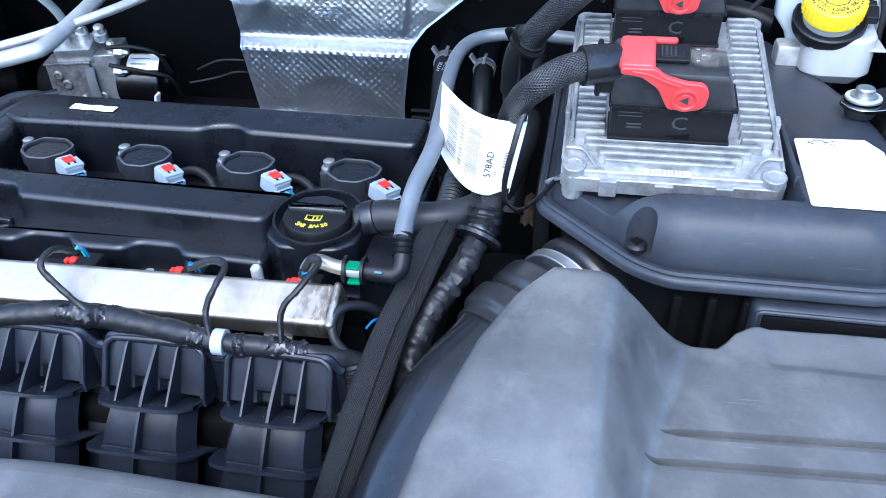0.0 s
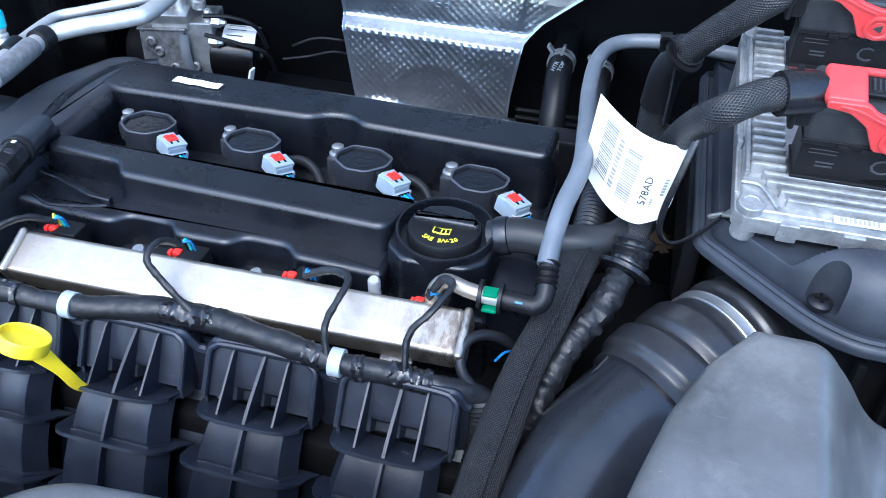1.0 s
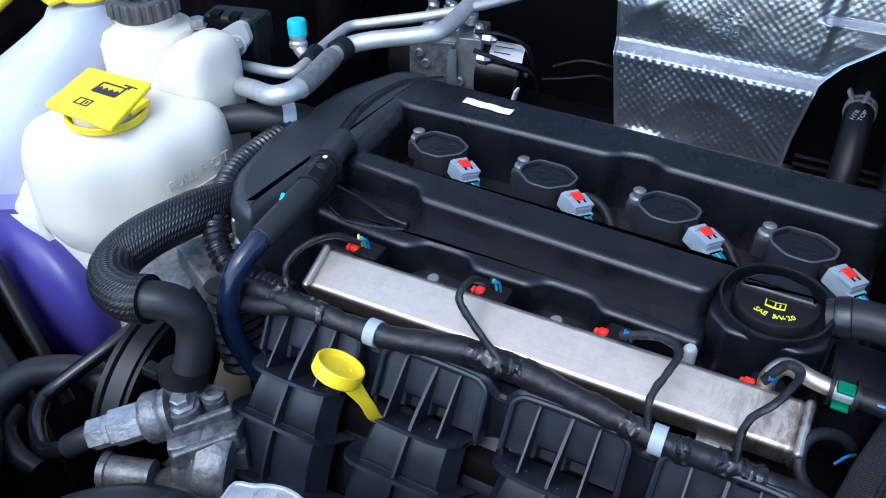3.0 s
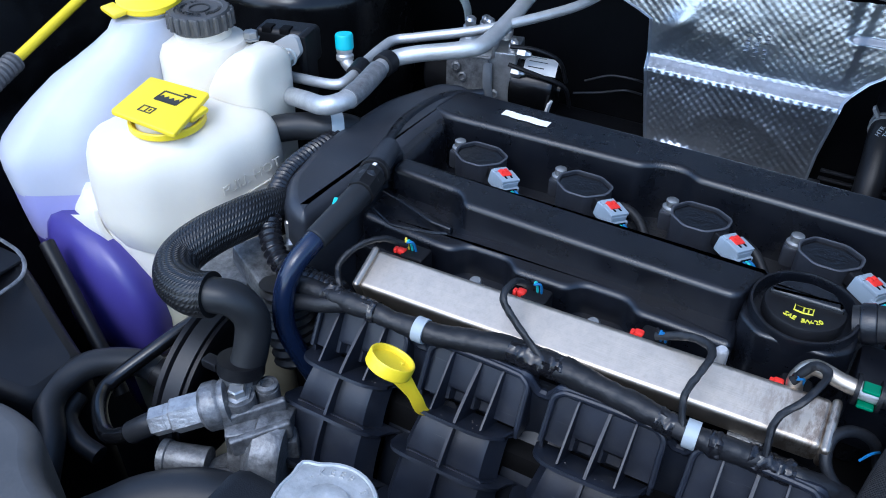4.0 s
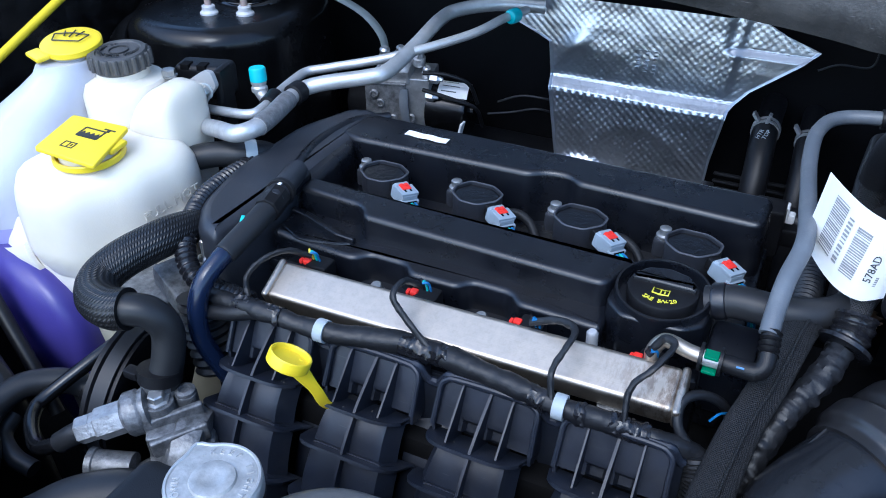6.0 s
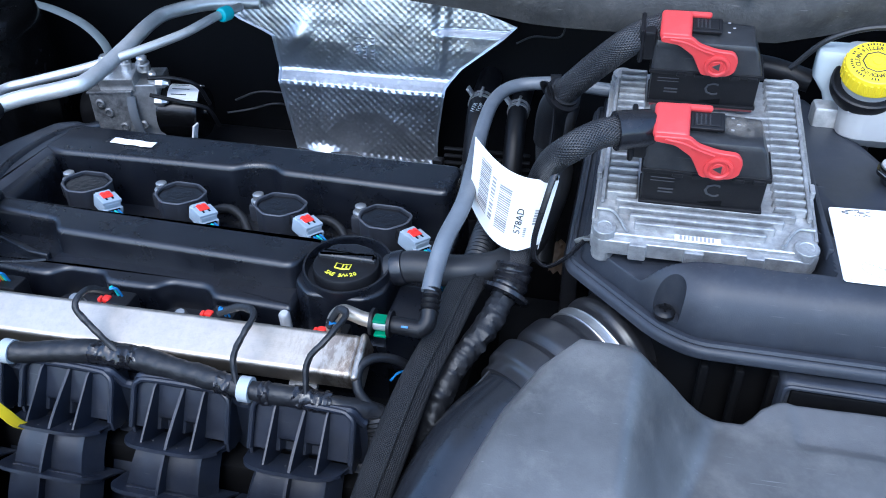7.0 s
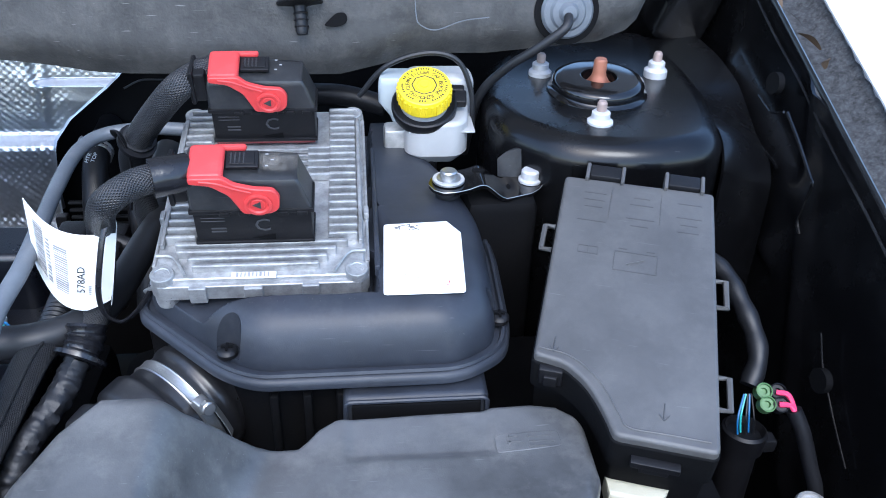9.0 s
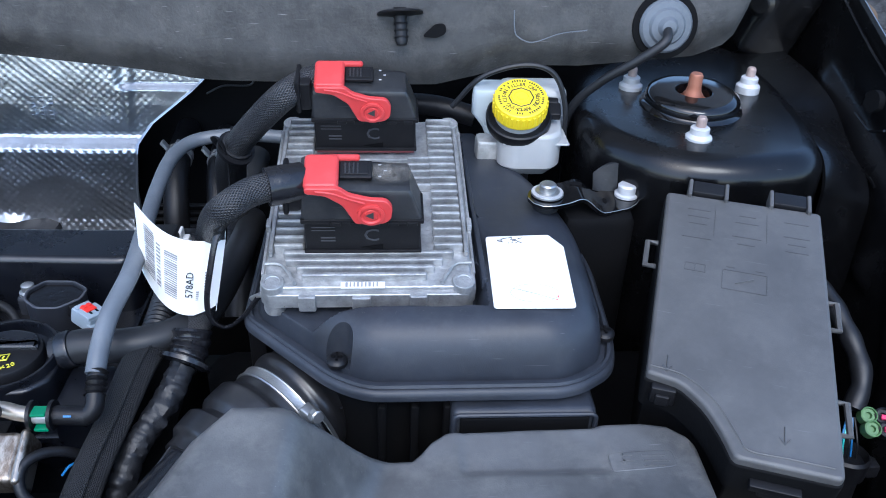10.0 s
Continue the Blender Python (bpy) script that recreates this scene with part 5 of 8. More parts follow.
def sticker():
    o = [(0.302, 0.738), (0.299, 0.648), (0.354, 0.648), (0.359, 0.724), (0.350, 0.741)]
    t = thing("sticker", (0.33, 0.69, 1.148), "plain white sticker with a small printed sketch", "sticker")
    part("sheet", prism(B(), fillet(o, [0.003, 0.003, 0.003, 0.001, 0.001]), 1.1484, 1.1494, 0.0003), PAPER, t)
    bm = B()
    random.seed(4)
    for k in range(16):
        a = k * 0.39
        p = Vector((0.3195 + 0.007 * math.cos(a) + random.uniform(-0.002, 0.002), 0.7325 + 0.0035 * math.sin(a), 1.1496))
        q = p + Vector((random.uniform(-0.005, 0.005), random.uniform(-0.002, 0.002), 0))
        tube(bm, [p, q], 0.00034, 4, 1)
    part("print", bm, INK, t, "fine black line sketch")
    ell = [(0.3285 + 0.0165 * math.cos(k * math.pi / 16), 0.6645 + 0.0105 * math.sin(k * math.pi / 16), 1.1495) for k in range(33)]
    sketch = tube(tube(B(), ell, 0.00016, 4, 1), [(0.314, 0.670, 1.1495), (0.322, 0.667, 1.1495), (0.334, 0.661, 1.1495), (0.341, 0.657, 1.1495)], 0.00022, 4, 4)
    for k in range(6):
        tube(sketch, [(0.319 + 0.003 * k, 0.6690 - 0.0022 * k, 1.1495), (0.3205 + 0.003 * k, 0.6672 - 0.0018 * k, 1.1495)], 0.00018, 4, 1)
    part("faint_print", sketch, GREYBAR, t, "faint printed outline of a part")
    part("red_mark", box(box(B(), (0.3440, 0.6600, 1.1495), (0.0006, 0.0022, 0.0003)), (0.3425, 0.6565, 1.1495), (0.0014, 0.0006, 0.0003)), REDTAB, t, "tiny red marks")
    edge = tube(B(), [(0.300, 0.6495, 1.1492), (0.353, 0.6490, 1.1492)], 0.0006, 5, 1)
    part("lifted_edge", edge, OLDTANK, t, "slightly lifted yellowed edge")


sticker()

# control unit and its two plugs stand on a plane that rises to the rear
ECM = Matrix.Translation((0.216, 0.672, 1.148)) @ pose(0, 0, 0, math.degrees(math.atan(0.205)), 0, 0.4)


def control_unit():
    t = thing("engine_control_unit", ECM, "finned cast aluminium engine control unit", "control unit")
    w, d = 0.0745, 0.205
    out = fillet([(-w, 0.006), (-w + 0.006, 0.0), (w - 0.006, 0.0), (w, 0.006), (w, d - 0.004), (w - 0.004, d), (-w + 0.004, d), (-w, d - 0.004)], 0.002, 2)
    part("base", prism(B(), out, -0.019, -0.006, 0.001, ECM, lower=0.001), CAST, t)
    part("body", prism(B(), [Vector((x * 0.955, 0.004 + y * 0.955)) for x, y in out], -0.007, -0.0026, 0.0015, ECM), CAST, t)
    # fins down both sides
    for k in range(19):
        y = 0.040 + 0.0085 * k
        for s in (-1, 1):
            f = prism(B(), fillet([(s * 0.0565 - 0.011, y - 0.0021), (s * 0.0565 + 0.011, y - 0.0021), (s * 0.0565 + 0.011, y + 0.0021), (s * 0.0565 - 0.011, y + 0.0021)], 0.0019, 3), -0.003, 0.0046, 0.0012, seg=2, draft=0.0004)
            part("fin", merge(B(), f, ECM), CAST, t)
    for k in range(5):
        part("inner_fin", merge(B(), box(B(), (0.040, 0.1080 + 0.0085 * k, 0.0006), (0.022, 0.0032, 0.0066), 0.0013), ECM), CAST, t)
    for s in (-1, 1):
        part("edge_rib", merge(B(), box(B(), (s * 0.0690, 0.108, 0.0004), (0.0030, 0.150, 0.0050), 0.0012), ECM), CAST, t)
        part("edge_clip", merge(B(), box(B(), (s * 0.0735, 0.068, -0.004), (0.004, 0.010, 0.009), 0.0012), ECM), CAST, t)
    for k, (x0, x1) in enumerate(((-0.046, 0.040), (-0.050, 0.046), (-0.058, 0.052), (-0.060, 0.060))):
        f = prism(B(), fillet([(x0, 0.0100 + 0.0072 * k), (x1, 0.0100 + 0.0072 * k), (x1, 0.0140 + 0.0072 * k), (x0, 0.0140 + 0.0072 * k)], 0.0018, 3), -0.003, 0.0032, 0.0012, seg=2)
        part("front_fin", merge(B(), f, ECM), CAST, t)
    for y in (0.126, 0.134, 0.142):
        part("mid_fin", merge(B(), box(B(), (0.0, y, 0.0002), (0.088, 0.0034, 0.004), 0.0013), ECM), CAST, t)
    for s in (-1, 1):
        for y in (0.008, d - 0.010):
            b = lathe(B(), (s * (w - 0.009), y, -0.006), (0, 0, 1), [(0.0082, 0), (0.0082, 0.0052), (0.0076, 0.0060), (0.0052, 0.0060), (0.0048, 0.0055), (0, 0.0055)], 24)
            part("boss", merge(B(), b, ECM), CAST, t, "round bolt boss")
            f = lathe(B(), (s * (w - 0.009), y, -0.026 - 0.17 * y), (0, 0, 1), [(0.0074, 0), (0.0078, 0.002), (0.0078, 0.022 + 0.17 * y)], 18)
            part("foot", merge(B(), f, ECM), CAST, t, "cast mounting foot")
    for s in (-1, 1):
        part("corner_rib", merge(B(), tube(B(), [(s * 0.072, 0.026, -0.0005), (s * 0.060, 0.024, -0.0005), (s * 0.050, 0.006, -0.0005)], 0.0013, 6, 5), ECM), CAST, t)
        part("edge_seam", merge(B(), box(B(), (s * 0.0738, 0.105, -0.0065), (0.0024, 0.170, 0.003), 0.0008), ECM), CAST, t)
    for x in (-0.042, 0.034):
        part("lug", merge(B(), box(B(), (x, -0.0015, -0.012), (0.012, 0.004, 0.014), 0.0012), ECM), CAST, t)
    part("lug", merge(B(), box(B(), (-0.005, -0.0012, -0.0125), (0.013, 0.004, 0.012), 0.0012), ECM), CAST, t)
    lab = part("barcode_label", merge(B(), box(B(), (-0.004, 0.0035, 0.0002), (0.030, 0.0055, 0.0012), 0.0003), ECM), PAPER, t, "small white barcode label")
    for k in range(9):
        part("bar", merge(B(), box(B(), (-0.015 + 0.0026 * k, 0.0035, 0.001), (0.0011 if k % 3 else 0.0017, 0.004, 0.0004)), ECM), GREYBAR, lab)


control_unit()


def ecu_plug(y0):
    m = ECM @ Matrix.Translation((-0.004, y0, 0.003)) @ Matrix.Diagonal((1, 1, 0.95, 1))
    t = thing("multi_plug", m, "black multi-pin plug with a red locking lever", "electrical plug", "plugs on the control unit")
    sock = part("socket", merge(B(), box(box(B(), (0, 0.012, 0.0145), (0.080, 0.026, 0.029), 0.0015), (0, 0.012, 0.001), (0.082, 0.030, 0.003), 0.001), m), BLACK, t, "black socket block")
    bm = lettering(B(), "C", 0.0165, m @ flat_frame((0.006, -0.0013, 0.016), (1, 0, 0), (0, 0, 1)), 0.0002)
    part("letter", bm, PALEMARK, sock, "grey letter C")
    for k in range(4):
        part("print_line", merge(B(), box(B(), (-0.027 + 0.003 * (k > 1), -0.0012, 0.024 - 0.003 * k - 0.004 * (k > 1)), (0.016 - 0.006 * (k > 1), 0.0004, 0.0005 + 0.0007 * (k > 1))), m), PALEMARK, sock)
    part("wedge_mark", merge(B(), prism(B(), [(-0.004, 0), (0.012, -0.003), (0.012, 0.003)], 0, 0.0003, 0.0001, flat_frame((0.002, -0.0012, 0.0045), (1, 0, 0), (0, 0, 1))), m), CAVITY, sock)
    # hood over the pins
    side = [Vector(q) for q in ((-0.0020, 0.029), (0.030, 0.029), (0.030, 0.062), (0.027, 0.0655), (0.006, 0.0605), (0.0005, 0.057), (-0.0020, 0.052))]
    hood = prism(B(), side, -0.041, 0.041, 0.0022, Matrix(((0, 0, 1, 0), (1, 0, 0, 0), (0, 1, 0, 0), (0, 0, 0, 1))), lower=0.002)
    for v in hood.verts:
        if v.co.x > 0.030:
            v.co.z = min(v.co.z, 0.0565)
            v.co.x -= 0.010 * max(0.0, (v.co.z - 0.040) / 0.018)
    part("hood", merge(B(), hood, m), DUSTY, t, "dusty black hood over the pins")
    part("hood_band", merge(B(), box(B(), (0, 0.012, 0.0305), (0.084, 0.030, 0.004), 0.001), m), BLACK, t)
    for k in range(5):
        part("band_tooth", merge(B(), box(B(), (-0.018 + 0.013 * k, -0.0035, 0.0295), (0.007, 0.002, 0.003), 0.0005), m), BLACK, t)
    slope = Matrix.Translation((0, 0.006, 0.0605)) @ Matrix.Rotation(math.atan(0.24), 4, "X")
    part("latch_pocket", merge(B(), box(box(B(), (-0.004, 0.009, 0.0008), (0.022, 0.015, 0.0030), 0.0012), (-0.004, 0.009, 0.0020), (0.017, 0.010, 0.0020), 0.0008), m @ slope), BLACK, t, "ribbed latch pocket")
    for k in range(4):
        part("latch_rib", merge(B(), box(B(), (-0.011 + 0.0028 * k, 0.009, 0.0032), (0.0012, 0.009, 0.0010), 0.0004), m @ slope), DUSTY, t)
    for k in range(3):
        part("print_line", merge(B(), box(B(), (0.012 + 0.0036 * (k % 2), 0.004 + 0.005 * k, 0.0002), (0.0020, 0.0010, 0.0004)), m @ slope), GREYBAR, t)
    if y0 < 0.1:
        part("dust_patch", merge(B(), prism(B(), fillet([(-0.004, -0.004), (0.033, -0.004), (0.033, 0.021), (0.008, 0.021)], 0.003), -0.0002, 0.0003, 0.0002), m @ slope), GRIME, t, "dried pale dust on the hood")
    part("socket_foot", merge(B(), box(B(), (0, 0.0125, -0.0012), (0.078, 0.031, 0.002), 0.0006), m), FOOTRED, t, "dull red seal under the socket")
    # lever: head over the top, bent arm, round eye
    f = m @ flat_frame((0, -0.004, 0.0125), (1, 0, 0), (0, 0, 1))
    arm = [(-0.0370, 0.0535), (-0.0370, 0.0485), (-0.0235, 0.0465), (-0.0125, 0.038), (-0.0045, 0.021), (0.014, 0.021), (0.0195, 0.025), (0.0205, 0.036), (0.0165, 0.0425), (0.004, 0.0435), (-0.0085, 0.0475), (-0.0150, 0.0535)]
    lev = part("lever", prism(B(), fillet(arm, 0.003), 0, 0.0045, 0.001, f, lower=0.0008), RED, t, "bright red locking lever")
    part("lever_head", merge(B(), box(box(B(), (-0.0265, 0.009, 0.0655), (0.023, 0.030, 0.0075), 0.0035, pose(0, 0, 0, 12), 3), (-0.012, 0.0225, 0.0680), (0.022, 0.0045, 0.0045), 0.0018), m), RED, lev)
    eye = lathe(B(), (0.006, 0.0305, 0.0044), (0, 0, 1), [(0.0030, 0), (0.0092, 0), (0.0092, 0.0014), (0.0082, 0.0018), (0.0070, 0.0018), (0.0062, 0.0006), (0.0046, 0.0006), (0.0042, 0.0012), (0.0030, 0.0012)], 28)
    part("lever_eye", merge(B(), eye, f), RED, lev)
    pin = lathe(B(), (0.006, 0.0305, 0.0043), (0, 0, 1), [(0.0036, 0), (0.0036, 0.0018), (0, 0.0018)], 3)
    part("pivot_pin", merge(B(), pin, f), INK, lev, "dark pivot pin")
    part("lever_ridge", merge(B(), tube(B(), [(-0.030, 0.0510, 0.0044), (-0.019, 0.0490, 0.0044), (-0.008, 0.0440, 0.0044), (0.002, 0.0405, 0.0044)], 0.0010, 6, 5), f), RED, lev)
    part("cable_gland", merge(B(), box(box(B(), (-0.046, 0.010, 0.052), (0.012, 0.024, 0.026), 0.003), (-0.0505, 0.010, 0.0525), (0.004, 0.028, 0.030), 0.002), m), BLACK, t, "ribbed cable outlet")
    return t


ecu_plug(0.035)
ecu_plug(0.154)


def plug_cables():
    a = [(0.172, 0.706, 1.212), (0.160, 0.700, 1.213), (0.141, 0.692, 1.212), (0.122, 0.688, 1.201), (0.108, 0.710, 1.177), (0.098, 0.731, 1.145), (0.091, 0.728, 1.110), (0.087, 0.704, 1.087), (0.082, 0.675, 1.077)]
    t = thing("braided_cable", a[-1], "braided black cable from the control unit plug", "cable", "cables from the control unit")
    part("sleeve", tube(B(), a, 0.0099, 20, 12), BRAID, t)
    part("tape_end", tube(B(), a[:2] + [(0.150, 0.696, 1.213)], 0.0132, 16, 6), SHINYTAPE, t, "shiny tape at the plug")
    part("tape_joint", tube(B(), [(0.088, 0.694, 1.098), (0.087, 0.686, 1.089), (0.084, 0.677, 1.082)], lambda v: 0.0135 + 0.001 * math.sin(v * 900), 16, 6), SHINYTAPE, t, "taped joint")
    part("grommet", lathe(B(), (0.085, 0.679, 1.083), (-0.3, -0.75, -0.6), [(0.012, 0), (0.019, 0.001), (0.019, 0.004), (0.013, 0.005)], 20), SHINYTAPE, t)
    low = [(0.083, 0.674, 1.080), (0.075, 0.655, 1.068), (0.065, 0.638, 1.058), (0.055, 0.622, 1.046), (0.045, 0.60, 1.02), (0.04, 0.58, 0.98)]
    part("corrugated_run", crinkle(tube(B(), low, 0.0094, 20, 10, step=0.0012), 0.0015, 110, fold=True), TAPE, t, "lumpy cloth tape")
    b = [(0.176, 0.830, 1.238), (0.164, 0.824, 1.236), (0.148, 0.816, 1.228), (0.124, 0.832, 1.200), (0.104, 0.850, 1.172), (0.092, 0.868, 1.145), (0.088, 0.88, 1.11), (0.09, 0.89, 1.05)]
    t2 = thing("braided_cable", b[-1], "braided black cable from the rear plug", "cable", "cables from the control unit")
    part("sleeve", tube(B(), b, 0.0112, 20, 12), BRAID, t2)
    part("tape_end", tube(B(), b[4:7], 0.0135, 16, 8), TAPE, t2, "cloth taped lower end")
    part("tie", lathe(B(), (0.100, 0.852, 1.166), (0.5, -0.45, 0.75), [(0.0138, 0), (0.0162, 0), (0.0162, 0.004), (0.0138, 0.004)], 20), BLACK, t2, "black cable tie")
    part("strap_loop", tube(B(), [(0.088, 0.862, 1.160), (0.084, 0.850, 1.176), (0.090, 0.842, 1.180), (0.095, 0.842, 1.165), (0.096, 0.838, 1.145), (0.095, 0.82, 1.12)], 0.0032, 8, 8, flat=0.4), BLACK, t2)


plug_cables()


def tag_label():
    t = thing("label_tag", (0.075, 0.71, 1.11), "curled white barcode tag wrapped on the cable", "label")
    tl, tr, br, bl = Vector((0.0485, 0.738, 1.178)), Vector((0.114, 0.717, 1.160)), Vector((0.103, 0.708, 1.104)), Vector((0.043, 0.742, 1.119))

    def f(u, v, lift=0.0):
        p = tl.lerp(tr, u).lerp(bl.lerp(br, u), v)
        out = Vector((-0.22 * math.cos(math.pi * u), -1, 0.25)).normalized()
        corner = max(0.0, u + v - 1.75)
        return p + Vector((0, -0.021 * math.sin(math.pi * u), -0.004 * math.sin(math.pi * u) * v + 0.02 * corner)) + out * lift

    sheet = part("sheet", thicken(grid(B(), f, 16, 16), 0.0004), PAPER, t)

    def bars(u0, u1, v0, v1, n, seed, whole=""):
        """Printed bars across the tag: each one a part, or all joined under the name whole."""
        random.seed(seed)
        bm = B()
        for k in range(n):
            a = v0 + (v1 - v0) * (k + 0.1) / n
            b = a + (v1 - v0) / n * random.uniform(0.35, 0.75)
            q = [bm.verts.new(f(x, y, 0.0014)) for x, y in ((u0, a), (u1, a), (u1, b), (u0, b))]
            bm.faces.new(q)
            if not whole:
                part("bar", bm, GREYBAR, sheet)
                bm = B()
        if whole:
            part(whole, bm, GREYBAR, sheet, "unreadable small print")

    bars(0.13, 0.27, 0.12, 0.80, 22, 1)
    bars(0.40, 0.55, 0.22, 0.82, 20, 2)
    bars(0.30, 0.35, 0.2, 0.8, 12, 3, "small_print")
    bars(0.84, 0.88, 0.40, 0.62, 6, 5, "small_print")
    bars(0.76, 0.79, 0.66, 0.80, 5, 6, "small_print")
    c = f(0.69, 0.58, 0.0014)
    bm = lettering(B(), "578AD", 0.0074, flat_frame(c, f(0.69, 0.40) - f(0.69, 0.75), f(0.60, 0.58) - f(0.80, 0.58)), 0.0001)
    part("number_print", bm, INK, sheet, "black printed letters")

    def back(u, v):
        p = tr.lerp(br, v)
        return p + Vector((-0.012 * u + 0.004 * math.sin(3 * u), 0.014 * math.sin(1.6 * u), 0.012 * u - 0.006 * v * u))

    part("wrap", thicken(grid(B(), back, 8, 8), 0.0004), PAPER, t, "wrapped rear flap")
    wire = [(0.121, 0.722, 1.190), (0.1125, 0.702, 1.174), (0.1065, 0.694, 1.150), (0.1015, 0.692, 1.124), (0.1025, 0.694, 1.106), (0.112, 0.696, 1.098), (0.125, 0.694, 1.109), (0.138, 0.692, 1.128)]
    solo("earth_lead", tube(B(), wire, 0.0024, 10, 8, flat=0.6), SHINYTAPE, "thin black lead tied to the control unit", "cable")
    solo("lead_terminal", box(box(B(), (0.135, 0.698, 1.124), (0.012, 0.0035, 0.0035), 0.001, pose(0, 0, 0, 0, -35, -30)), (0.143, 0.690, 1.1325), (0.010, 0.010, 0.002), 0.0005, pose(0, 0, 0, 0, -25, -30)), ZINC, "small crimped wire terminal", "terminal")


tag_label()


def inlet_duct():
    t = thing("air_inlet_duct", (0.26, 0.45, 1.0), "weathered grey plastic air inlet duct", "air duct")
    rear = ((0.085, 0.548), (0.130, 0.550), (0.186, 0.5495), (0.192, 0.553), (0.202, 0.560), (0.214, 0.566), (0.223, 0.5685), (0.244, 0.5685), (0.250, 0.575), (0.256, 0.584), (0.266, 0.592), (0.280, 0.595), (0.392, 0.598), (0.408, 0.595), (0.418, 0.586), (0.424, 0.572))
    left = ((0, 0.145), (0.105, 0.124), (0.217, 0.110), (0.33, 0.101), (0.458, 0.092), (0.68, 0.083), (1, 0.075))

    def top(x, y, v):
        ridge = lerp(y, ((0.30, 0.026), (0.42, 0.044), (0.50, 0.060), (0.549, 0.068)))
        foot = lerp(y, ((0.30, 0.180), (0.45, 0.198), (0.50, 0.209), (0.53, 0.219), (0.566, 0.228)))
        a, b = 0.1690 - 0.03 * smooth(0.44 - y, 0, 0.14), foot + 0.006
        w = max(0.0, min(1.0, (x - a) / (b - a)))
        side = 1 - 0.5 * w ** 3 * (w * (6 * w - 15) + 10) - 0.5 * w * w * (3 - 2 * w)
        z = 1.096 + ridge * side
        # recessed step where the air box neck enters
        z -= 0.0026 * smooth(x, 0.270, 0.279) * (1 - smooth(x, 0.359, 0.368)) * smooth(y, 0.550, 0.560)
        return z

    def f(u, v):
        xl = lerp(v, left)
        xr = lerp(v, ((0, 0.424), (0.15, 0.424), (0.3, 0.415), (1, 0.40)))
        x = xl + u * (xr - xl)
        yb = lerp(x, rear)
        y = yb - v * (yb - 0.30)
        z = top(x, y, v)
        d = min((x - xl), (xr - x), (yb - y))
        r = 0.013 - 0.006 * smooth(x, 0.18, 0.24)
        if d < r:
            z -= r * 1.3 * (1 - math.sqrt(max(0, 1 - (1 - d / r) ** 2)))
        return Vector((x, y, z + 0.0005 * noise.noise((x * 30, y * 30, 3))))

    bm = B()
    nu, nv = 200, 230
    ease = lambda a: 0.5 - 0.5 * math.cos(math.pi * a)
    us = [ease(i / nu) * 0.5 + 0.5 * i / nu for i in range(nu + 1)]
    vs = [0.2 * (j / 60) ** 1.15 for j in range(60)] + [0.2 + 0.8 * j / 120 for j in range(121)]
    nv = len(vs) - 1
    pts = [[bm.verts.new(f(u, v)) for u in us] for v in vs]
    for j in range(nv):
        for i in range(nu):
            bm.faces.new((pts[j][i], pts[j][i + 1], pts[j + 1][i + 1], pts[j + 1][i]))
    rim = [pts[j][0] for j in range(nv, 0, -1)] + pts[0] + [pts[j][nu] for j in range(1, nv + 1)] + [pts[nv][i] for i in range(nu - 1, 0, -1)]
    low = [bm.verts.new((p.co.x, p.co.y, 0.99)) for p in rim]
    for k in range(len(rim)):
        n = (k + 1) % len(rim)
        bm.faces.new((rim[k], rim[n], low[n], low[k]))
    bm.faces.new(low)
    bmesh.ops.recalc_face_normals(bm, faces=bm.faces)
    shell = part("shell", bm, DUCT, t, sharp=50)
    # two pressed channels across the flat, tapering to a point
    for yc, x0 in ((0.4935, 0.209), (0.4725, 0.200)):
        row = lambda x, e: (x, yc + 0.065 * (x - 0.212) + e)
        slot = [row(x0, -0.0004), row(x0 + 0.010, -0.0028), row(x0 + 0.024, -0.0038), row(0.392, -0.0040), row(0.392, 0.0034), row(x0 + 0.024, 0.0032), row(x0 + 0.010, 0.0026), row(x0, 0.0008)]
        carve(shell, prism(B(), slot, 1.0905, 1.2, 0.0002))
    patch = fillet([(0.364, 0.553), (0.364, 0.569), (0.405, 0.571), (0.406, 0.557)], 0.004)
    part("moulded_panel", prism(B(), patch, 1.0935, 1.0962, 0.0008), DUCT, t, "raised moulded mark panel")
    mk = B()
    for dx, dy, sx, sy in ((-0.008, 0, 0.010, 0.0012), (-0.008, 0.005, 0.006, 0.0012), (-0.011, 0.002, 0.0012, 0.008), (0.008, 0.004, 0.014, 0.0012), (0.009, 0.0, 0.016, 0.0012), (0.007, -0.004, 0.012, 0.0012)):
        box(mk, (0.384 + dx, 0.562 + dy, 1.0964), (sx, sy, 0.0007))
    part("moulded_mark", mk, DUCT, t)


inlet_duct()


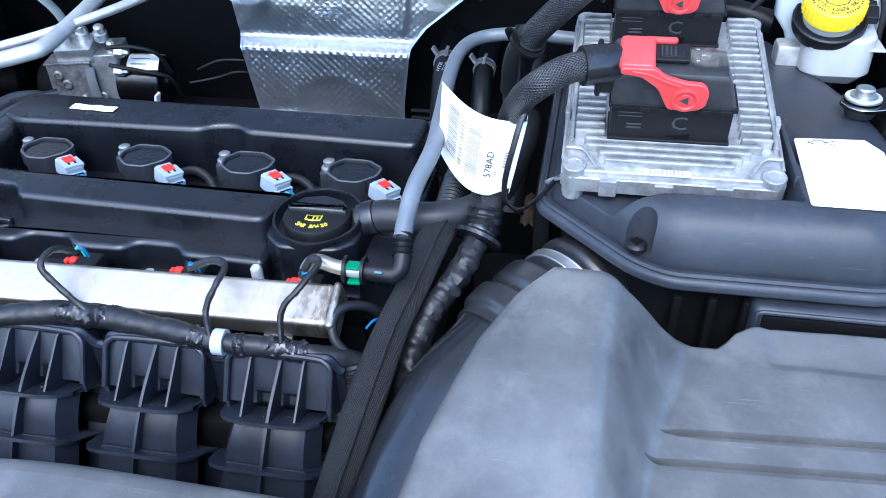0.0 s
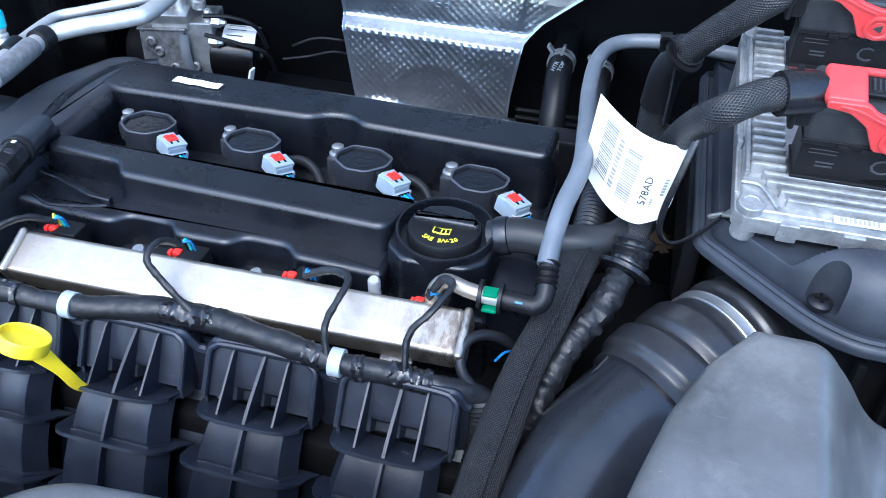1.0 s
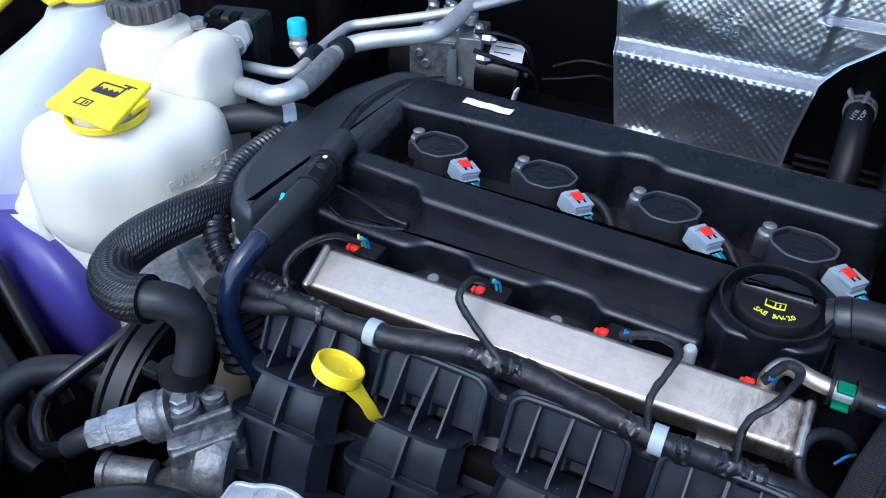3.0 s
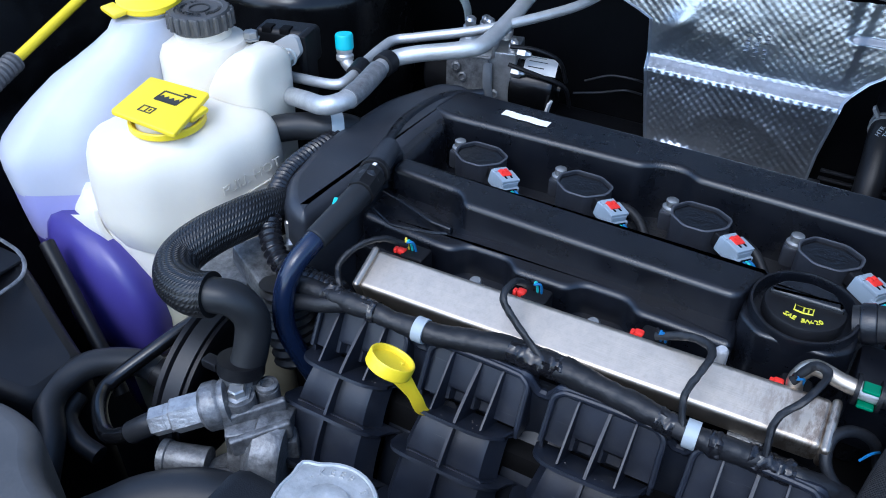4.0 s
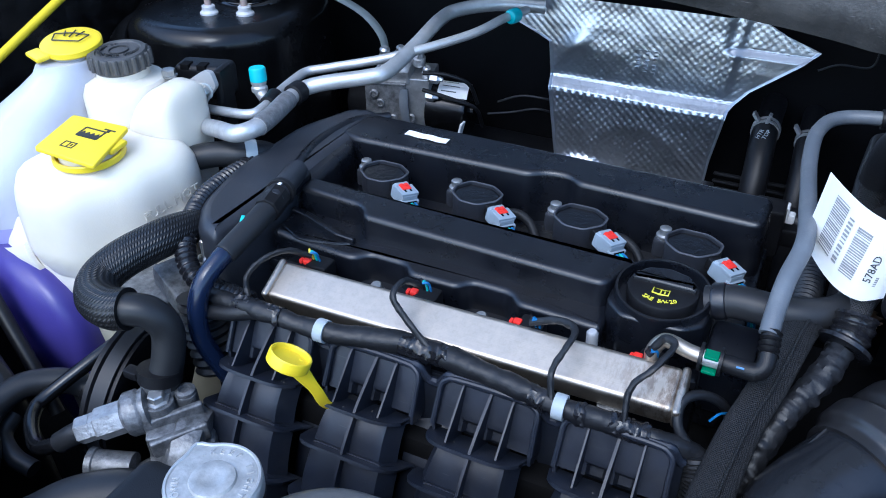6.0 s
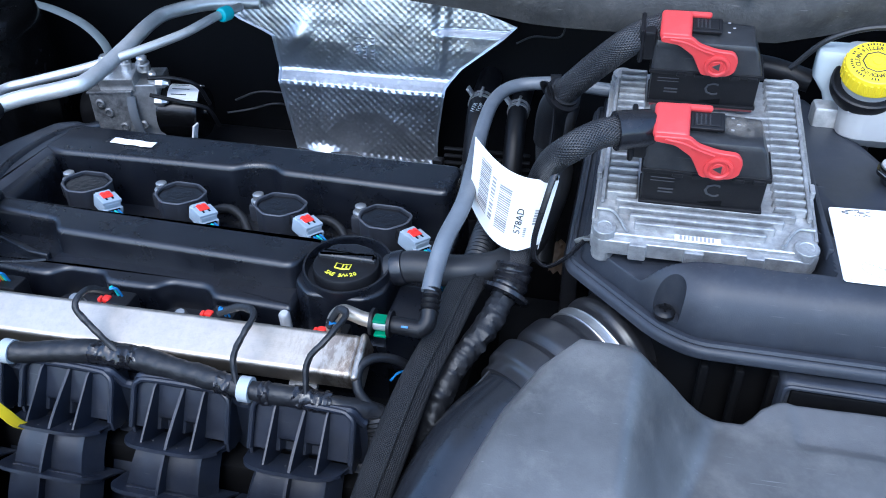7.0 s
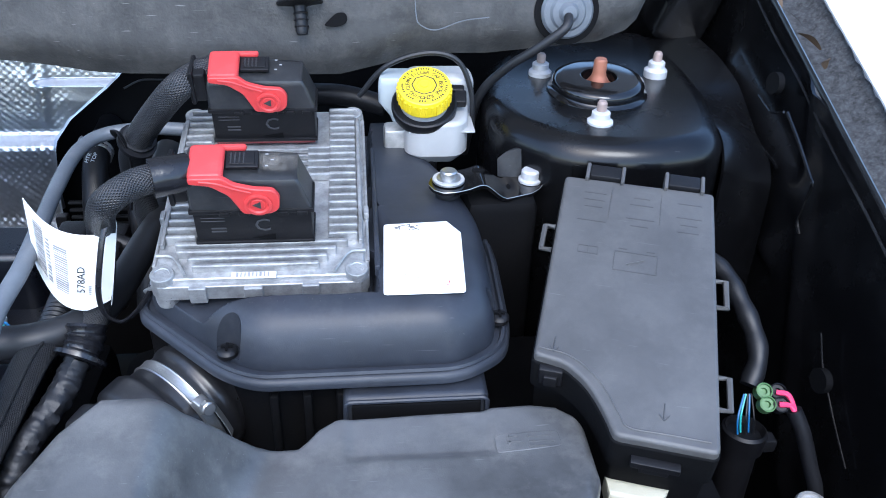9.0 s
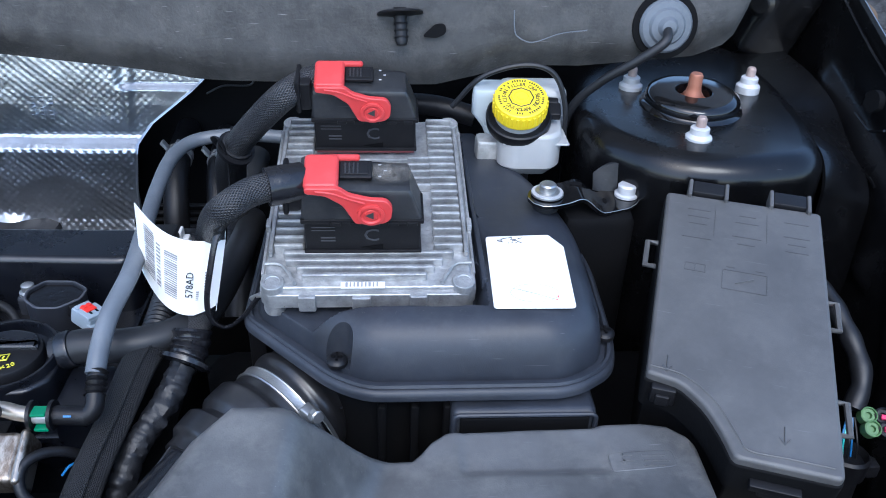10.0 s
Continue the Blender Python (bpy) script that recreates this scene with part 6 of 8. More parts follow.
def intake_hose():
    t = thing("intake_hose", (0.1, 0.62, 1.0), "large black intake hose with a steel clamp", "intake hose")
    axis = [(0.205, 0.712, 1.056), (0.165, 0.670, 1.048), (0.138, 0.640, 1.041), (0.113, 0.607, 1.028), (0.090, 0.572, 1.008), (0.072, 0.52, 0.985), (0.065, 0.46, 0.962), (0.062, 0.40, 0.94)]
    a = [Vector(p) for p in axis]
    part("tube", tube(B(), axis[2:], lambda v: 0.041 + 0.006 * smooth(v, 0.02, 0.10), 48, 14), HOSE, t, "smooth black moulded tube")
    seam = [p + Vector((-0.028, 0.012, 0.030)) for p in spline(axis[3:], 4)]
    part("mould_seam", tube(B(), [p + Vector((0.0, 0.0, 0.001)) for p in seam], 0.0010, 6, 1), RUBBER, t)
    cuff = spline(axis[0:4], 24)
    part("cuff", tube(B(), [tuple(p) for p in cuff[10:73]], lambda v: 0.0425 + 0.0024 * math.exp(-((v - 0.036) / 0.005) ** 4) + 0.0050 * smooth(v, 0.062, 0.068) - 0.0034 * smooth(v, 0.080, 0.084) + 0.0060 * smooth(v, 0.085, 0.091) - 0.0042 * smooth(v, 0.104, 0.110), 48, 1), CUFF, t, "pleated rubber cuff")
    part("neck", tube(B(), axis[0:3], 0.040, 36, 6), BLACK, t, "black outlet neck")
    d = (a[1] - a[2]).normalized()
    c = a[1].lerp(a[2], 0.44)
    cl = part("hose_clamp", lathe(B(), c - d * 0.005, d, [(0.0430, 0), (0.0442, 0), (0.0446, 0.0008), (0.0440, 0.0018), (0.0440, 0.0072), (0.0446, 0.0082), (0.0442, 0.009), (0.0430, 0.009)], 56), ZINC, t, "worm drive steel clamp")
    q = Vector((0.176, 0.627, 1.078))
    part("screw_box", box(B(), q, (0.012, 0.010, 0.008), 0.002, pose(0, 0, 0, 0, 20, -35)), ZINC, cl)
    part("screw_head", lathe(B(), q + Vector((0.004, -0.006, 0.004)), (0.5, -0.75, 0.2), [(0.0050, 0), (0.0050, 0.005), (0.004, 0.006), (0, 0.006)], 8), ZINC, cl)
    part("band_tail", thicken(grid(B(), lambda a_, b_: q + Vector((0.006 + 0.014 * a_, -0.004 - 0.010 * a_ + 0.006 * b_, 0.002 - 0.018 * a_ ** 1.5)), 6, 2), 0.0008), ZINC, cl)


intake_hose()


def fabric_sleeve():
    line = [(0.066, 0.735, 1.072), (0.060, 0.705, 1.080), (0.053, 0.677, 1.083), (0.044, 0.632, 1.068), (0.034, 0.598, 1.051), (0.026, 0.552, 1.028), (0.020, 0.505, 1.008), (0.014, 0.455, 0.985), (0.01, 0.40, 0.96)]
    t = thing("fabric_sleeve", line[-1], "black woven fabric sleeve over a cable run", "cable sleeve")
    part("sleeve", tube(B(), line, lambda v: 0.0132 + 0.0008 * math.sin(v * 40), 22, 12, flat=0.55), STRAP, t)
    part("seam", tube(B(), [(x + 0.004, y - 0.004, z + 0.0078) for x, y, z in line[1:-1]], 0.0012, 6, 10), STRAP, t, "stitched seam")
    solo("ribbed_hose", tube(B(), [(0.062, 0.80, 1.075), (0.056, 0.76, 1.085), (0.055, 0.73, 1.083), (0.053, 0.70, 1.076)], ribbed(0.0105, 0.0006, 0.004), 16, 10, step=0.001), RUBBER, "black ribbed hose behind the fuel line", "hose")


fabric_sleeve()

# fuse box on its sloping plane: x along the rear edge, y towards the firewall
FUSEM = flat_frame((0.392, 0.607, 1.1265), (0.1065, -0.037, 0.0), (0.0525, 0.160, 0.0455))


def fuse_box():
    t = thing("fuse_box", FUSEM, "charcoal plastic fuse box with a clipped lid", "fuse box")
    inv = FUSEM.inverted()
    P = lambda x, y, z: (inv @ Vector((x, y, z))).to_2d()
    tl, tr, br = P(0.446, 0.768, 1.171), P(0.553, 0.732, 1.172), P(0.490, 0.525, 1.115)
    bl, cl = P(0.432, 0.545, 1.115), P(0.394, 0.608, 1.126)
    k1, k2, k3 = P(0.430, 0.561, 1.118), P(0.424, 0.582, 1.123), P(0.413, 0.598, 1.126)
    out = [tl, cl, cl.lerp(k3, 0.5), k3, k2, k1, bl, br, tr]
    lid = fillet(out, [0.004, 0.003, 0.004, 0.012, 0.012, 0.010, 0.004, 0.005, 0.004], 5)
    part("lid", prism(B(), lid, -0.007, 0.001, 0.0025, FUSEM), FUSE, t)
    rim = [Vector(p) for p in lid]
    if area(rim) < 0:
        rim.reverse()
    part("skirt", prism(B(), inset(rim, -0.0012), -0.034, -0.0055, 0.002, FUSEM, lower=0.001), CAVITY, t, "black lid skirt")
    part("base", prism(B(), inset(rim, 0.002), -0.14, -0.030, 0.002, FUSEM), CAVITY, t, "black fuse box base")
    part("white_base", prism(B(), [bl + Vector((0.0, 0.004)), br + Vector((-0.02, 0.004)), br + Vector((-0.025, -0.010)), bl + Vector((0.004, -0.010))], -0.075, -0.055, 0.004, FUSEM), OLDTANK, t, "cream plastic foot")

    def mark(bm, x, y, sx, sy):
        return merge(bm, box(B(), (x, y, 0.0011), (sx * 0.8 if sx < 0.002 else sx, sy * 0.8 if sy < 0.002 else sy, 0.0003), 0.0001), FUSEM)

    mk = B()
    random.seed(9)
    for col in range(3):
        for row in range(5):
            q = tl.lerp(tr, 0.10 + 0.31 * col) + Vector((0.006, -0.016 - 0.0075 * row))
            if (col + row) % 4 != 3:
                mark(mk, q.x + 0.008, q.y, random.uniform(0.012, 0.022), 0.0011)
    for x in (0.33, 0.66):
        q = tl.lerp(tr, x)
        mark(mk, q.x, q.y - 0.026, 0.0006, 0.03)
    part("moulded_text", mk, EMBOSS, t, "worn moulded lettering, unreadable")
    ic = B()
    cx, cy = (tl.x + tr.x) / 2 + 0.004, tl.y - 0.082
    for dx, dy, sx, sy in ((0, 0.009, 0.030, 0.001), (0, -0.009, 0.030, 0.001), (-0.015, 0, 0.001, 0.018), (0.015, 0, 0.001, 0.018), (-0.010, 0.012, 0.006, 0.001), (0.010, 0.012, 0.006, 0.001), (-0.034, 0.010, 0.014, 0.001), (-0.034, 0.003, 0.014, 0.001), (-0.041, 0.0065, 0.001, 0.007), (-0.027, 0.0065, 0.001, 0.007), (-0.034, 0.0065, 0.001, 0.007)):
        mark(ic, cx + dx, cy + dy, sx, sy)
    tube(ic, [FUSEM @ Vector((cx - 0.006, cy - 0.003, 0.0014)), FUSEM @ Vector((cx + 0.006, cy + 0.003, 0.0014))], 0.0005, 5, 1)
    part("battery_icon", ic, EMBOSS, t, "moulded battery and book icon")
    ar = B()
    for p in (cl + Vector((0.012, 0.010)), bl.lerp(br, 0.45) + Vector((0.0, 0.022))):
        for a, b in (((0, 0.006), (0, -0.006)), ((-0.003, -0.002), (0, -0.006)), ((0.003, -0.002), (0, -0.006))):
            tube(ar, [FUSEM @ Vector((p.x + a[0], p.y + a[1], 0.0012)), FUSEM @ Vector((p.x + b[0], p.y + b[1], 0.0012))], 0.0005, 5, 1)
    tagged(part("arrow_mark", ar, EMBOSS, t), "moulded arrows", kind="stuff")
    part("cut_step", tube(B(), [FUSEM @ Vector((*q, 0.0012)) for q in (cl + Vector((0.002, 0.006)), k3 + Vector((0.003, 0.006)), k2 + Vector((0.007, 0.003)), k1 + Vector((0.008, 0.001)), bl + Vector((0.008, 0.007)), bl.lerp(br, 0.5) + Vector((0, 0.007)), br + Vector((-0.006, 0.007)))], 0.0007, 6, 6), FUSE, t, "stepped edge along the lid")
    # clips: two hinges at the rear, one below each corner, two on the outer side, one on the inner
    for q in (tl.lerp(tr, 0.27), tl.lerp(tr, 0.80)):
        c = part("hinge", merge(B(), box(B(), (q.x, q.y + 0.007, -0.003), (0.025, 0.014, 0.014), 0.002), FUSEM), BLACK, t, "black hinge clip")
        for s in (-1, 1):
            part("hinge_ear", merge(B(), box(B(), (q.x + s * 0.0135, q.y + 0.005, -0.002), (0.003, 0.018, 0.014), 0.001), FUSEM), FUSE, c)
    q = cl.lerp(k3, 0.6)
    part("latch", merge(B(), box(box(B(), (q.x, q.y - 0.002, -0.014), (0.016, 0.006, 0.016), 0.0015), (q.x, q.y - 0.004, -0.016), (0.009, 0.006, 0.010), 0.001), FUSEM), BLACK, t, "black lid latch")
    q = bl.lerp(br, 0.5)
    part("latch", merge(B(), box(box(B(), (q.x - 0.004, q.y - 0.004, -0.018), (0.030, 0.006, 0.006), 0.001), (q.x - 0.004, q.y - 0.003, -0.022), (0.018, 0.006, 0.010), 0.001), FUSEM), BLACK, t, "lid latch")
    for f_, s, base in ((0.40, 1, (tr, br)), (0.77, 1, (tr, br)), (0.33, -1, (tl, cl))):
        q = base[0].lerp(base[1], f_)
        e = (base[1] - base[0]).normalized()
        n = Vector((-e.y, e.x))
        if n.x * s < 0:
            n = -n
        loop = [q - e * 0.012, q - e * 0.012 + n * 0.009, q + e * 0.012 + n * 0.009, q + e * 0.012]
        part("side_clip", tube(B(), [FUSEM @ Vector((*p, -0.012)) for p in loop], 0.0022, 6, 1), FUSE, t, "grey wire-like side clip")


fuse_box()


def side_loom():
    line = [(0.560, 0.765, 1.105), (0.577, 0.735, 1.100), (0.583, 0.709, 1.090), (0.588, 0.684, 1.075), (0.587, 0.668, 1.062), (0.578, 0.655, 1.048)]
    t = thing("fuse_box_loom", (0.575, 0.64, 0.93), "black wiring loom with a round plug and loose wires", "wiring loom")
    part("loom", tube(B(), line, lambda v: 0.0078 + 0.0005 * math.sin(v * 260), 14, 10, step=0.002), TAPE, t)
    part("plug", lathe(B(), (0.570, 0.630, 0.93), (0.04, 0.08, 1), [(0.0135, 0), (0.0135, 0.070), (0.0165, 0.074), (0.0172, 0.090), (0.015, 0.092), (0.013, 0.086), (0, 0.086)], 28), BLACK, t, "round black plug")
    part("plug_ear", box(B(), (0.592, 0.634, 1.008), (0.012, 0.012, 0.012), 0.002), BLACK, t)
    for k, mat in enumerate((WIRE_BLUE, WIRE_CYAN, BLACK, WIRE_BLUE, BLACK)):
        a = Vector((0.5685 + 0.0032 * k, 0.636 + 0.002 * (k % 2), 1.014))
        part("wire", tube(B(), [a, a + Vector((-0.002, 0.003, 0.016)), (0.574 + 0.0015 * k, 0.652, 1.042)], 0.0008, 6, 6), mat, t)
    for k in range(4):
        c = Vector((0.5855 + 0.0105 * (k % 2), 0.646 - 0.009 * (k // 2) - 0.001 * (k % 2), 1.050 - 0.005 * (k // 2)))
        part("terminal_cup", lathe(B(), c, (-0.1, -0.6, 0.8), [(0.0062, -0.008), (0.0062, 0.001), (0.0052, 0.0015), (0.0050, -0.0005), (0.0026, -0.0005), (0.0022, -0.003), (0, -0.003)], 18), LIME if k % 2 == 0 else BLACK, t, "round terminal cup")
    for k in range(2):
        part("pink_wire", tube(B(), [(0.594, 0.644 - 0.008 * k, 1.050 - 0.005 * k), (0.602, 0.640 - 0.006 * k, 1.050 - 0.005 * k), (0.606, 0.631 - 0.002 * k, 1.040)], 0.0021, 8, 6), WIRE_PINK, t, "pink wire")
    part("tail", tube(B(), [(0.605, 0.633, 1.042), (0.613, 0.625, 1.025), (0.621, 0.616, 1.0), (0.628, 0.607, 0.975), (0.63, 0.60, 0.93)], 0.0058, 12, 8), TAPE, t)


side_loom()
solo("metal_cap", lathe(B(), (0.6085, 0.586, 0.975), (0.0, -0.2, 1), [(0.0125, 0), (0.0132, 0.004), (0.0132, 0.018), (0.0120, 0.0205), (0.0095, 0.0215), (0.0088, 0.0200), (0, 0.0200)], 32), CAPMETAL, "small round grey metal cap beside the fuse box", "cap")
solo("cap_post", cyl(B(), (0.6085, 0.588, 0.67), (0.6085, 0.587, 0.976), 0.010, seg=16), BLACK, "black post under the metal cap", "post")


def brake_reservoir():
    t = thing("brake_fluid_reservoir", (0.345, 0.87, 1.08), "pale brake fluid reservoir with a yellow cap", "fluid reservoir")
    c = Vector((0.338, 0.868, 1.0))
    body = fillet([(0.325, 0.862), (0.336, 0.853), (0.370, 0.853), (0.380, 0.864), (0.385, 0.905), (0.325, 0.905)], 0.009)
    part("body", prism(B(), body, 1.139, 1.180, 0.004, lower=0.010, seg=4), MILKY, t, "pale translucent tank")
    part("rear_tank", box(B(), (0.358, 0.912, 1.177), (0.062, 0.034, 0.060), 0.010, seg=4), MILKY, t)
    # side chamber beside the neck, over a grey foot
    side = soft_body(B(), fillet([(0.302, 0.890), (0.338, 0.888), (0.338, 0.918), (0.306, 0.918)], 0.007), [(1.150, (0.55, 0.8), 0.010, 0), (1.170, (0.75, 0.9), 0.006, 0), (1.184, 1.0, 0, 0), (1.200, 1.0, 0, 0), (1.205, (0.95, 0.93), 0, 0), (1.207, (0.85, 0.8), 0, 0)])
    part("side_chamber", side, CLIPGREY, t, "pale side chamber", sharp=60)
    part("grey_foot", box(box(B(), (0.319, 0.885, 1.150), (0.024, 0.022, 0.030), 0.004), (0.306, 0.880, 1.138), (0.018, 0.018, 0.014), 0.003), CAPMETAL, t, "dull grey cast foot")
    part("moulded_seam", box(B(), (0.357, 0.884, 1.170), (0.058, 0.054, 0.002), 0.0008), MILKY, t)
    part("spigot", lathe(B(), (0.348, 0.868, 1.105), (0, 0, 1), [(0.006, 0), (0.006, 0.036)], 20), BLACK, t, "black outlet under the tank")
    lean = axis_matrix((c.x + 0.005, c.y + 0.014, 1.175), (-0.04, -0.42, 0.9)) @ Matrix.Scale(0.95, 4)
    turn = lambda bm: merge(B(), bm, lean)
    part("collar", turn(lathe(B(), (0, 0, 0), (0, 0, 1), [(0.023, 0.003), (0.0275, 0.004), (0.0295, 0.008), (0.0303, 0.014), (0.0300, 0.0175), (0.0285, 0.0185), (0.0265, 0.017), (0.024, 0.0165)], 40)), BLACK, t, "black collar strap")
    part("collar_tab", turn(box(box(B(), (0.033, 0.010, 0.014), (0.012, 0.016, 0.008), 0.002), (0.030, 0.020, 0.015), (0.014, 0.008, 0.007), 0.002)), BLACK, t)
    part("neck", turn(lathe(B(), (0, 0, 0), (0, 0, 1), [(0.022, 0), (0.022, 0.026)], 32)), MILKY, t)
    cap_ob = part("cap", turn(lathe(B(), (0, 0, 0), (0, 0, 1), [(0.0240, 0.0240), (0.0244, 0.0250), (0.0244, 0.037), (0.0236, 0.0400), (0.0220, 0.041), (0.0, 0.041)], 48)), YELLOW, t, "yellow ribbed screw cap")
    for k in range(30):
        a = 2 * math.pi * k / 30
        part("cap_rib", turn(box(B(), (0.0246 * math.cos(a), 0.0246 * math.sin(a), 0.0315), (0.0012, 0.0022, 0.012), 0.0004, pose(0, 0, 0, 0, 0, math.degrees(a)))), YELLOW, cap_ob)
    txt = B()
    for words, r, size in (("CLEAN FILLER CAP BEFORE REMOVING ", 0.0150, 0.0056),):
        for k, ch in enumerate(words):
            a = radians(200 - 360 / len(words) * k)
            if ch != " ":
                lettering(txt, ch, size, Matrix.Translation((r * math.cos(a), r * math.sin(a), 0.0413)) @ Matrix.Rotation(a - math.pi / 2, 4, "Z"), 0.0002)
    random.seed(6)
    for k in range(54):
        a = 2 * math.pi * k / 54
        if random.random() < 0.8:
            box(txt, (0.0198 * math.cos(a), 0.0198 * math.sin(a), 0.0413), (0.0020, 0.0011, 0.0005), 0, pose(0, 0, 0, 0, 0, math.degrees(a)))
    part("cap_text", turn(txt), INK, cap_ob, "dark ring of printed words")
    boss = lathe(B(), (0, 0, 0.0408), (0, 0, 1), [(0.0095, 0), (0.0088, 0.0016), (0.0072, 0.0016), (0.0066, 0.0004), (0.0040, 0.0004), (0.0036, 0.0014), (0, 0.0014)], 8)
    part("cap_boss", turn(boss), YELLOW, cap_ob, "octagonal raised mark")
    mark = B()
    for k in range(8):
        a, b = math.pi / 4 * k, math.pi / 4 * (k + 1)
        tube(mark, [(0.0112 * math.cos(a), 0.0112 * math.sin(a), 0.0412), (0.0112 * math.cos(b), 0.0112 * math.sin(b), 0.0412)], 0.0006, 4, 1)
    part("octagon", turn(mark), INK, cap_ob, "dark printed octagon")
    solo("brake_servo_pipe", tube(B(), [(0.22, 0.95, 1.17), (0.27, 0.94, 1.172), (0.31, 0.93, 1.165)], 0.010, 14, 8), BLACK, "black brake pipe fitting behind the reservoir", "pipe")
    solo("sensor_lead", tube(B(), [(0.286, 0.905, 1.185), (0.310, 0.898, 1.215), (0.345, 0.895, 1.228), (0.372, 0.893, 1.222), (0.385, 0.89, 1.195), (0.388, 0.89, 1.16)], 0.0024, 8, 8), RUBBER, "thin black level sensor lead", "cable")
    solo("grommet_cable", tube(B(), [(0.467, 0.897, 1.264), (0.462, 0.880, 1.255), (0.440, 0.883, 1.236), (0.415, 0.897, 1.212), (0.395, 0.91, 1.18), (0.385, 0.92, 1.12)], 0.0042, 10, 10), TAPE, "black taped cable through the cowl grommet", "cable")


brake_reservoir()


def box_bracket():
    t = thing("bracket", (0.385, 0.77, 1.15), "black steel bracket with two plated bolts", "bracket")
    front = ((0.3395, 0.780), (0.342, 0.772), (0.350, 0.766), (0.360, 0.767), (0.386, 0.777), (0.404, 0.779), (0.425, 0.787), (0.434, 0.796), (0.4395, 0.808))
    rear = ((0.3395, 0.784), (0.342, 0.792), (0.350, 0.799), (0.360, 0.803), (0.386, 0.811), (0.404, 0.815), (0.425, 0.828), (0.434, 0.826), (0.4395, 0.815))

    def strip(u, v):
        x = 0.3395 + 0.1 * u
        y = lerp(x, front) + (lerp(x, rear) - lerp(x, front)) * v
        # flat eye, a step down into the valley, then the foot with a pressed swage
        z = 1.160 + 0.0015 * math.exp(-((x - 0.380) / 0.006) ** 2) - 0.013 * smooth(x, 0.383, 0.404)
        z -= 0.0025 * math.exp(-(((x - 0.408) / 0.004) ** 2 + ((v - 0.6) / 0.3) ** 2))
        return (x, y, z)

    part("plate", thicken(grid(B(), strip, 60, 16), 0.003), GLOSS, t)
    part("plate_edge", tube(B(), [Vector(strip(k / 30, 0)) + Vector((0, -0.0004, 0)) for k in range(31)], 0.00035, 5, 1), ZINC, t, "bright worn plate edge")
    part("slot", lathe(B(), (0.3815, 0.801, 1.1600), (0, 0, 1), [(0, 0), (0.0052, 0), (0.0052, 0.0022), (0, 0.0022)], 20, 0.5), CAVITY, t, "oval hole in the plate")

    def lobe(u, v):
        return (0.403 + 0.031 * u, 0.824 + 0.003 * v - 0.004 * math.sin(math.pi * u), 1.145 + (0.006 + 0.020 * math.sin(math.pi * (0.08 + 0.84 * u)) ** 0.6) * v)

    part("upright", thicken(grid(B(), lobe, 24, 10), 0.004), DUSTY, t, "rounded upright lobe")
    # Small raised dot for a bright worn spot.
    part("worn_spot", lathe(B(), (0.4185, 0.8205, 1.1615), (0, -0.9, 0.4), [(0.0, 0), (0.0030, 0), (0.0024, 0.0008), (0, 0.001)], 14), NUT, t, "bright worn spot on the lobe")
    b1 = lathe(B(), (0.3555, 0.785, 1.161), (0, 0, 1), [(0.0130, 0), (0.0130, 0.0014), (0.0098, 0.0020), (0.0098, 0.0030), (0.0068, 0.0034), (0.0068, 0.0080), (0.0056, 0.0092), (0, 0.0094)], 24)
    part("bolt", b1, ZINC, t, "plated flange bolt")
    part("washer_ring", lathe(B(), (0.3555, 0.785, 1.1622), (0, 0, 1), [(0.0110, 0), (0.0128, 0), (0.0126, 0.0010), (0.0112, 0.0010)], 32), NUT, t, "bright worn washer edge")
    part("rubber_bush", lathe(B(), (0.3555, 0.785, 1.148), (0, 0, 1), [(0.010, 0), (0.011, 0.003), (0.011, 0.007), (0.010, 0.009)], 24), RUBBER, t)
    b2 = lathe(B(), (0.427, 0.808, 1.1475), (0, 0, 1), [(0.0100, 0), (0.0100, 0.0020), (0.0078, 0.003), (0.0078, 0.009), (0.0064, 0.0105), (0, 0.0108)], 12)
    part("bolt", b2, NUT, t, "plated hexagon bolt")
    solo("bracket_post", box(B(), (0.40, 0.80, 1.05), (0.06, 0.05, 0.19), 0.01), CAVITY, "black steel post under the bracket", "bracket post")


box_bracket()
# Plain near-black boxes fill the space below the fuse box and air box.
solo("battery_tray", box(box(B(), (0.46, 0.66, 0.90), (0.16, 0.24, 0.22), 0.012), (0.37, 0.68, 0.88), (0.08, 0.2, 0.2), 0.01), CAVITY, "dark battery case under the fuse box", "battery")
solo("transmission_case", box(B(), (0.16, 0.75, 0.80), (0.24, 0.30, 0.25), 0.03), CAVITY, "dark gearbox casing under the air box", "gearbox")
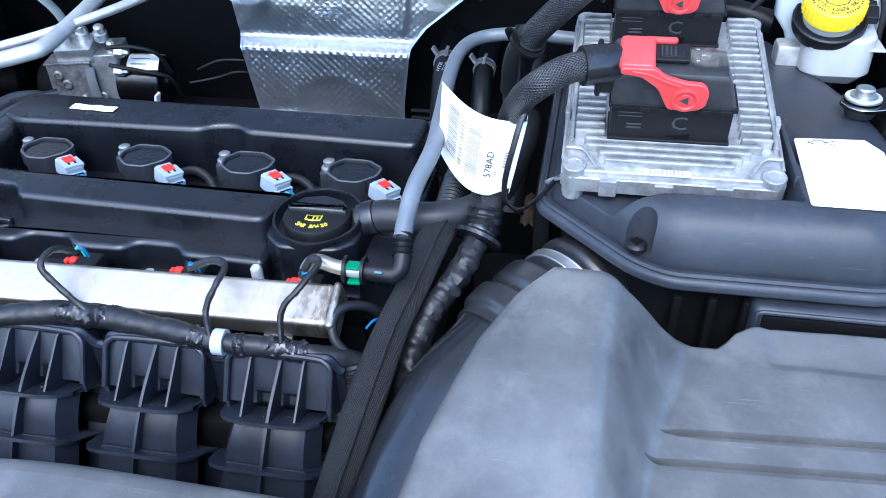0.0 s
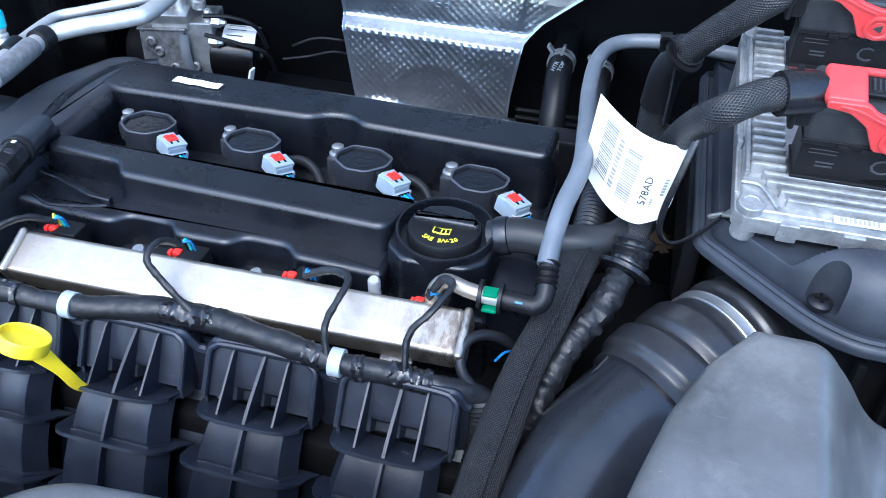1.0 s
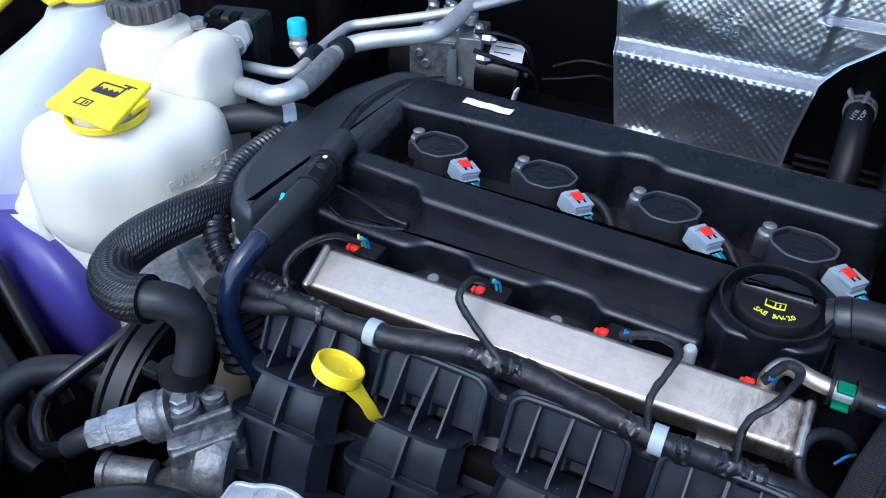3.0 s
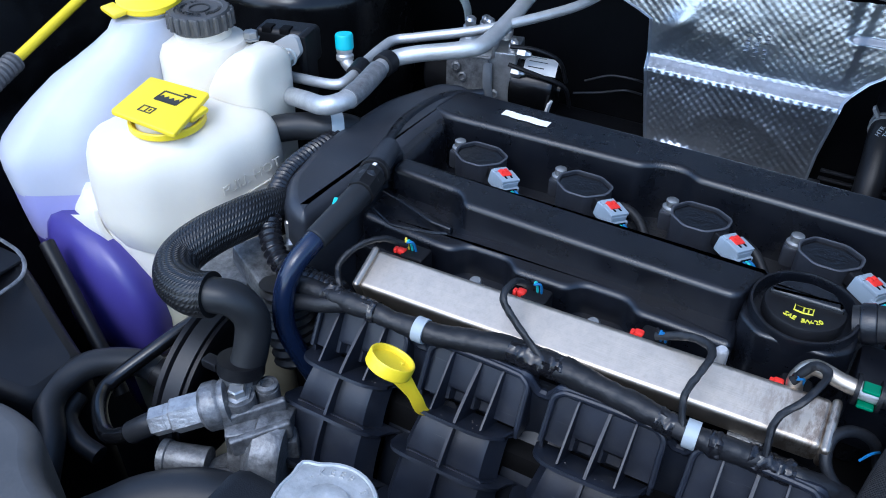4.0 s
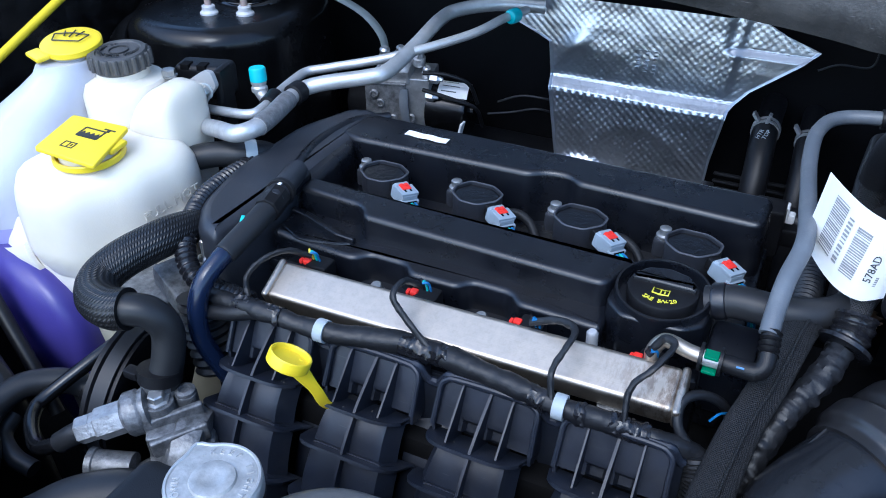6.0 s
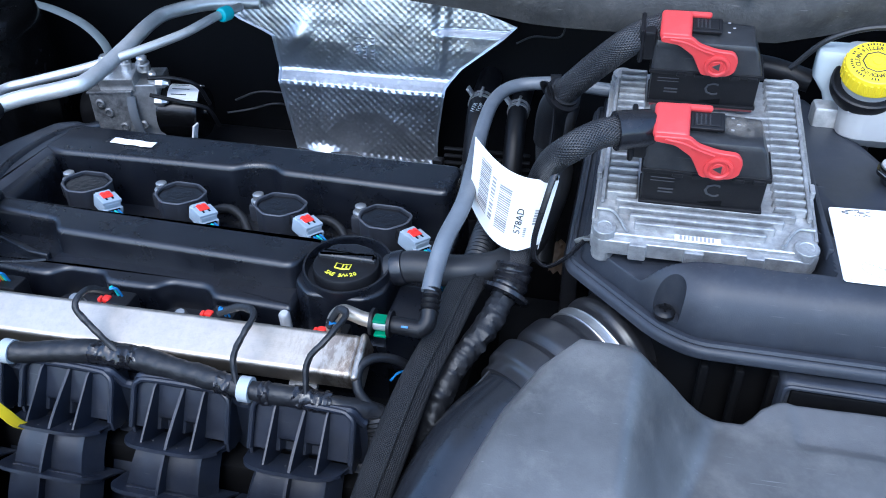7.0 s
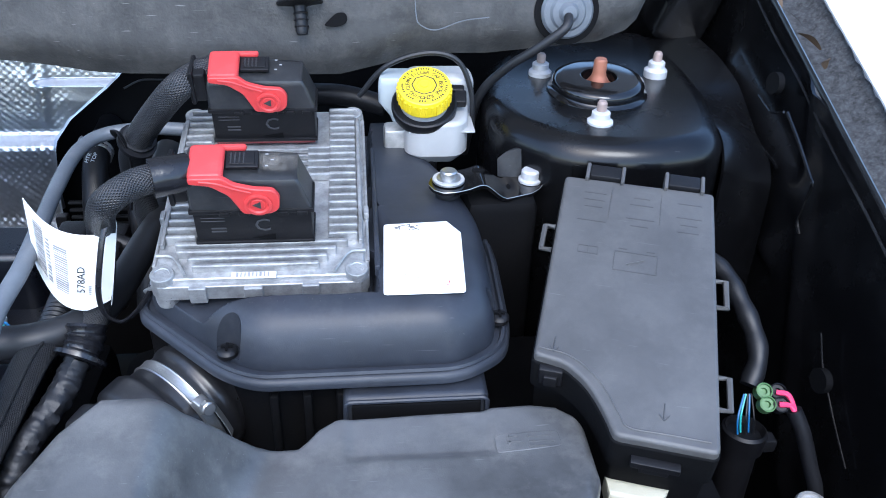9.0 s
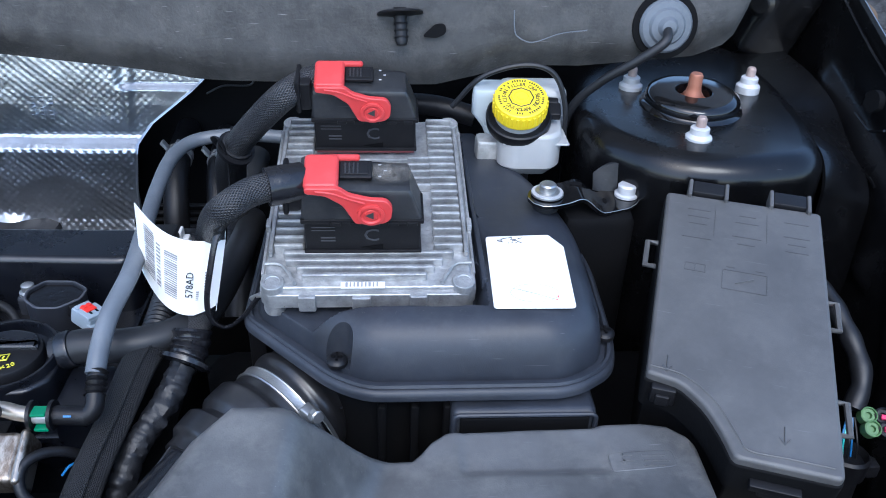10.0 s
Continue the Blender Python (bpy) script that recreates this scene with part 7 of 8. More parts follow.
# ---------------------------------------------------------------- rear of the bay
def heat_shield():
    t = thing("heat_shield", (-0.17, 1.11, 0.93), "dimpled bright aluminium heat shield on the firewall", "heat shield")
    left = ((0.925, -0.258), (0.936, -0.264), (0.950, -0.268), (1.056, -0.284), (1.104, -0.288), (1.112, -0.302), (1.124, -0.329), (1.138, -0.349), (1.165, -0.345))
    right = ((0.925, -0.086), (0.940, -0.076), (0.985, -0.073), (1.050, -0.063), (1.075, -0.045), (1.105, -0.012), (1.128, 0.014), (1.135, 0.020), (1.140, 0.008), (1.150, -0.018), (1.165, -0.045))
    nu, nv = 330, 300
    zs = [0.925 + 0.240 * j / nv for j in range(nv + 1)]
    pts, faces = [], []
    pitch = 0.0050
    for j, z in enumerate(zs):
        a, b = lerp(z, left), lerp(z, right)
        for i in range(nu + 1):
            x = a + (b - a) * i / nu
            y = lerp(z, ((0.925, 1.104), (0.95, 1.110), (1.034, 1.1074), (1.040, 1.1068), (1.0445, 1.1078), (1.050, 1.1126), (1.0545, 1.1176), (1.058, 1.1196), (1.062, 1.1200), (1.10, 1.1185), (1.130, 1.1195), (1.140, 1.1205), (1.165, 1.123)))
            # fold along the middle, smooth arch and thumb dents near the foot, two flutes above
            ridge = math.exp(-((z - 1.0500) / 0.0050) ** 4)
            y += 0.008 * smooth(z, 1.119, 1.128) * smooth(x, -0.085, -0.065)
            r = math.hypot((x + 0.165) / 0.060, (z - 0.955) / 0.055)
            arch = math.exp(-((r - 1.0) / 0.16) ** 2) * (1 if z > 0.94 else 0.3)
            y -= 0.0012 * arch * smooth(z, 0.93, 0.96)
            y += 0.0012 * (1 - smooth(r, 0.6, 1.0))
            dent = math.exp(-(((x + 0.232) / 0.022) ** 2 + ((z - 0.945) / 0.010) ** 2))
            y -= 0.012 * dent
            fl = math.exp(-(((x + 0.255 + (1.10 - z) * 0.4) / 0.014) ** 2 + ((z - 1.105) / 0.022) ** 2))
            y -= 0.007 * fl
            disc = math.exp(-(((x + 0.030) / 0.013) ** 4 + ((z - 1.105) / 0.012) ** 4))
            fold2 = math.exp(-((x - (-0.075 + (z - 1.055) * 0.1)) / 0.006) ** 2) * smooth(z, 1.06, 1.075)
            y -= 0.003 * fold2
            lip = math.exp(-((z - 1.1235) / 0.006) ** 4) * smooth(x, -0.085, -0.065)
            calm = 1 - min(1, 0.9 * dent + fl + disc + 0.65 * ridge + 0.9 * lip)
            edge = min(i, nu - i) / nu * (b - a)
            calm *= smooth(edge, 0.003, 0.007) * smooth(z, 0.928, 0.934)
            c = math.cos(x * math.pi / pitch) * math.cos(z * math.pi / pitch)
            # the emboss runs into slanting ribs in places, as the foil was drawn
            drawn = smooth(noise.noise((x * 11, z * 11, 4)), -0.05, 0.25)
            slant = math.cos((x + z) * math.pi / pitch)
            bump = c * (1 - 0.35 * drawn) + 0.3 * drawn * slant
            y -= (0.00035 - 0.00017 * smooth(z, 1.05, 1.06)) * calm * bump * (1 + 0.7 * noise.noise((x * 90, z * 90, 8)))
            y += 0.0018 * noise.noise((x * 14, z * 14, 5)) + 0.0008 * noise.noise((x * 45, z * 45, 2))
            if edge < 0.003:
                y -= 0.0022 * math.cos(edge / 0.003 * math.pi / 2)
            pts.append((x, y, z if z < 1.056 else 1.056 + 0.90 * (z - 1.056)))
    n = nu + 1
    faces = [(j * n + i, j * n + i + 1, (j + 1) * n + i + 1, (j + 1) * n + i) for j in range(nv) for i in range(nu)]
    me = bpy.data.meshes.new("sheet")
    inv = PLACE[t.name].inverted()
    me.from_pydata([inv @ Vector(p) for p in pts], [], faces)
    me.shade_smooth()
    me.materials.append(SHIELD)
    sh = new("sheet", me)
    sh.parent = t
    part("backing", box(B(), (-0.17, 1.130, 1.03), (0.18, 0.006, 0.16), 0.002), SHIELD, t)
    mk = B()
    for k in range(3):
        for r in range(9):
            if (k + r) % 5:
                box(mk, (-0.176 + 0.010 * k, 1.1135 + 0.0009 * r, 1.080 + 0.0040 * r), (0.004, 0.001, 0.0022), 0, pose(0, 0, 0, 15))
    part("stamped_text", mk, SHIELD, sh, "stamped unreadable text")
    part("fixing_stud", lathe(B(), (-0.298, 1.110, 1.138), (0, -0.5, 1), [(0.006, 0), (0.006, 0.003), (0.003, 0.004), (0.003, 0.014), (0, 0.014)], 12), ZINC, t)
    part("foot_clip", box(box(B(), (-0.068, 1.085, 0.952), (0.014, 0.012, 0.030), 0.002), (-0.058, 1.082, 0.945), (0.010, 0.012, 0.012), 0.002), BLACK, t, "black clip at the foot")


heat_shield()


def brake_pump():
    t = thing("abs_pump", (-0.43, 1.06, 0.95), "aluminium brake control block with a black motor", "brake pump")
    m = Matrix.Translation((-0.452, 1.065, 1.022)) @ pose(0, 0, 0, 0, 0, 14)
    blk = box(B(), (-0.004, 0, -0.004), (0.062, 0.06, 0.070), 0.002)
    box(blk, (-0.020, -0.016, 0.036), (0.044, 0.036, 0.020), 0.002, pose(0, 0, 0, 14, 0, 0))
    part("block", merge(B(), blk, m), ALLOY, t, "machined aluminium block")
    part("side_bracket", merge(B(), box(box(B(), (-0.030, -0.034, -0.006), (0.052, 0.003, 0.058), 0.001), (-0.030, -0.020, 0.0245), (0.056, 0.034, 0.003), 0.001), m), PUMP, t, "grey steel mounting bracket")
    for x, y, z, r, h in ((-0.032, -0.020, 0.044, 0.0085, 0.026), (-0.010, -0.014, 0.046, 0.0075, 0.022), (0.010, -0.010, 0.044, 0.0085, 0.020), (-0.020, 0.012, 0.042, 0.0075, 0.018), (0.022, -0.018, 0.030, 0.007, 0.016)):
        port = lathe(B(), (x, y, z), (0.1, -0.25, 1), [(r, 0), (r, h * 0.5), (r * 0.75, h * 0.55), (r * 0.75, h * 0.9), (r * 0.45, h), (0, h)], 14)
        part("port", merge(B(), port, m), ALLOY, t, "round hydraulic port")
    for x, z in ((-0.044, 0.010), (-0.036, -0.002), (-0.020, -0.022), (0.004, -0.020)):
        part("port_plug", merge(B(), lathe(B(), (x, -0.0355, z), (0, -1, 0.1), [(0.006, 0), (0.006, 0.002), (0.0038, 0.003), (0.0034, 0.001), (0, 0.001)], 14), m), PUMP, t, "small steel plug")
    for x, z in ((0.030, 0.034), (0.024, 0.010)):
        part("union", merge(B(), lathe(B(), (x, -0.030, z), (1, -0.2, 0), [(0.0062, 0), (0.0062, 0.010), (0.004, 0.012), (0.0026, 0.016)], 6), m), ALLOY, t, "bright pipe union")
    mo = part("motor", merge(B(), lathe(B(), (0.026, -0.002, -0.016), (1, -0.15, 0), [(0.033, 0), (0.034, 0.004), (0.034, 0.046), (0.031, 0.052), (0.012, 0.054), (0.012, 0.058), (0, 0.058)], 40), m), PAINT, t, "glossy black motor")

    def wrap(u, v, lift=0.0003):
        a = radians(48 + 82 * u)
        x = 0.036 + 0.040 * v
        return m @ Vector((x, -0.002 - 0.15 * (x - 0.026) + (-0.0343 - lift) * math.cos(a), -0.016 + (0.0343 + lift) * math.sin(a)))

    lab = part("label", thicken(grid(B(), lambda u, v: wrap(u, v), 14, 3), 0.0002), PAPER, mo, "white printed label")
    for k in range(4):
        part("print_line", grid(B(), lambda u, v, k=k: wrap(0.15 + 0.2 * k + 0.03 * u, 0.12 + (0.5 + 0.08 * (k % 2)) * v, 0.0008), 2, 2), INK, lab)
    part("side_label", box(B(), (-0.370, 1.030, 0.992), (0.003, 0.012, 0.038), 0.001, pose(0, 0, 0, 0, 14, 0)), PAPER, mo, "narrow white label")
    part("strap", merge(B(), tube(B(), [(-0.005, -0.034, 0.018), (-0.004, -0.040, -0.005), (0.0, -0.038, -0.035), (0.002, -0.03, -0.06)], 0.0055, 10, 8, flat=0.3), m), GREYHOSE, t, "grey strap")
    for k, line in enumerate(([(0.02, -0.03, 0.040), (0.05, -0.035, 0.042), (0.078, -0.03, 0.030), (0.088, -0.02, 0.0)], [(0.02, -0.035, 0.020), (0.06, -0.04, 0.012), (0.088, -0.035, 0.0), (0.095, -0.02, -0.03)])):
        part("brake_line", merge(B(), tube(B(), line, 0.0026, 8, 8), m), BLACK, t, "thin black brake line")
    solo("brake_pipe", tube(B(), [(-0.36, 1.13, 1.0), (-0.33, 1.135, 1.012), (-0.30, 1.14, 1.012), (-0.28, 1.15, 1.005)], 0.0016, 6, 8), RUBBER, "thin brake pipe on the firewall", "pipe")
    solo("brake_pipe", tube(B(), [(-0.37, 1.12, 0.985), (-0.34, 1.135, 0.987), (-0.31, 1.14, 0.995), (-0.29, 1.15, 0.99)], 0.0016, 6, 8), RUBBER, "thin brake pipe on the firewall", "pipe")
    solo("firewall_duct", box(B(), (-0.30, 1.12, 0.90), (0.26, 0.10, 0.10), 0.02), BLACK, "black plastic trunking low on the firewall", "duct")
    solo("motor_cover", cyl(B(), (-0.56, 1.10, 0.98), (-0.48, 1.10, 0.99), 0.035, seg=24, bev=0.006), BLACK, "round black housing beside the pump", "housing")


brake_pump()


def cooling_lines():
    a = [(-0.530, 0.768, 1.104), (-0.512, 0.762, 1.108), (-0.472, 0.759, 1.113), (-0.466, 0.775, 1.115), (-0.474, 0.81, 1.115), (-0.480, 0.850, 1.115), (-0.478, 0.872, 1.116), (-0.455, 0.884, 1.120), (-0.392, 0.911, 1.133), (-0.334, 0.977, 1.144), (-0.316, 1.035, 1.148), (-0.306, 1.08, 1.146)]
    t = thing("air_conditioning_line", a[0], "thin bare aluminium air conditioning line", "refrigerant line", "aluminium lines")
    part("pipe", tube(B(), a, 0.0050, 14, 10), TUBE_AL, t)
    part("bracket", cyl(B(), (-0.4665, 0.782, 1.115), (-0.4725, 0.804, 1.115), 0.0085, seg=14), BLACK, t, "black pipe clip")
    part("blue_band", cyl(B(), (-0.312, 1.040, 1.148), (-0.308, 1.056, 1.1475), 0.0085, seg=18, bev=0.003), CYAN, t, "turquoise end cap")
    po = part("service_port", tube(B(), [(-0.4655, 0.79, 1.113), (-0.482, 0.803, 1.108), (-0.4945, 0.808, 1.113), (-0.4965, 0.810, 1.122)], 0.006, 14, 6), TUBE_AL, t, "aluminium service port")
    part("port_collar", lathe(B(), (-0.4965, 0.810, 1.112), (-0.05, 0.05, 1), [(0.0062, 0), (0.0085, 0.002), (0.0085, 0.006), (0.0068, 0.008), (0.0080, 0.010), (0.0080, 0.013)], 18), TUBE_AL, po)
    part("cap", lathe(B(), (-0.497, 0.811, 1.124), (-0.05, 0.05, 1), [(0.0078, 0), (0.0088, 0.001), (0.0088, 0.013), (0.0078, 0.0148), (0, 0.0152)], 24), CYAN, po, "turquoise dust cap")
    b = [(-0.515, 0.740, 1.100), (-0.480, 0.722, 1.111), (-0.447, 0.709, 1.119), (-0.434, 0.725, 1.122), (-0.437, 0.750, 1.122), (-0.446, 0.790, 1.121), (-0.448, 0.818, 1.121), (-0.430, 0.834, 1.125), (-0.392, 0.856, 1.130), (-0.379, 0.876, 1.132), (-0.382, 0.944, 1.137), (-0.389, 1.017, 1.142), (-0.381, 1.049, 1.145), (-0.345, 1.082, 1.147), (-0.29, 1.10, 1.146)]
    t2 = thing("air_conditioning_line", b[0], "thick bare aluminium air conditioning line", "refrigerant line", "aluminium lines")
    part("pipe", tube(B(), b[4:], 0.0080, 18, 10), TUBE_AL, t2)
    part("pipe_end", tube(B(), b[:5], 0.0084, 18, 10), WORNPIPE, t2, "dull aluminium pipe end")
    part("pipe_sleeve", tube(B(), b[3:6], 0.0094, 18, 10), WORNHOSE, t2, "worn grey sleeve on the pipe")
    part("clamp", cyl(B(), (-0.4478, 0.800, 1.121), (-0.4485, 0.815, 1.121), 0.0112, seg=18, bev=0.001), BLACK, t2, "black rubber clamp")
    solo("coolant_hose", tube(B(), [(-0.52, 0.70, 1.078), (-0.486, 0.718, 1.085), (-0.462, 0.727, 1.086), (-0.448, 0.742, 1.083), (-0.435, 0.77, 1.06)], 0.0125, 16, 8), RUBBER, "short black coolant hose under the pipes", "hose")
    solo("hose_spring_clip", lathe(B(), (-0.459, 0.729, 1.086), (0.6, 0.6, -0.1), [(0.0125, 0), (0.0138, 0), (0.0138, 0.011), (0.0125, 0.011)], 24), CLIPGREY, "pale flat clip on the coolant hose", "hose clip")
    solo("ground_strap", tube(B(), [(-0.610, 1.09, 1.131), (-0.572, 1.09, 1.123), (-0.535, 1.09, 1.107), (-0.512, 1.09, 1.083), (-0.506, 1.09, 1.056)], 0.0085, 10, 8, flat=0.3), PALESTRAP, "flat pale strap behind the pipes", "strap")


cooling_lines()


def heater_hoses():
    for x, z, r in ((-0.018, 1.035, 0.0145), (0.028, 1.030, 0.0120)):
        t = thing("heater_hose", (x, 1.06, 0.92), "black heater hose with a spring clip", "hose", "heater hoses")
        part("hose", tube(B(), [(x, 1.17, z + 0.01), (x, 1.10, z), (x + 0.002, 1.065, z - 0.025), (x + 0.004, 1.04, z - 0.07), (x + 0.01, 1.02, z - 0.16)], r, 18, 8), BLACK, t)
        if x < 0:
            part("print", lettering(lettering(B(), "HTR", 0.0062, flat_frame((x - 0.004, 1.080, z + 0.008), (0.3, 0.66, 0.62), (-1, 0.3, 0.2)), 0.0002), "TOP", 0.0062, flat_frame((x + 0.003, 1.080, z + 0.0085), (0.3, 0.66, 0.62), (-1, 0.3, 0.2)), 0.0002), CLIPGREY, t, "white printed words")
        cl = part("spring_clip", lathe(B(), (x, 1.112, z + 0.002), (0, -1, -0.15), [(r, 0), (r + 0.0016, 0), (r + 0.0016, 0.004), (r + 0.0002, 0.0042), (r + 0.0002, 0.0068), (r + 0.0016, 0.007), (r + 0.0016, 0.011), (r, 0.011)], 22), TUBE_AL, t, "bright spring clip")
        for s in (-1, 1):
            part("clip_ear", box(B(), (x - 0.006 + 0.007 * s, 1.102, z + r + 0.004), (0.0035, 0.010, 0.011), 0.0006, pose(0, 0, 0, 0, 25 * s - 10, 0)), TUBE_AL, cl)
    t = thing("cowl_vent", (-0.02, 1.11, 0.95), "black slotted panel behind the engine", "vent panel")
    for k in range(5):
        part("slat", box(B(), (-0.01, 1.105, 0.932 + 0.010 * k), (0.11, 0.006, 0.003), 0.001), RUBBER, t)
    solo("engine_bracket", box(box(B(), (0.012, 0.905, 1.03), (0.03, 0.03, 0.05), 0.004), (0.03, 0.93, 1.02), (0.04, 0.05, 0.02), 0.004), BLACK, "black engine lifting bracket", "bracket")
    solo("small_connector", box(box(B(), (0.020, 0.912, 1.045), (0.018, 0.014, 0.016), 0.002), (0.030, 0.912, 1.040), (0.010, 0.010, 0.010), 0.002), WHITE, "small off-white wiring connector", "electrical plug")
    solo("rear_loom", tube(B(), [(-0.06, 0.93, 1.0), (-0.02, 0.93, 1.02), (0.02, 0.93, 1.03), (0.06, 0.92, 1.02), (0.09, 0.90, 1.0)], 0.008, 12, 8), TAPE, "black loom behind the valve cover", "wiring loom")
    solo("left_rear_hose", tube(B(), [(0.095, 0.98, 1.10), (0.09, 0.93, 1.08), (0.09, 0.88, 1.05), (0.09, 0.84, 1.0)], 0.014, 16, 8), RUBBER, "black hose beside the air box", "hose")
    solo("dry_leaf", grid(B(), lambda u, v: (0.098 + 0.030 * u * (0.55 + 0.45 * math.sin(math.pi * (0.15 + 0.7 * v))) * (1 + 0.16 * math.sin(23 * v)), 0.865 + 0.045 * v + 0.003 * math.sin(19 * u), 0.972 + 0.010 * math.sin(5 * u) * v), 16, 16), LEAF, "dry brown leaf caught between the hoses", "leaf")
    solo("thin_lead", tube(B(), [(0.02, 1.12, 1.11), (0.04, 1.125, 1.118), (0.07, 1.13, 1.118), (0.075, 1.13, 1.14), (0.07, 1.135, 1.17)], 0.0012, 6, 8), RUBBER, "thin black lead along the firewall", "cable")


heater_hoses()

# ---------------------------------------------------------------- fluid bottles
def coolant_bottle():
    t = thing("coolant_bottle", (-0.56, 0.64, 0.85), "translucent white coolant bottle with a yellow flap cap", "coolant bottle")
    out = fillet([(-0.624, 0.596), (-0.592, 0.570), (-0.545, 0.576), (-0.498, 0.622), (-0.482, 0.678), (-0.494, 0.707), (-0.545, 0.718), (-0.618, 0.690)], [0.012, 0.012, 0.018, 0.016, 0.016, 0.016, 0.02, 0.02], 6)
    part("shoulder", soft_body(B(), out, [(1.000, 0.90, 0.002, 0.004), (1.012, 0.95, 0.001, 0.002), (1.024, 0.985, 0, 0), (1.034, 1.0, 0, 0), (1.060, 1.004, 0, 0), (1.072, 0.998, 0, 0), (1.082, 0.985, 0, 0), (1.090, 0.962, 0, 0.001), (1.096, 0.925, 0, 0.001), (1.101, 0.87, 0, 0.002), (1.1045, 0.79, 0, 0.003), (1.107, 0.68, 0, 0.004), (1.1085, 0.5, 0, 0.004), (1.109, 0.3, 0, 0.004)]), TANK, t, sharp=60)
    hump = fillet([(-0.576, 0.692), (-0.545, 0.684), (-0.512, 0.690), (-0.505, 0.720), (-0.510, 0.752), (-0.576, 0.757)], 0.020, 6)
    part("hump", soft_body(B(), hump, [(1.03, 0.98, 0, 0), (1.086, 1.0, 0, 0), (1.100, (0.965, 0.99), 0.001, 0), (1.112, (0.90, 0.98), 0.0035, 0), (1.125, (0.78, 0.95), 0.007, 0), (1.135, (0.67, 0.90), 0.0105, 0), (1.142, (0.55, 0.82), 0.0130, 0), (1.147, (0.43, 0.68), 0.0142, 0), (1.1505, (0.29, 0.48), 0.0145, 0), (1.152, (0.12, 0.2), 0.014, 0)]), TANK, t, sharp=70)
    low = fillet([(-0.684, 0.598), (-0.650, 0.586), (-0.560, 0.584), (-0.498, 0.616), (-0.474, 0.668), (-0.52, 0.704), (-0.640, 0.69)], 0.022, 6)
    part("waist", soft_body(B(), low, [(0.955, 0.985, 0.004, 0), (0.985, 1.0, 0.0, 0), (1.000, 0.985, 0.002, 0), (1.012, 0.945, 0.006, 0), (1.022, 0.90, 0.012, 0), (1.034, 0.86, 0.016, 0)]), TANK, t, "milky lower flange of the bottle", sharp=70)
    part("lower_body", soft_body(B(), low, [(0.72, 0.86, 0.02, 0.0), (0.86, 0.94, 0.012, 0), (0.93, 0.975, 0.006, 0), (0.957, 0.984, 0.004, 0)]), OLDTANK, t, "yellowed lower body", sharp=70)
    neck = Vector((-0.552, 0.630, 1.100))
    part("neck", lathe(B(), neck, (0.02, -0.05, 1), [(0.027, 0), (0.026, 0.010), (0.026, 0.020)], 32), TANK, t)
    part("cap_ring", lathe(B(), neck + Vector((0, 0, 0.010)), (0.02, -0.05, 1), [(0.0292, 0.001), (0.0312, 0.000), (0.0320, 0.001), (0.0320, 0.0055), (0.0312, 0.0065), (0.0292, 0.0060), (0.0292, 0.001)], 40), YELLOW, t, "thin yellow cap loop")
    a, b, c, d = Vector((-0.581, 0.598, 1.126)), Vector((-0.594, 0.657, 1.131)), Vector((-0.533, 0.664, 1.127)), Vector((-0.513, 0.600, 1.122))
    o = (a + b + c + d) / 4
    fm = flat_frame(o, (d - a) + (c - b), (b - a) + (c - d))
    inv = fm.inverted()
    out2 = [(inv @ p).to_2d() for p in (a, d, c, b)]
    flap = part("flap_cap", prism(B(), fillet(out2, 0.004, 4), -0.0035, 0.001, 0.0012, fm, lower=0.001), YELLOW, t, "yellow square flap lid")
    part("flap_hinge", merge(B(), box(B(), (0.030, 0.006, -0.004), (0.010, 0.022, 0.005), 0.002), fm), YELLOW, flap)
    ic = B()
    for dx, dy, sx, sy in ((0.002, 0.006, 0.022, 0.0016), (-0.009, -0.001, 0.0016, 0.014), (0.013, -0.001, 0.0016, 0.014), (0.002, -0.008, 0.022, 0.0016), (0.014, 0.010, 0.012, 0.0014), (0.014, 0.008, 0.003, 0.004)):
        merge(ic, box(B(), (dx, 0.010 + dy, 0.0012), (sx, sy, 0.0005)), fm)
    merge(ic, box(B(), (0.002, 0.0045, 0.0012), (0.021, 0.0055, 0.0005)), fm)
    for k in range(4):
        merge(ic, prism(B(), [(-0.008 + 0.0052 * k, 0.007), (-0.003 + 0.0052 * k, 0.007), (-0.0055 + 0.0052 * k, 0.0105)], 0.001, 0.0015, 0.0001), fm)
    for dx, dy, sx, sy in ((0, 0.004, 0.013, 0.001), (0, -0.004, 0.013, 0.001), (-0.006, 0, 0.001, 0.008), (0.006, 0, 0.001, 0.008), (0, 0, 0.001, 0.008), (0.003, 0, 0.001, 0.004)):
        merge(ic, box(B(), (-0.003 + dx, -0.014 + dy, 0.0012), (sx, sy, 0.0005)), fm)
    part("icons", ic, INK, flap, "dark fluid level and book icons")
    # ear lug and moulded words on the side
    ear = lathe(B(), (-0.680, 0.586, 0.997), (0.1, -0.95, 0.3), [(0.0, -0.004), (0.0105, -0.003), (0.0125, 0.0), (0.0115, 0.003), (0.008, 0.004), (0.006, 0.0015), (0.0, 0.001)], 24)
    part("ear", ear, TANK, t, "moulded fixing ear")

    def web(u, v):
        top = Vector((-0.684 + 0.066 * u, 0.588 - 0.004 * u, 1.003 + 0.022 * u ** 2))
        low_edge = Vector((-0.681 + 0.082 * u, 0.585 - 0.002 * u, 0.980 + 0.030 * u - 0.018 * u * u))
        return top.lerp(low_edge, v) + Vector((0, -0.004 * math.sin(math.pi * v), 0))

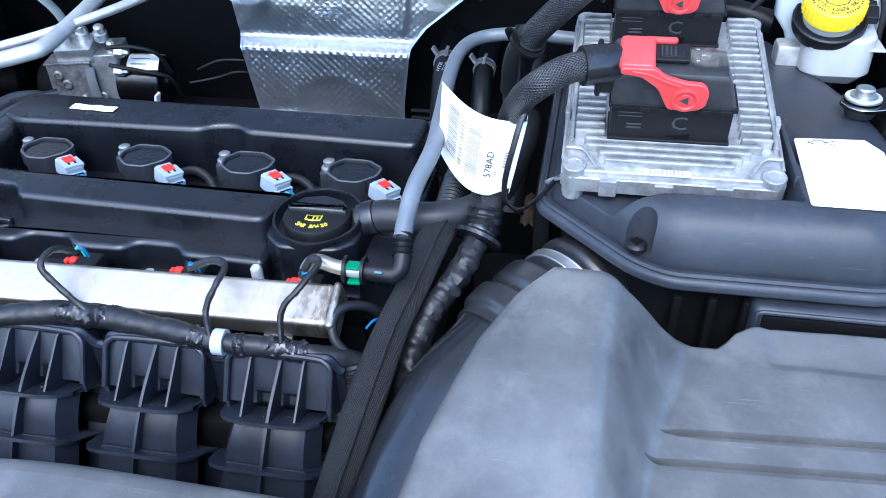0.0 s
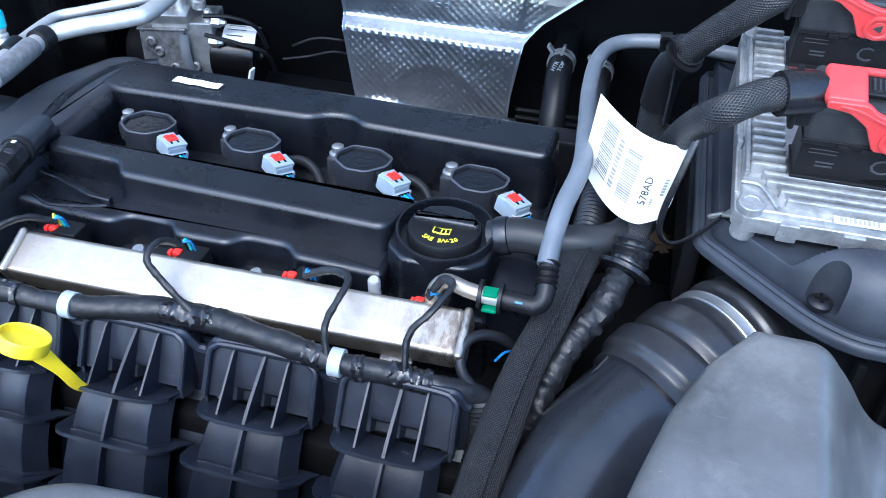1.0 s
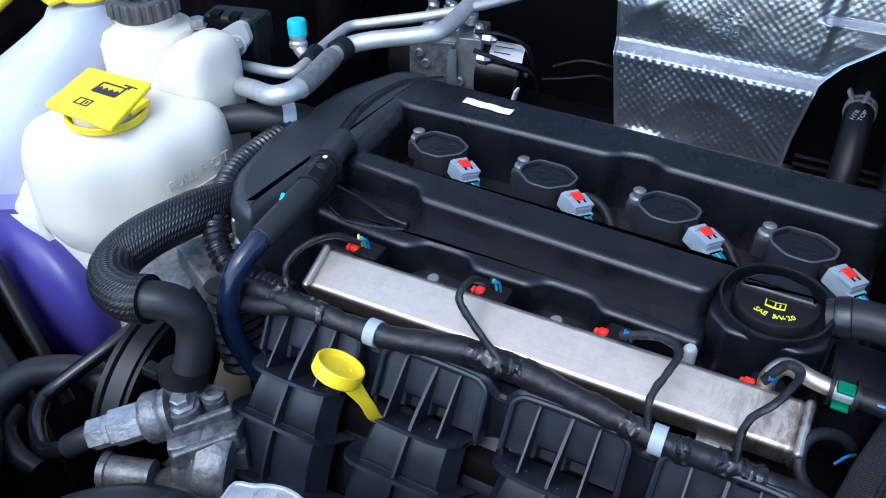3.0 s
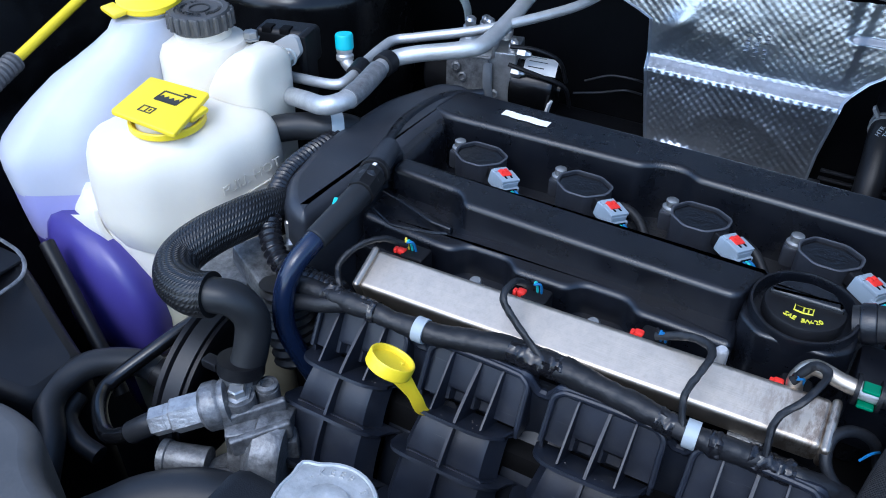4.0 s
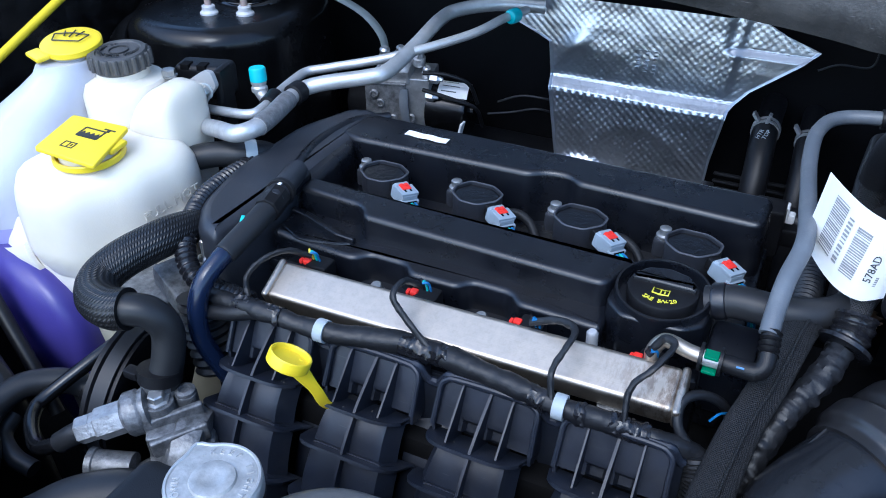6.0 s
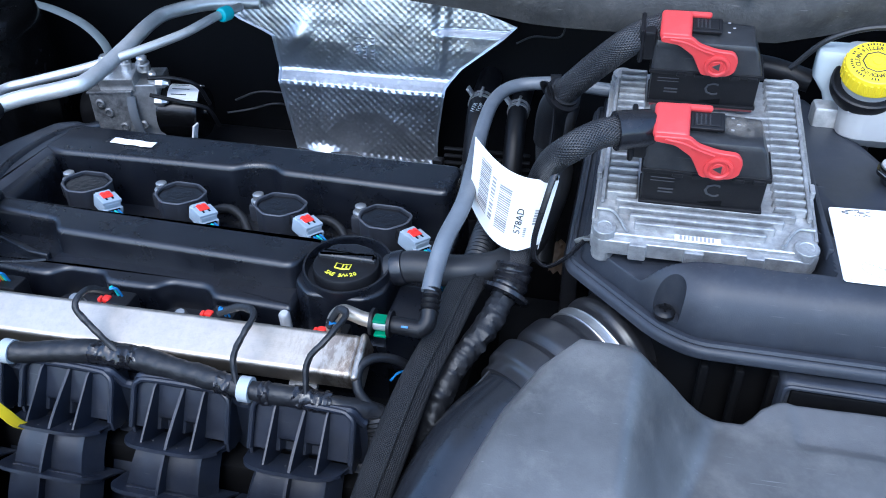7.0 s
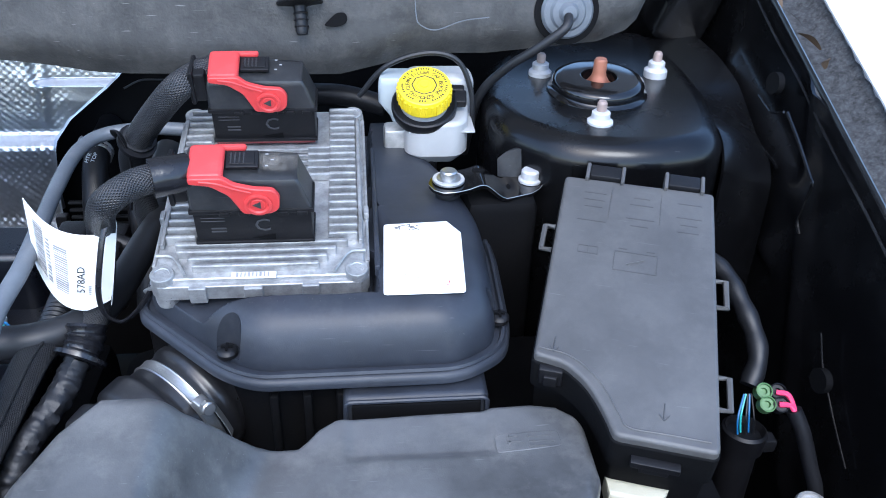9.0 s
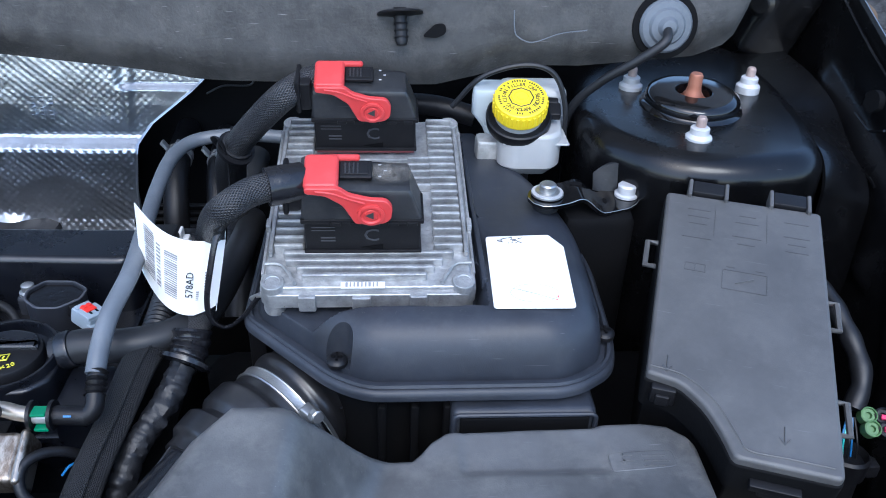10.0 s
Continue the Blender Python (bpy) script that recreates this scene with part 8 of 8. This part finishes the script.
    part("ear_web", thicken(grid(B(), web, 18, 8), 0.005), TANK, t)
    wm = flat_frame((-0.4885, 0.654, 1.064), (0.265, 0.96, 0.14), (-0.04, 0.0, 1))
    part("moulded_words", lettering(B(), "FULL HOT", 0.0132, wm, 0.0003), TANK, t, "raised moulded words")
    part("level_line", tube(B(), [wm @ Vector((-0.030, -0.012, 0.0002)), wm @ Vector((0.026, -0.012, 0.0002))], 0.0008, 6, 2), TANK, t)
    return t


coolant_bottle()


def washer_bottle():
    t = thing("washer_bottle", (-0.68, 0.66, 0.8), "translucent washer bottle half full of violet fluid", "washer bottle")
    out = fillet([(-0.736, 0.610), (-0.722, 0.580), (-0.690, 0.570), (-0.630, 0.610), (-0.610, 0.68), (-0.620, 0.755), (-0.700, 0.765), (-0.742, 0.70)], 0.03, 6)
    part("shoulder", soft_body(B(), out, [(1.020, 1.0, -0.006, 0), (1.040, 1.01, -0.009, 0), (1.054, 1.005, -0.010, 0), (1.066, 0.98, -0.009, 0.004), (1.080, 0.915, -0.005, 0.011), (1.096, 0.825, 0.001, 0.020), (1.112, 0.725, 0.008, 0.030), (1.126, 0.62, 0.019, 0.038), (1.140, 0.50, 0.028, 0.045), (1.152, 0.39, 0.033, 0.050), (1.160, 0.34, 0.034, 0.050)]), BLUISH, t, sharp=70)
    part("hazy_band", soft_body(B(), out, [(0.975, 0.99, 0.004, 0), (0.99, 0.995, 0, 0), (1.022, 1.0, -0.006, 0)]), HAZE, t, "pale violet upper wall", sharp=70)
    part("filled_part", soft_body(B(), out, [(0.70, 0.8, 0.04, 0.02), (0.80, 0.9, 0.03, 0.01), (0.90, 0.96, 0.018, 0), (0.977, 0.99, 0.004, 0)]), FLUID, t, "violet fluid behind the wall", sharp=70)
    fr = fillet([(-0.690, 0.585), (-0.660, 0.556), (-0.590, 0.550), (-0.550, 0.562), (-0.552, 0.60), (-0.62, 0.64)], 0.016, 6)
    part("front_lobe", soft_body(B(), fr, [(0.878, 0.84, 0.0, 0.01), (0.892, 0.95, 0, 0), (0.925, 1.0, 0, 0), (0.950, 0.985, -0.003, 0), (0.970, 0.93, -0.009, 0.001), (0.985, 0.84, -0.017, 0.003), (0.996, 0.71, -0.026, 0.005), (1.003, 0.54, -0.034, 0.007), (1.007, 0.3, -0.038, 0.008)]), FLUID, t, "violet filled front lobe", sharp=70)
    n = Vector((-0.651, 0.722, 1.154))
    part("neck", lathe(B(), n, (0, 0, 1), [(0.026, -0.03), (0.024, 0), (0.024, 0.016)], 28), BLUISH, t)
    cap = part("cap", lathe(B(), n + Vector((0, 0, 0.012)), (0.05, -0.12, 1), [(0.027, 0), (0.0295, 0.002), (0.0295, 0.007), (0.027, 0.009), (0, 0.010)], 40), YELLOW, t, "yellow push-on cap")
    part("cap_tab", box(B(), n + Vector((-0.014, -0.031, 0.012)), (0.030, 0.014, 0.005), 0.002, pose(0, 0, 0, 8, 0, -20)), YELLOW, cap)
    ic = B()
    fm = flat_frame(n + Vector((0, -0.0012, 0.0228)), (1, 0.35, 0), (-0.35, 1, 0.12))
    for pts in ([(-0.014, -0.008), (0.014, -0.008)], [(-0.014, -0.008), (-0.018, 0.006)], [(0.014, -0.008), (0.018, 0.006)], [(-0.018, 0.006), (0, 0.009), (0.018, 0.006)], [(0, 0.0), (0, 0.015)], [(-0.006, 0.002), (-0.010, 0.013)], [(0.006, 0.002), (0.010, 0.013)]):
        tube(ic, [fm @ Vector((x, y, 0.0006)) for x, y in pts], 0.0007, 5, 3)
    part("icon", ic, INK, cap, "dark washer spray icon")


washer_bottle()


def steering_reservoir():
    t = thing("steering_fluid_reservoir", (-0.596, 0.735, 1.05), "white power steering reservoir with a black cap", "fluid reservoir")
    c = Vector((-0.600, 0.732, 1.108))
    part("body", lathe(B(), c, (0, 0, 1), [(0.040, -0.10), (0.043, -0.01), (0.043, 0.022), (0.038, 0.032), (0.026, 0.036), (0.025, 0.044)], 36), TANK, t)
    cap = part("cap", lathe(B(), c + Vector((0, 0, 0.043)), (0.0, -0.06, 1), [(0.026, 0), (0.028, 0.003), (0.028, 0.015), (0.0265, 0.0175), (0.022, 0.018), (0.021, 0.0165), (0, 0.0165)], 44), FUSE, t, "black ribbed screw cap")
    for k in range(20):
        a = 2 * math.pi * k / 20
        part("cap_rib", lathe(B(), c + Vector((0.0280 * math.cos(a), 0.0280 * math.sin(a), 0.045)), (0, 0, 1), [(0.0030, 0), (0.0030, 0.0125), (0.0018, 0.014)], 8), FUSE, cap)
    bm = B()
    for k, ch in enumerate("POWER STEERING FLUID USE APPROVED "):
        a = radians(-90 + 360 / 34 * k)
        p = c + Vector((0.0185 * math.cos(a), 0.0185 * math.sin(a), 0.0603 - 0.0011 * math.sin(a)))
        if ch != " ":
            lettering(bm, ch, 0.0052, Matrix.Translation(p) @ Matrix.Rotation(a + math.pi / 2, 4, "Z"), 0.0009)
    part("cap_text", bm, INK, cap, "raised moulded lettering ring")
    part("cap_mark", lathe(B(), c + Vector((0, 0, 0.0592)), (0, -0.06, 1), [(0.010, 0), (0.010, 0.0018), (0.0088, 0.0018), (0.0088, 0)], 24), INK, cap)
    part("arm", box(B(), c + Vector((0.052, 0.018, 0.018)), (0.050, 0.022, 0.018), 0.005, pose(0, 0, 0, 0, 0, 15)), TANK, t, "white mounting arm")
    part("arm_nut", hexnut(B(), c + Vector((0.036, 0.024, 0.030)), (0, 0, 1), 0.007, 0.008), ZINC, t)
    br = thing("reservoir_bracket", (-0.525, 0.765, 1.10), "pale reservoir bracket plate bolted to a black mount", "bracket")
    leaf = fillet([(-0.556, 1.128), (-0.552, 1.088), (-0.534, 1.088), (-0.531, 1.111), (-0.515, 1.131), (-0.5185, 1.146), (-0.526, 1.1475)], 0.004)
    upright = Matrix(((1, 0, 0, 0), (0.25, 0, 1, 0.898), (0, 1, 0, 0), (0, 0, 0, 1)))
    part("plate", prism(B(), leaf, -0.003, 0.003, 0.0012, upright), MILKY, br, "pale moulded plate")
    part("washer", lathe(B(), (-0.527, 0.7630, 1.126), (0.24, -0.96, 0.1), [(0.0, 0), (0.0088, 0), (0.0088, 0.0014), (0.0072, 0.0022)], 24), CLIPGREY, br, "round bolt washer")
    part("bolt", hexnut(B(), (-0.527, 0.7620, 1.126), (0.24, -0.96, 0.1), 0.0064, 0.0075), ZINC, br, "plated hexagon bolt")
    mount = box(B(), (-0.553, 0.797, 1.123), (0.058, 0.030, 0.036), 0.006, pose(0, 0, 0, 0, 0, 14), 3)
    box(mount, (-0.527, 0.792, 1.108), (0.010, 0.028, 0.068), 0.004, pose(0, 0, 0, 0, 0, 14))
    part("mount", mount, BLACK, br, "black slotted mount")
    for k in range(2):
        part("mount_slot", box(B(), (-0.566 + 0.018 * k, 0.7845 + 0.004 * k, 1.1395), (0.010, 0.012, 0.006), 0.001, pose(0, 0, 0, 0, 0, 14)), CAVITY, br, "dark slot in the mount")


steering_reservoir()

# ---------------------------------------------------------------- steering pump and hoses
def steering_pump():
    t = thing("steering_pump", (-0.37, 0.48, 0.95), "grimy cast aluminium power steering pump", "pump")
    ax = Vector((-0.75, -0.62, -0.22)).normalized()
    body = lathe(B(), (-0.338, 0.498, 0.955), (-1, -0.35, 0.05), [(0.034, 0), (0.037, 0.005), (0.037, 0.020), (0.030, 0.026), (0.024, 0.030), (0.022, 0.040), (0.014, 0.044), (0, 0.044)], 32)
    cyl(body, (-0.372, 0.489, 0.950), (-0.372, 0.489, 1.005), 0.0128, 0.0118, 22, 0.001)
    cyl(body, (-0.361, 0.507, 0.975), (-0.361, 0.507, 1.003), 0.0095, 0.0085, 20, 0.001)
    box(body, (-0.362, 0.479, 0.968), (0.026, 0.014, 0.044), 0.002, pose(0, 0, 0, 8, 0, 38))
    box(body, (-0.350, 0.492, 0.958), (0.040, 0.020, 0.030), 0.004, pose(0, 0, 0, 0, 0, 38))
    part("body", crinkle(body, 0.0006, 140), PUMP, t)
    # rough cast barrel that carries the union
    o = Vector((-0.3705, 0.4915, 1.0010))
    barrel = lathe(B(), o, ax, [(0.0120, 0.0085), (0.0168, 0.0100), (0.0168, 0.013), (0.0160, 0.014), (0.0160, 0.015), (0.0176, 0.017), (0.0176, 0.026), (0.0150, 0.029)], 30)
    part("barrel", crinkle(barrel, 0.0007, 160), PUMP, t, "rough cast barrel")
    part("hex_union", lathe(B(), o + ax * 0.028, ax, [(0.0115, 0), (0.0132, 0.001), (0.0132, 0.022), (0.0120, 0.0235), (0.0110, 0.024), (0.0110, 0.027)], 6), CAST, t, "bright hexagon union")
    part("union_nut", lathe(B(), o + ax * 0.0545, ax, [(0.0098, 0), (0.0108, 0.001), (0.0108, 0.011), (0.0098, 0.0125), (0.0075, 0.0125)], 6), CAST, t, "plated pipe nut")
    # forked arm beside the bolt, with its own cross bolt
    fork = Vector((0.62, 0.78, 0.08)).normalized()
    for off, length, z in ((Vector((-0.002, -0.003, 0)), 0.046, 0.991), (Vector((0.010, -0.012, -0.004)), 0.044, 0.987)):
        c = Vector((-0.357, 0.492, z)) + off
        m = flat_frame(c, fork, (-0.78, 0.62, 0))
        part("arm", crinkle(merge(B(), box(B(), (0, 0, 0), (length, 0.006, 0.016), 0.002, None, 3), m), 0.0003, 200), PUMP, t, "cast arm of the fork")
    part("fork_web", merge(B(), box(B(), (-0.008, 0.004, -0.008), (0.030, 0.014, 0.008), 0.003), flat_frame((-0.352, 0.486, 0.989), fork, (-0.78, 0.62, 0))), PUMP, t)
    part("front_wall", box(B(), (-0.3645, 0.4735, 0.968), (0.012, 0.004, 0.034), 0.001, pose(0, 0, 0, 6, 0, 38)), PUMP, t, "cast front wall")
    for k in range(2):
        part("casting_rib", box(B(), (-0.3655, 0.4705, 0.962 + 0.012 * k), (0.010, 0.004, 0.003), 0.001, pose(0, 0, 0, 6, 0, 38)), PUMP, t)
    part("side_bolt", lathe(B(), (-0.356, 0.482, 0.975), (0.50, -0.70, -0.10), [(0.0098, 0), (0.0098, 0.003), (0.0082, 0.004), (0.0082, 0.012), (0.0066, 0.014), (0.0052, 0.012), (0, 0.012)], 6), ZINC, t, "dull cross bolt")
    part("lower_tube", lathe(B(), (-0.385, 0.462, 0.952), (-0.86, -0.32, 0.02), [(0.0115, 0), (0.0115, 0.030), (0.0128, 0.031), (0.0128, 0.036), (0.009, 0.037), (0.008, 0.030), (0, 0.030)], 24), PUMP, t, "cast lower outlet")
    part("lower_plate", prism(B(), fillet([(-0.392, 0.452), (-0.352, 0.458), (-0.334, 0.486), (-0.352, 0.500), (-0.386, 0.476)], 0.006), 0.938, 0.950, 0.003), PUMP, t)
    part("spigot", lathe(B(), (-0.381, 0.502, 0.985), (0, 0, 1), [(0.018, 0), (0.018, 0.008), (0.0145, 0.010), (0.0145, 0.030)], 22), PUMP, t)
    b1 = lathe(B(), (-0.372, 0.489, 1.005), (0, -0.1, 1), [(0.0098, 0), (0.0098, 0.0016), (0.0068, 0.0022), (0.0068, 0.0075), (0.0058, 0.0085), (0, 0.0085)], 6)
    part("bolt", b1, ZINC, t, "flanged bolt head")
    part("bolt_socket", lathe(B(), (-0.361, 0.507, 1.003), (0, 0, 1), [(0.0080, 0), (0.0080, 0.003), (0.0050, 0.004), (0.0045, 0.001), (0, 0.001)], 16), PUMP, t)
    pu = thing("pump_pulley", (-0.44, 0.535, 0.93), "dark grey belt pulley beside the pump", "pulley")
    part("wheel", lathe(B(), (-0.425, 0.530, 0.955), (-1, -0.15, 0.12), [(0.060, 0), (0.066, 0.001), (0.066, 0.004), (0.063, 0.006), (0.063, 0.020), (0.066, 0.022), (0.066, 0.026), (0.060, 0.027), (0.052, 0.020), (0.02, 0.018), (0, 0.018)], 56), BLACK, pu)
    part("belt", lathe(B(), (-0.430, 0.529, 0.9556), (-1, -0.15, 0.12), [(0.064, 0), (0.0685, 0.0), (0.0685, 0.012), (0.064, 0.012)], 56), RUBBER, pu, "black drive belt")


steering_pump()


def steering_hoses():
    a = [(-0.496, 0.72, 1.03), (-0.460, 0.668, 1.055), (-0.434, 0.625, 1.072), (-0.434, 0.588, 1.080), (-0.446, 0.553, 1.077), (-0.451, 0.529, 1.070), (-0.437, 0.511, 1.068), (-0.415, 0.504, 1.070), (-0.400, 0.507, 1.072)]
    t = thing("steering_hose", a[0], "black return hose partly in a braided sleeve", "hose")
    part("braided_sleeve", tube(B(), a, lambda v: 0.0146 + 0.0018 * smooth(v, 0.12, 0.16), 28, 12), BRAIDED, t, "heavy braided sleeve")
    part("elbow", tube(B(), [a[-2], a[-1], (-0.386, 0.514, 1.068), (-0.377, 0.518, 1.052), (-0.376, 0.512, 1.030), (-0.379, 0.503, 1.008)], 0.0128, 22, 10), RUBBER, t, "smooth rubber elbow")
    part("spring_clip", lathe(B(), (-0.381, 0.5035, 1.012), (0, 0.25, 1), [(0.0155, 0), (0.0172, 0), (0.0172, 0.010), (0.0155, 0.010)], 24), BLACK, t, "black spring clip")
    part("clip_tab", box(B(), (-0.400, 0.496, 1.017), (0.014, 0.010, 0.008), 0.002), BLACK, t)
    b = [(-0.414, 0.4555, 0.9885), (-0.424, 0.448, 0.984), (-0.436, 0.442, 0.975), (-0.456, 0.437, 0.965), (-0.479, 0.448, 0.960), (-0.496, 0.464, 0.960), (-0.500, 0.482, 0.962), (-0.480, 0.527, 0.980), (-0.467, 0.568, 0.990), (-0.462, 0.615, 1.0), (-0.455, 0.68, 1.01)]
    t2 = thing("pressure_pipe", b[0], "glossy black steel pressure pipe looping round the pump", "pipe")
    part("pipe", tube(B(), b, 0.0062, 16, 10), PAINT, t2)
    part("sleeve", tube(B(), b[0:3], 0.0085, 14, 6), RUBBER, t2)
    low = [(-0.50, 0.40, 0.92), (-0.517, 0.427, 0.938), (-0.534, 0.443, 0.949), (-0.540, 0.463, 0.954), (-0.533, 0.487, 0.958), (-0.512, 0.508, 0.954), (-0.489, 0.516, 0.948), (-0.46, 0.52, 0.93)]
    t4 = thing("lower_hose", low[0], "black rubber hose curling past the pulley", "hose")
    part("hose", tube(B(), low, 0.0115, 16, 10), RUBBER, t4)
    part("hose_end", cyl(B(), (-0.492, 0.5155, 0.949), (-0.478, 0.518, 0.942), 0.0132, seg=20, bev=0.001), BLACK, t4, "black crimped hose end")
    solo("hose_end", tube(B(), [(-0.536, 0.470, 0.935), (-0.530, 0.452, 0.930), (-0.507, 0.442, 0.925), (-0.486, 0.442, 0.920)], 0.0078, 12, 8), RUBBER, "cut end of a thin black hose", "hose")
    solo("bottle_lead", tube(B(), [(-0.640, 0.546, 1.005), (-0.632, 0.543, 0.998), (-0.599, 0.531, 0.970), (-0.561, 0.518, 0.930), (-0.54, 0.51, 0.90)], 0.0068, 12, 8), BLACK, "black lead running down beside the bottle", "cable")
    c = [(-0.45, 0.33, 0.950), (-0.405, 0.383, 0.962), (-0.385, 0.404, 0.970), (-0.360, 0.420, 0.975), (-0.335, 0.428, 0.976), (-0.305, 0.431, 0.972), (-0.270, 0.424, 0.962), (-0.22, 0.40, 0.945)]
    t3 = thing("radiator_hose", c[-1], "thick black radiator hose in front of the engine", "hose")
    part("hose", tube(B(), c, 0.0205, 26, 10), RUBBER, t3)
    part("hose_clip", lathe(B(), (-0.285, 0.4285, 0.9675), (1, -0.15, -0.27), [(0.0205, 0), (0.0222, 0), (0.0222, 0.010), (0.0205, 0.010)], 28), ZINC, t3, "zinc spring clip")
    solo("engine_mount_bracket", box(box(B(), (-0.425, 0.585, 1.035), (0.05, 0.03, 0.022), 0.004, pose(0, 0, 0, 0, 12, -24)), (-0.47, 0.60, 1.00), (0.06, 0.05, 0.03), 0.006), PUMP, "dark steel engine mount bracket", "bracket")
    solo("lower_boot", tube(B(), [(-0.39, 0.57, 1.045), (-0.385, 0.565, 1.015), (-0.375, 0.56, 0.98)], ribbed(0.018, 0.0015, 0.008), 18, 8, step=0.0012), RUBBER, "black ribbed rubber boot", "boot")


steering_hoses()


def radiator_cap():
    c = Vector((-0.2155, 0.3865, 1.092))
    t = thing("coolant_pressure_cap", c, "stamped aluminium radiator cap with worn lettering", "radiator cap")
    pts = []
    for k in range(64):
        a = 2 * math.pi * k / 64
        r = 0.0268 + 0.0048 * max(0, math.cos(2 * (a - 2.55))) ** 14
        pts.append((r * math.cos(a), r * math.sin(a)))
    m = Matrix.Translation(c)
    part("disc", prism(B(), pts, 0, 0.010, 0.003, m, seg=4), CAPMETAL, t)
    part("rim_bead", tube(B(), [c + Vector((0.945 * x, 0.945 * y, 0.0098)) for x, y in pts + pts[:1]], 0.0012, 6, 1, caps=False), TUBE_AL, t, "rolled rim of the cap")
    part("centre", lathe(B(), c + Vector((0, 0, 0.009)), (0, 0, 1), [(0.0135, 0), (0.0125, 0.0026), (0.009, 0.0032), (0.006, 0.0022), (0, 0.002)], 28), CAPMETAL, t)
    bm = B()
    for k, ch in enumerate("-KEEP TIGHT-PUSH DOWN"):
        a = radians(143 - 14.8 * k)
        p = c + Vector((0.0200 * math.cos(a), 0.0200 * math.sin(a), 0.0102))
        if ch != " ":
            lettering(bm, ch, 0.0056, Matrix.Translation(p) @ Matrix.Rotation(a - math.pi / 2, 4, "Z"), 0.0005)
    part("lettering", bm, TUBE_AL, t, "stamped words round the rim")
    part("neck", lathe(B(), c + Vector((0, 0, -0.03)), (0, 0, 1), [(0.022, 0), (0.022, 0.03)], 28), BLACK, t)
    solo("radiator_tank", box(B(), (-0.22, 0.385, 1.03), (0.16, 0.06, 0.06), 0.012), BLACK, "black plastic radiator end tank", "radiator")


radiator_cap()


def prop_rod():
    t = thing("bonnet_prop", (-0.80, 0.70, 1.1), "yellow bonnet prop rod with a grey grip", "prop rod")
    a, b = Vector((-0.765, 0.560, 1.078)), Vector((-0.822, 0.95, 1.19))
    part("rod", tube(B(), [a.lerp(b, 0.24), a.lerp(b, 0.6), b], 0.0052, 12, 4), YELLOW, t)
    part("grip", tube(B(), [a, a.lerp(b, 0.12), a.lerp(b, 0.245)], ribbed(0.0105, 0.0006, 0.006), 16, 10, step=0.0015), FUSE, t, "grey ribbed rubber grip")


prop_rod()


def lamp_housing():
    t = thing("lamp_housing", (-0.62, 0.46, 0.95), "black headlamp housing with a pale line along its top edge", "headlamp housing")
    pts = fillet([(-0.76, 0.40), (-0.60, 0.40), (-0.530, 0.430), (-0.530, 0.490), (-0.566, 0.500), (-0.624, 0.519), (-0.76, 0.530)], 0.018)
    shell = prism(B(), pts, 0.80, 1.012, 0.010, seg=4, draft=0.004)
    for v in shell.verts:
        if v.co.z > 0.9:
            v.co.z -= 0.55 * max(0.0, v.co.x + 0.628)
    part("shell", shell, BLACK, t)
    # Pale tube along the fold draws its bright edge line.
    part("top_edge", tube(B(), [(-0.76, 0.526, 1.014), (-0.665, 0.521, 1.015), (-0.628, 0.514, 1.014), (-0.614, 0.500, 1.008), (-0.612, 0.47, 1.006)], 0.0018, 10, 8, flat=0.6), PUMP, t, "pale line along the folded top edge")
    part("plate", box(B(), (-0.68, 0.485, 1.0125), (0.11, 0.06, 0.004), 0.002), BLACK, t)


lamp_housing()

# ---------------------------------------------------------------- grit and dust crumbs
def grit():
    random.seed(21)
    bm = B()

    def grain(x, y, z, r):
        b = bmesh.new()
        bmesh.ops.create_icosphere(b, subdivisions=1, radius=r)
        for v in b.verts:
            v.co *= random.uniform(0.6, 1.2)
        merge(bm, b, pose(x, y, z, random.uniform(0, 360), random.uniform(0, 360), 0) @ Matrix.Diagonal((1.0, 0.7, 0.6, 1)))

    for k in range(4):
        cx = -0.3135 + 0.0922 * k
        for n in range(9):
            u = random.random()
            grain(cx + random.uniform(-0.030, 0.030), 0.552 - 0.018 * u, 1.0078 + 0.0098 * u, random.uniform(0.0003, 0.0008))
    for n in range(60):
        grain(random.uniform(-0.36, 0.0), random.uniform(0.808, 0.845), 1.0922, random.uniform(0.0002, 0.0005))
    for n in range(40):
        grain(random.uniform(0.15, 0.29), random.uniform(0.642, 0.652), 1.1484, random.uniform(0.0002, 0.0004))
    solo("grit", bm, LEAF_DUST, "pale grit and dust crumbs on the plastic", "dirt", kind="stuff")


LEAF_DUST = material("pale grit", (0.10, 0.092, 0.08), 0.8, spread=0.4, blotch=400)
grit()
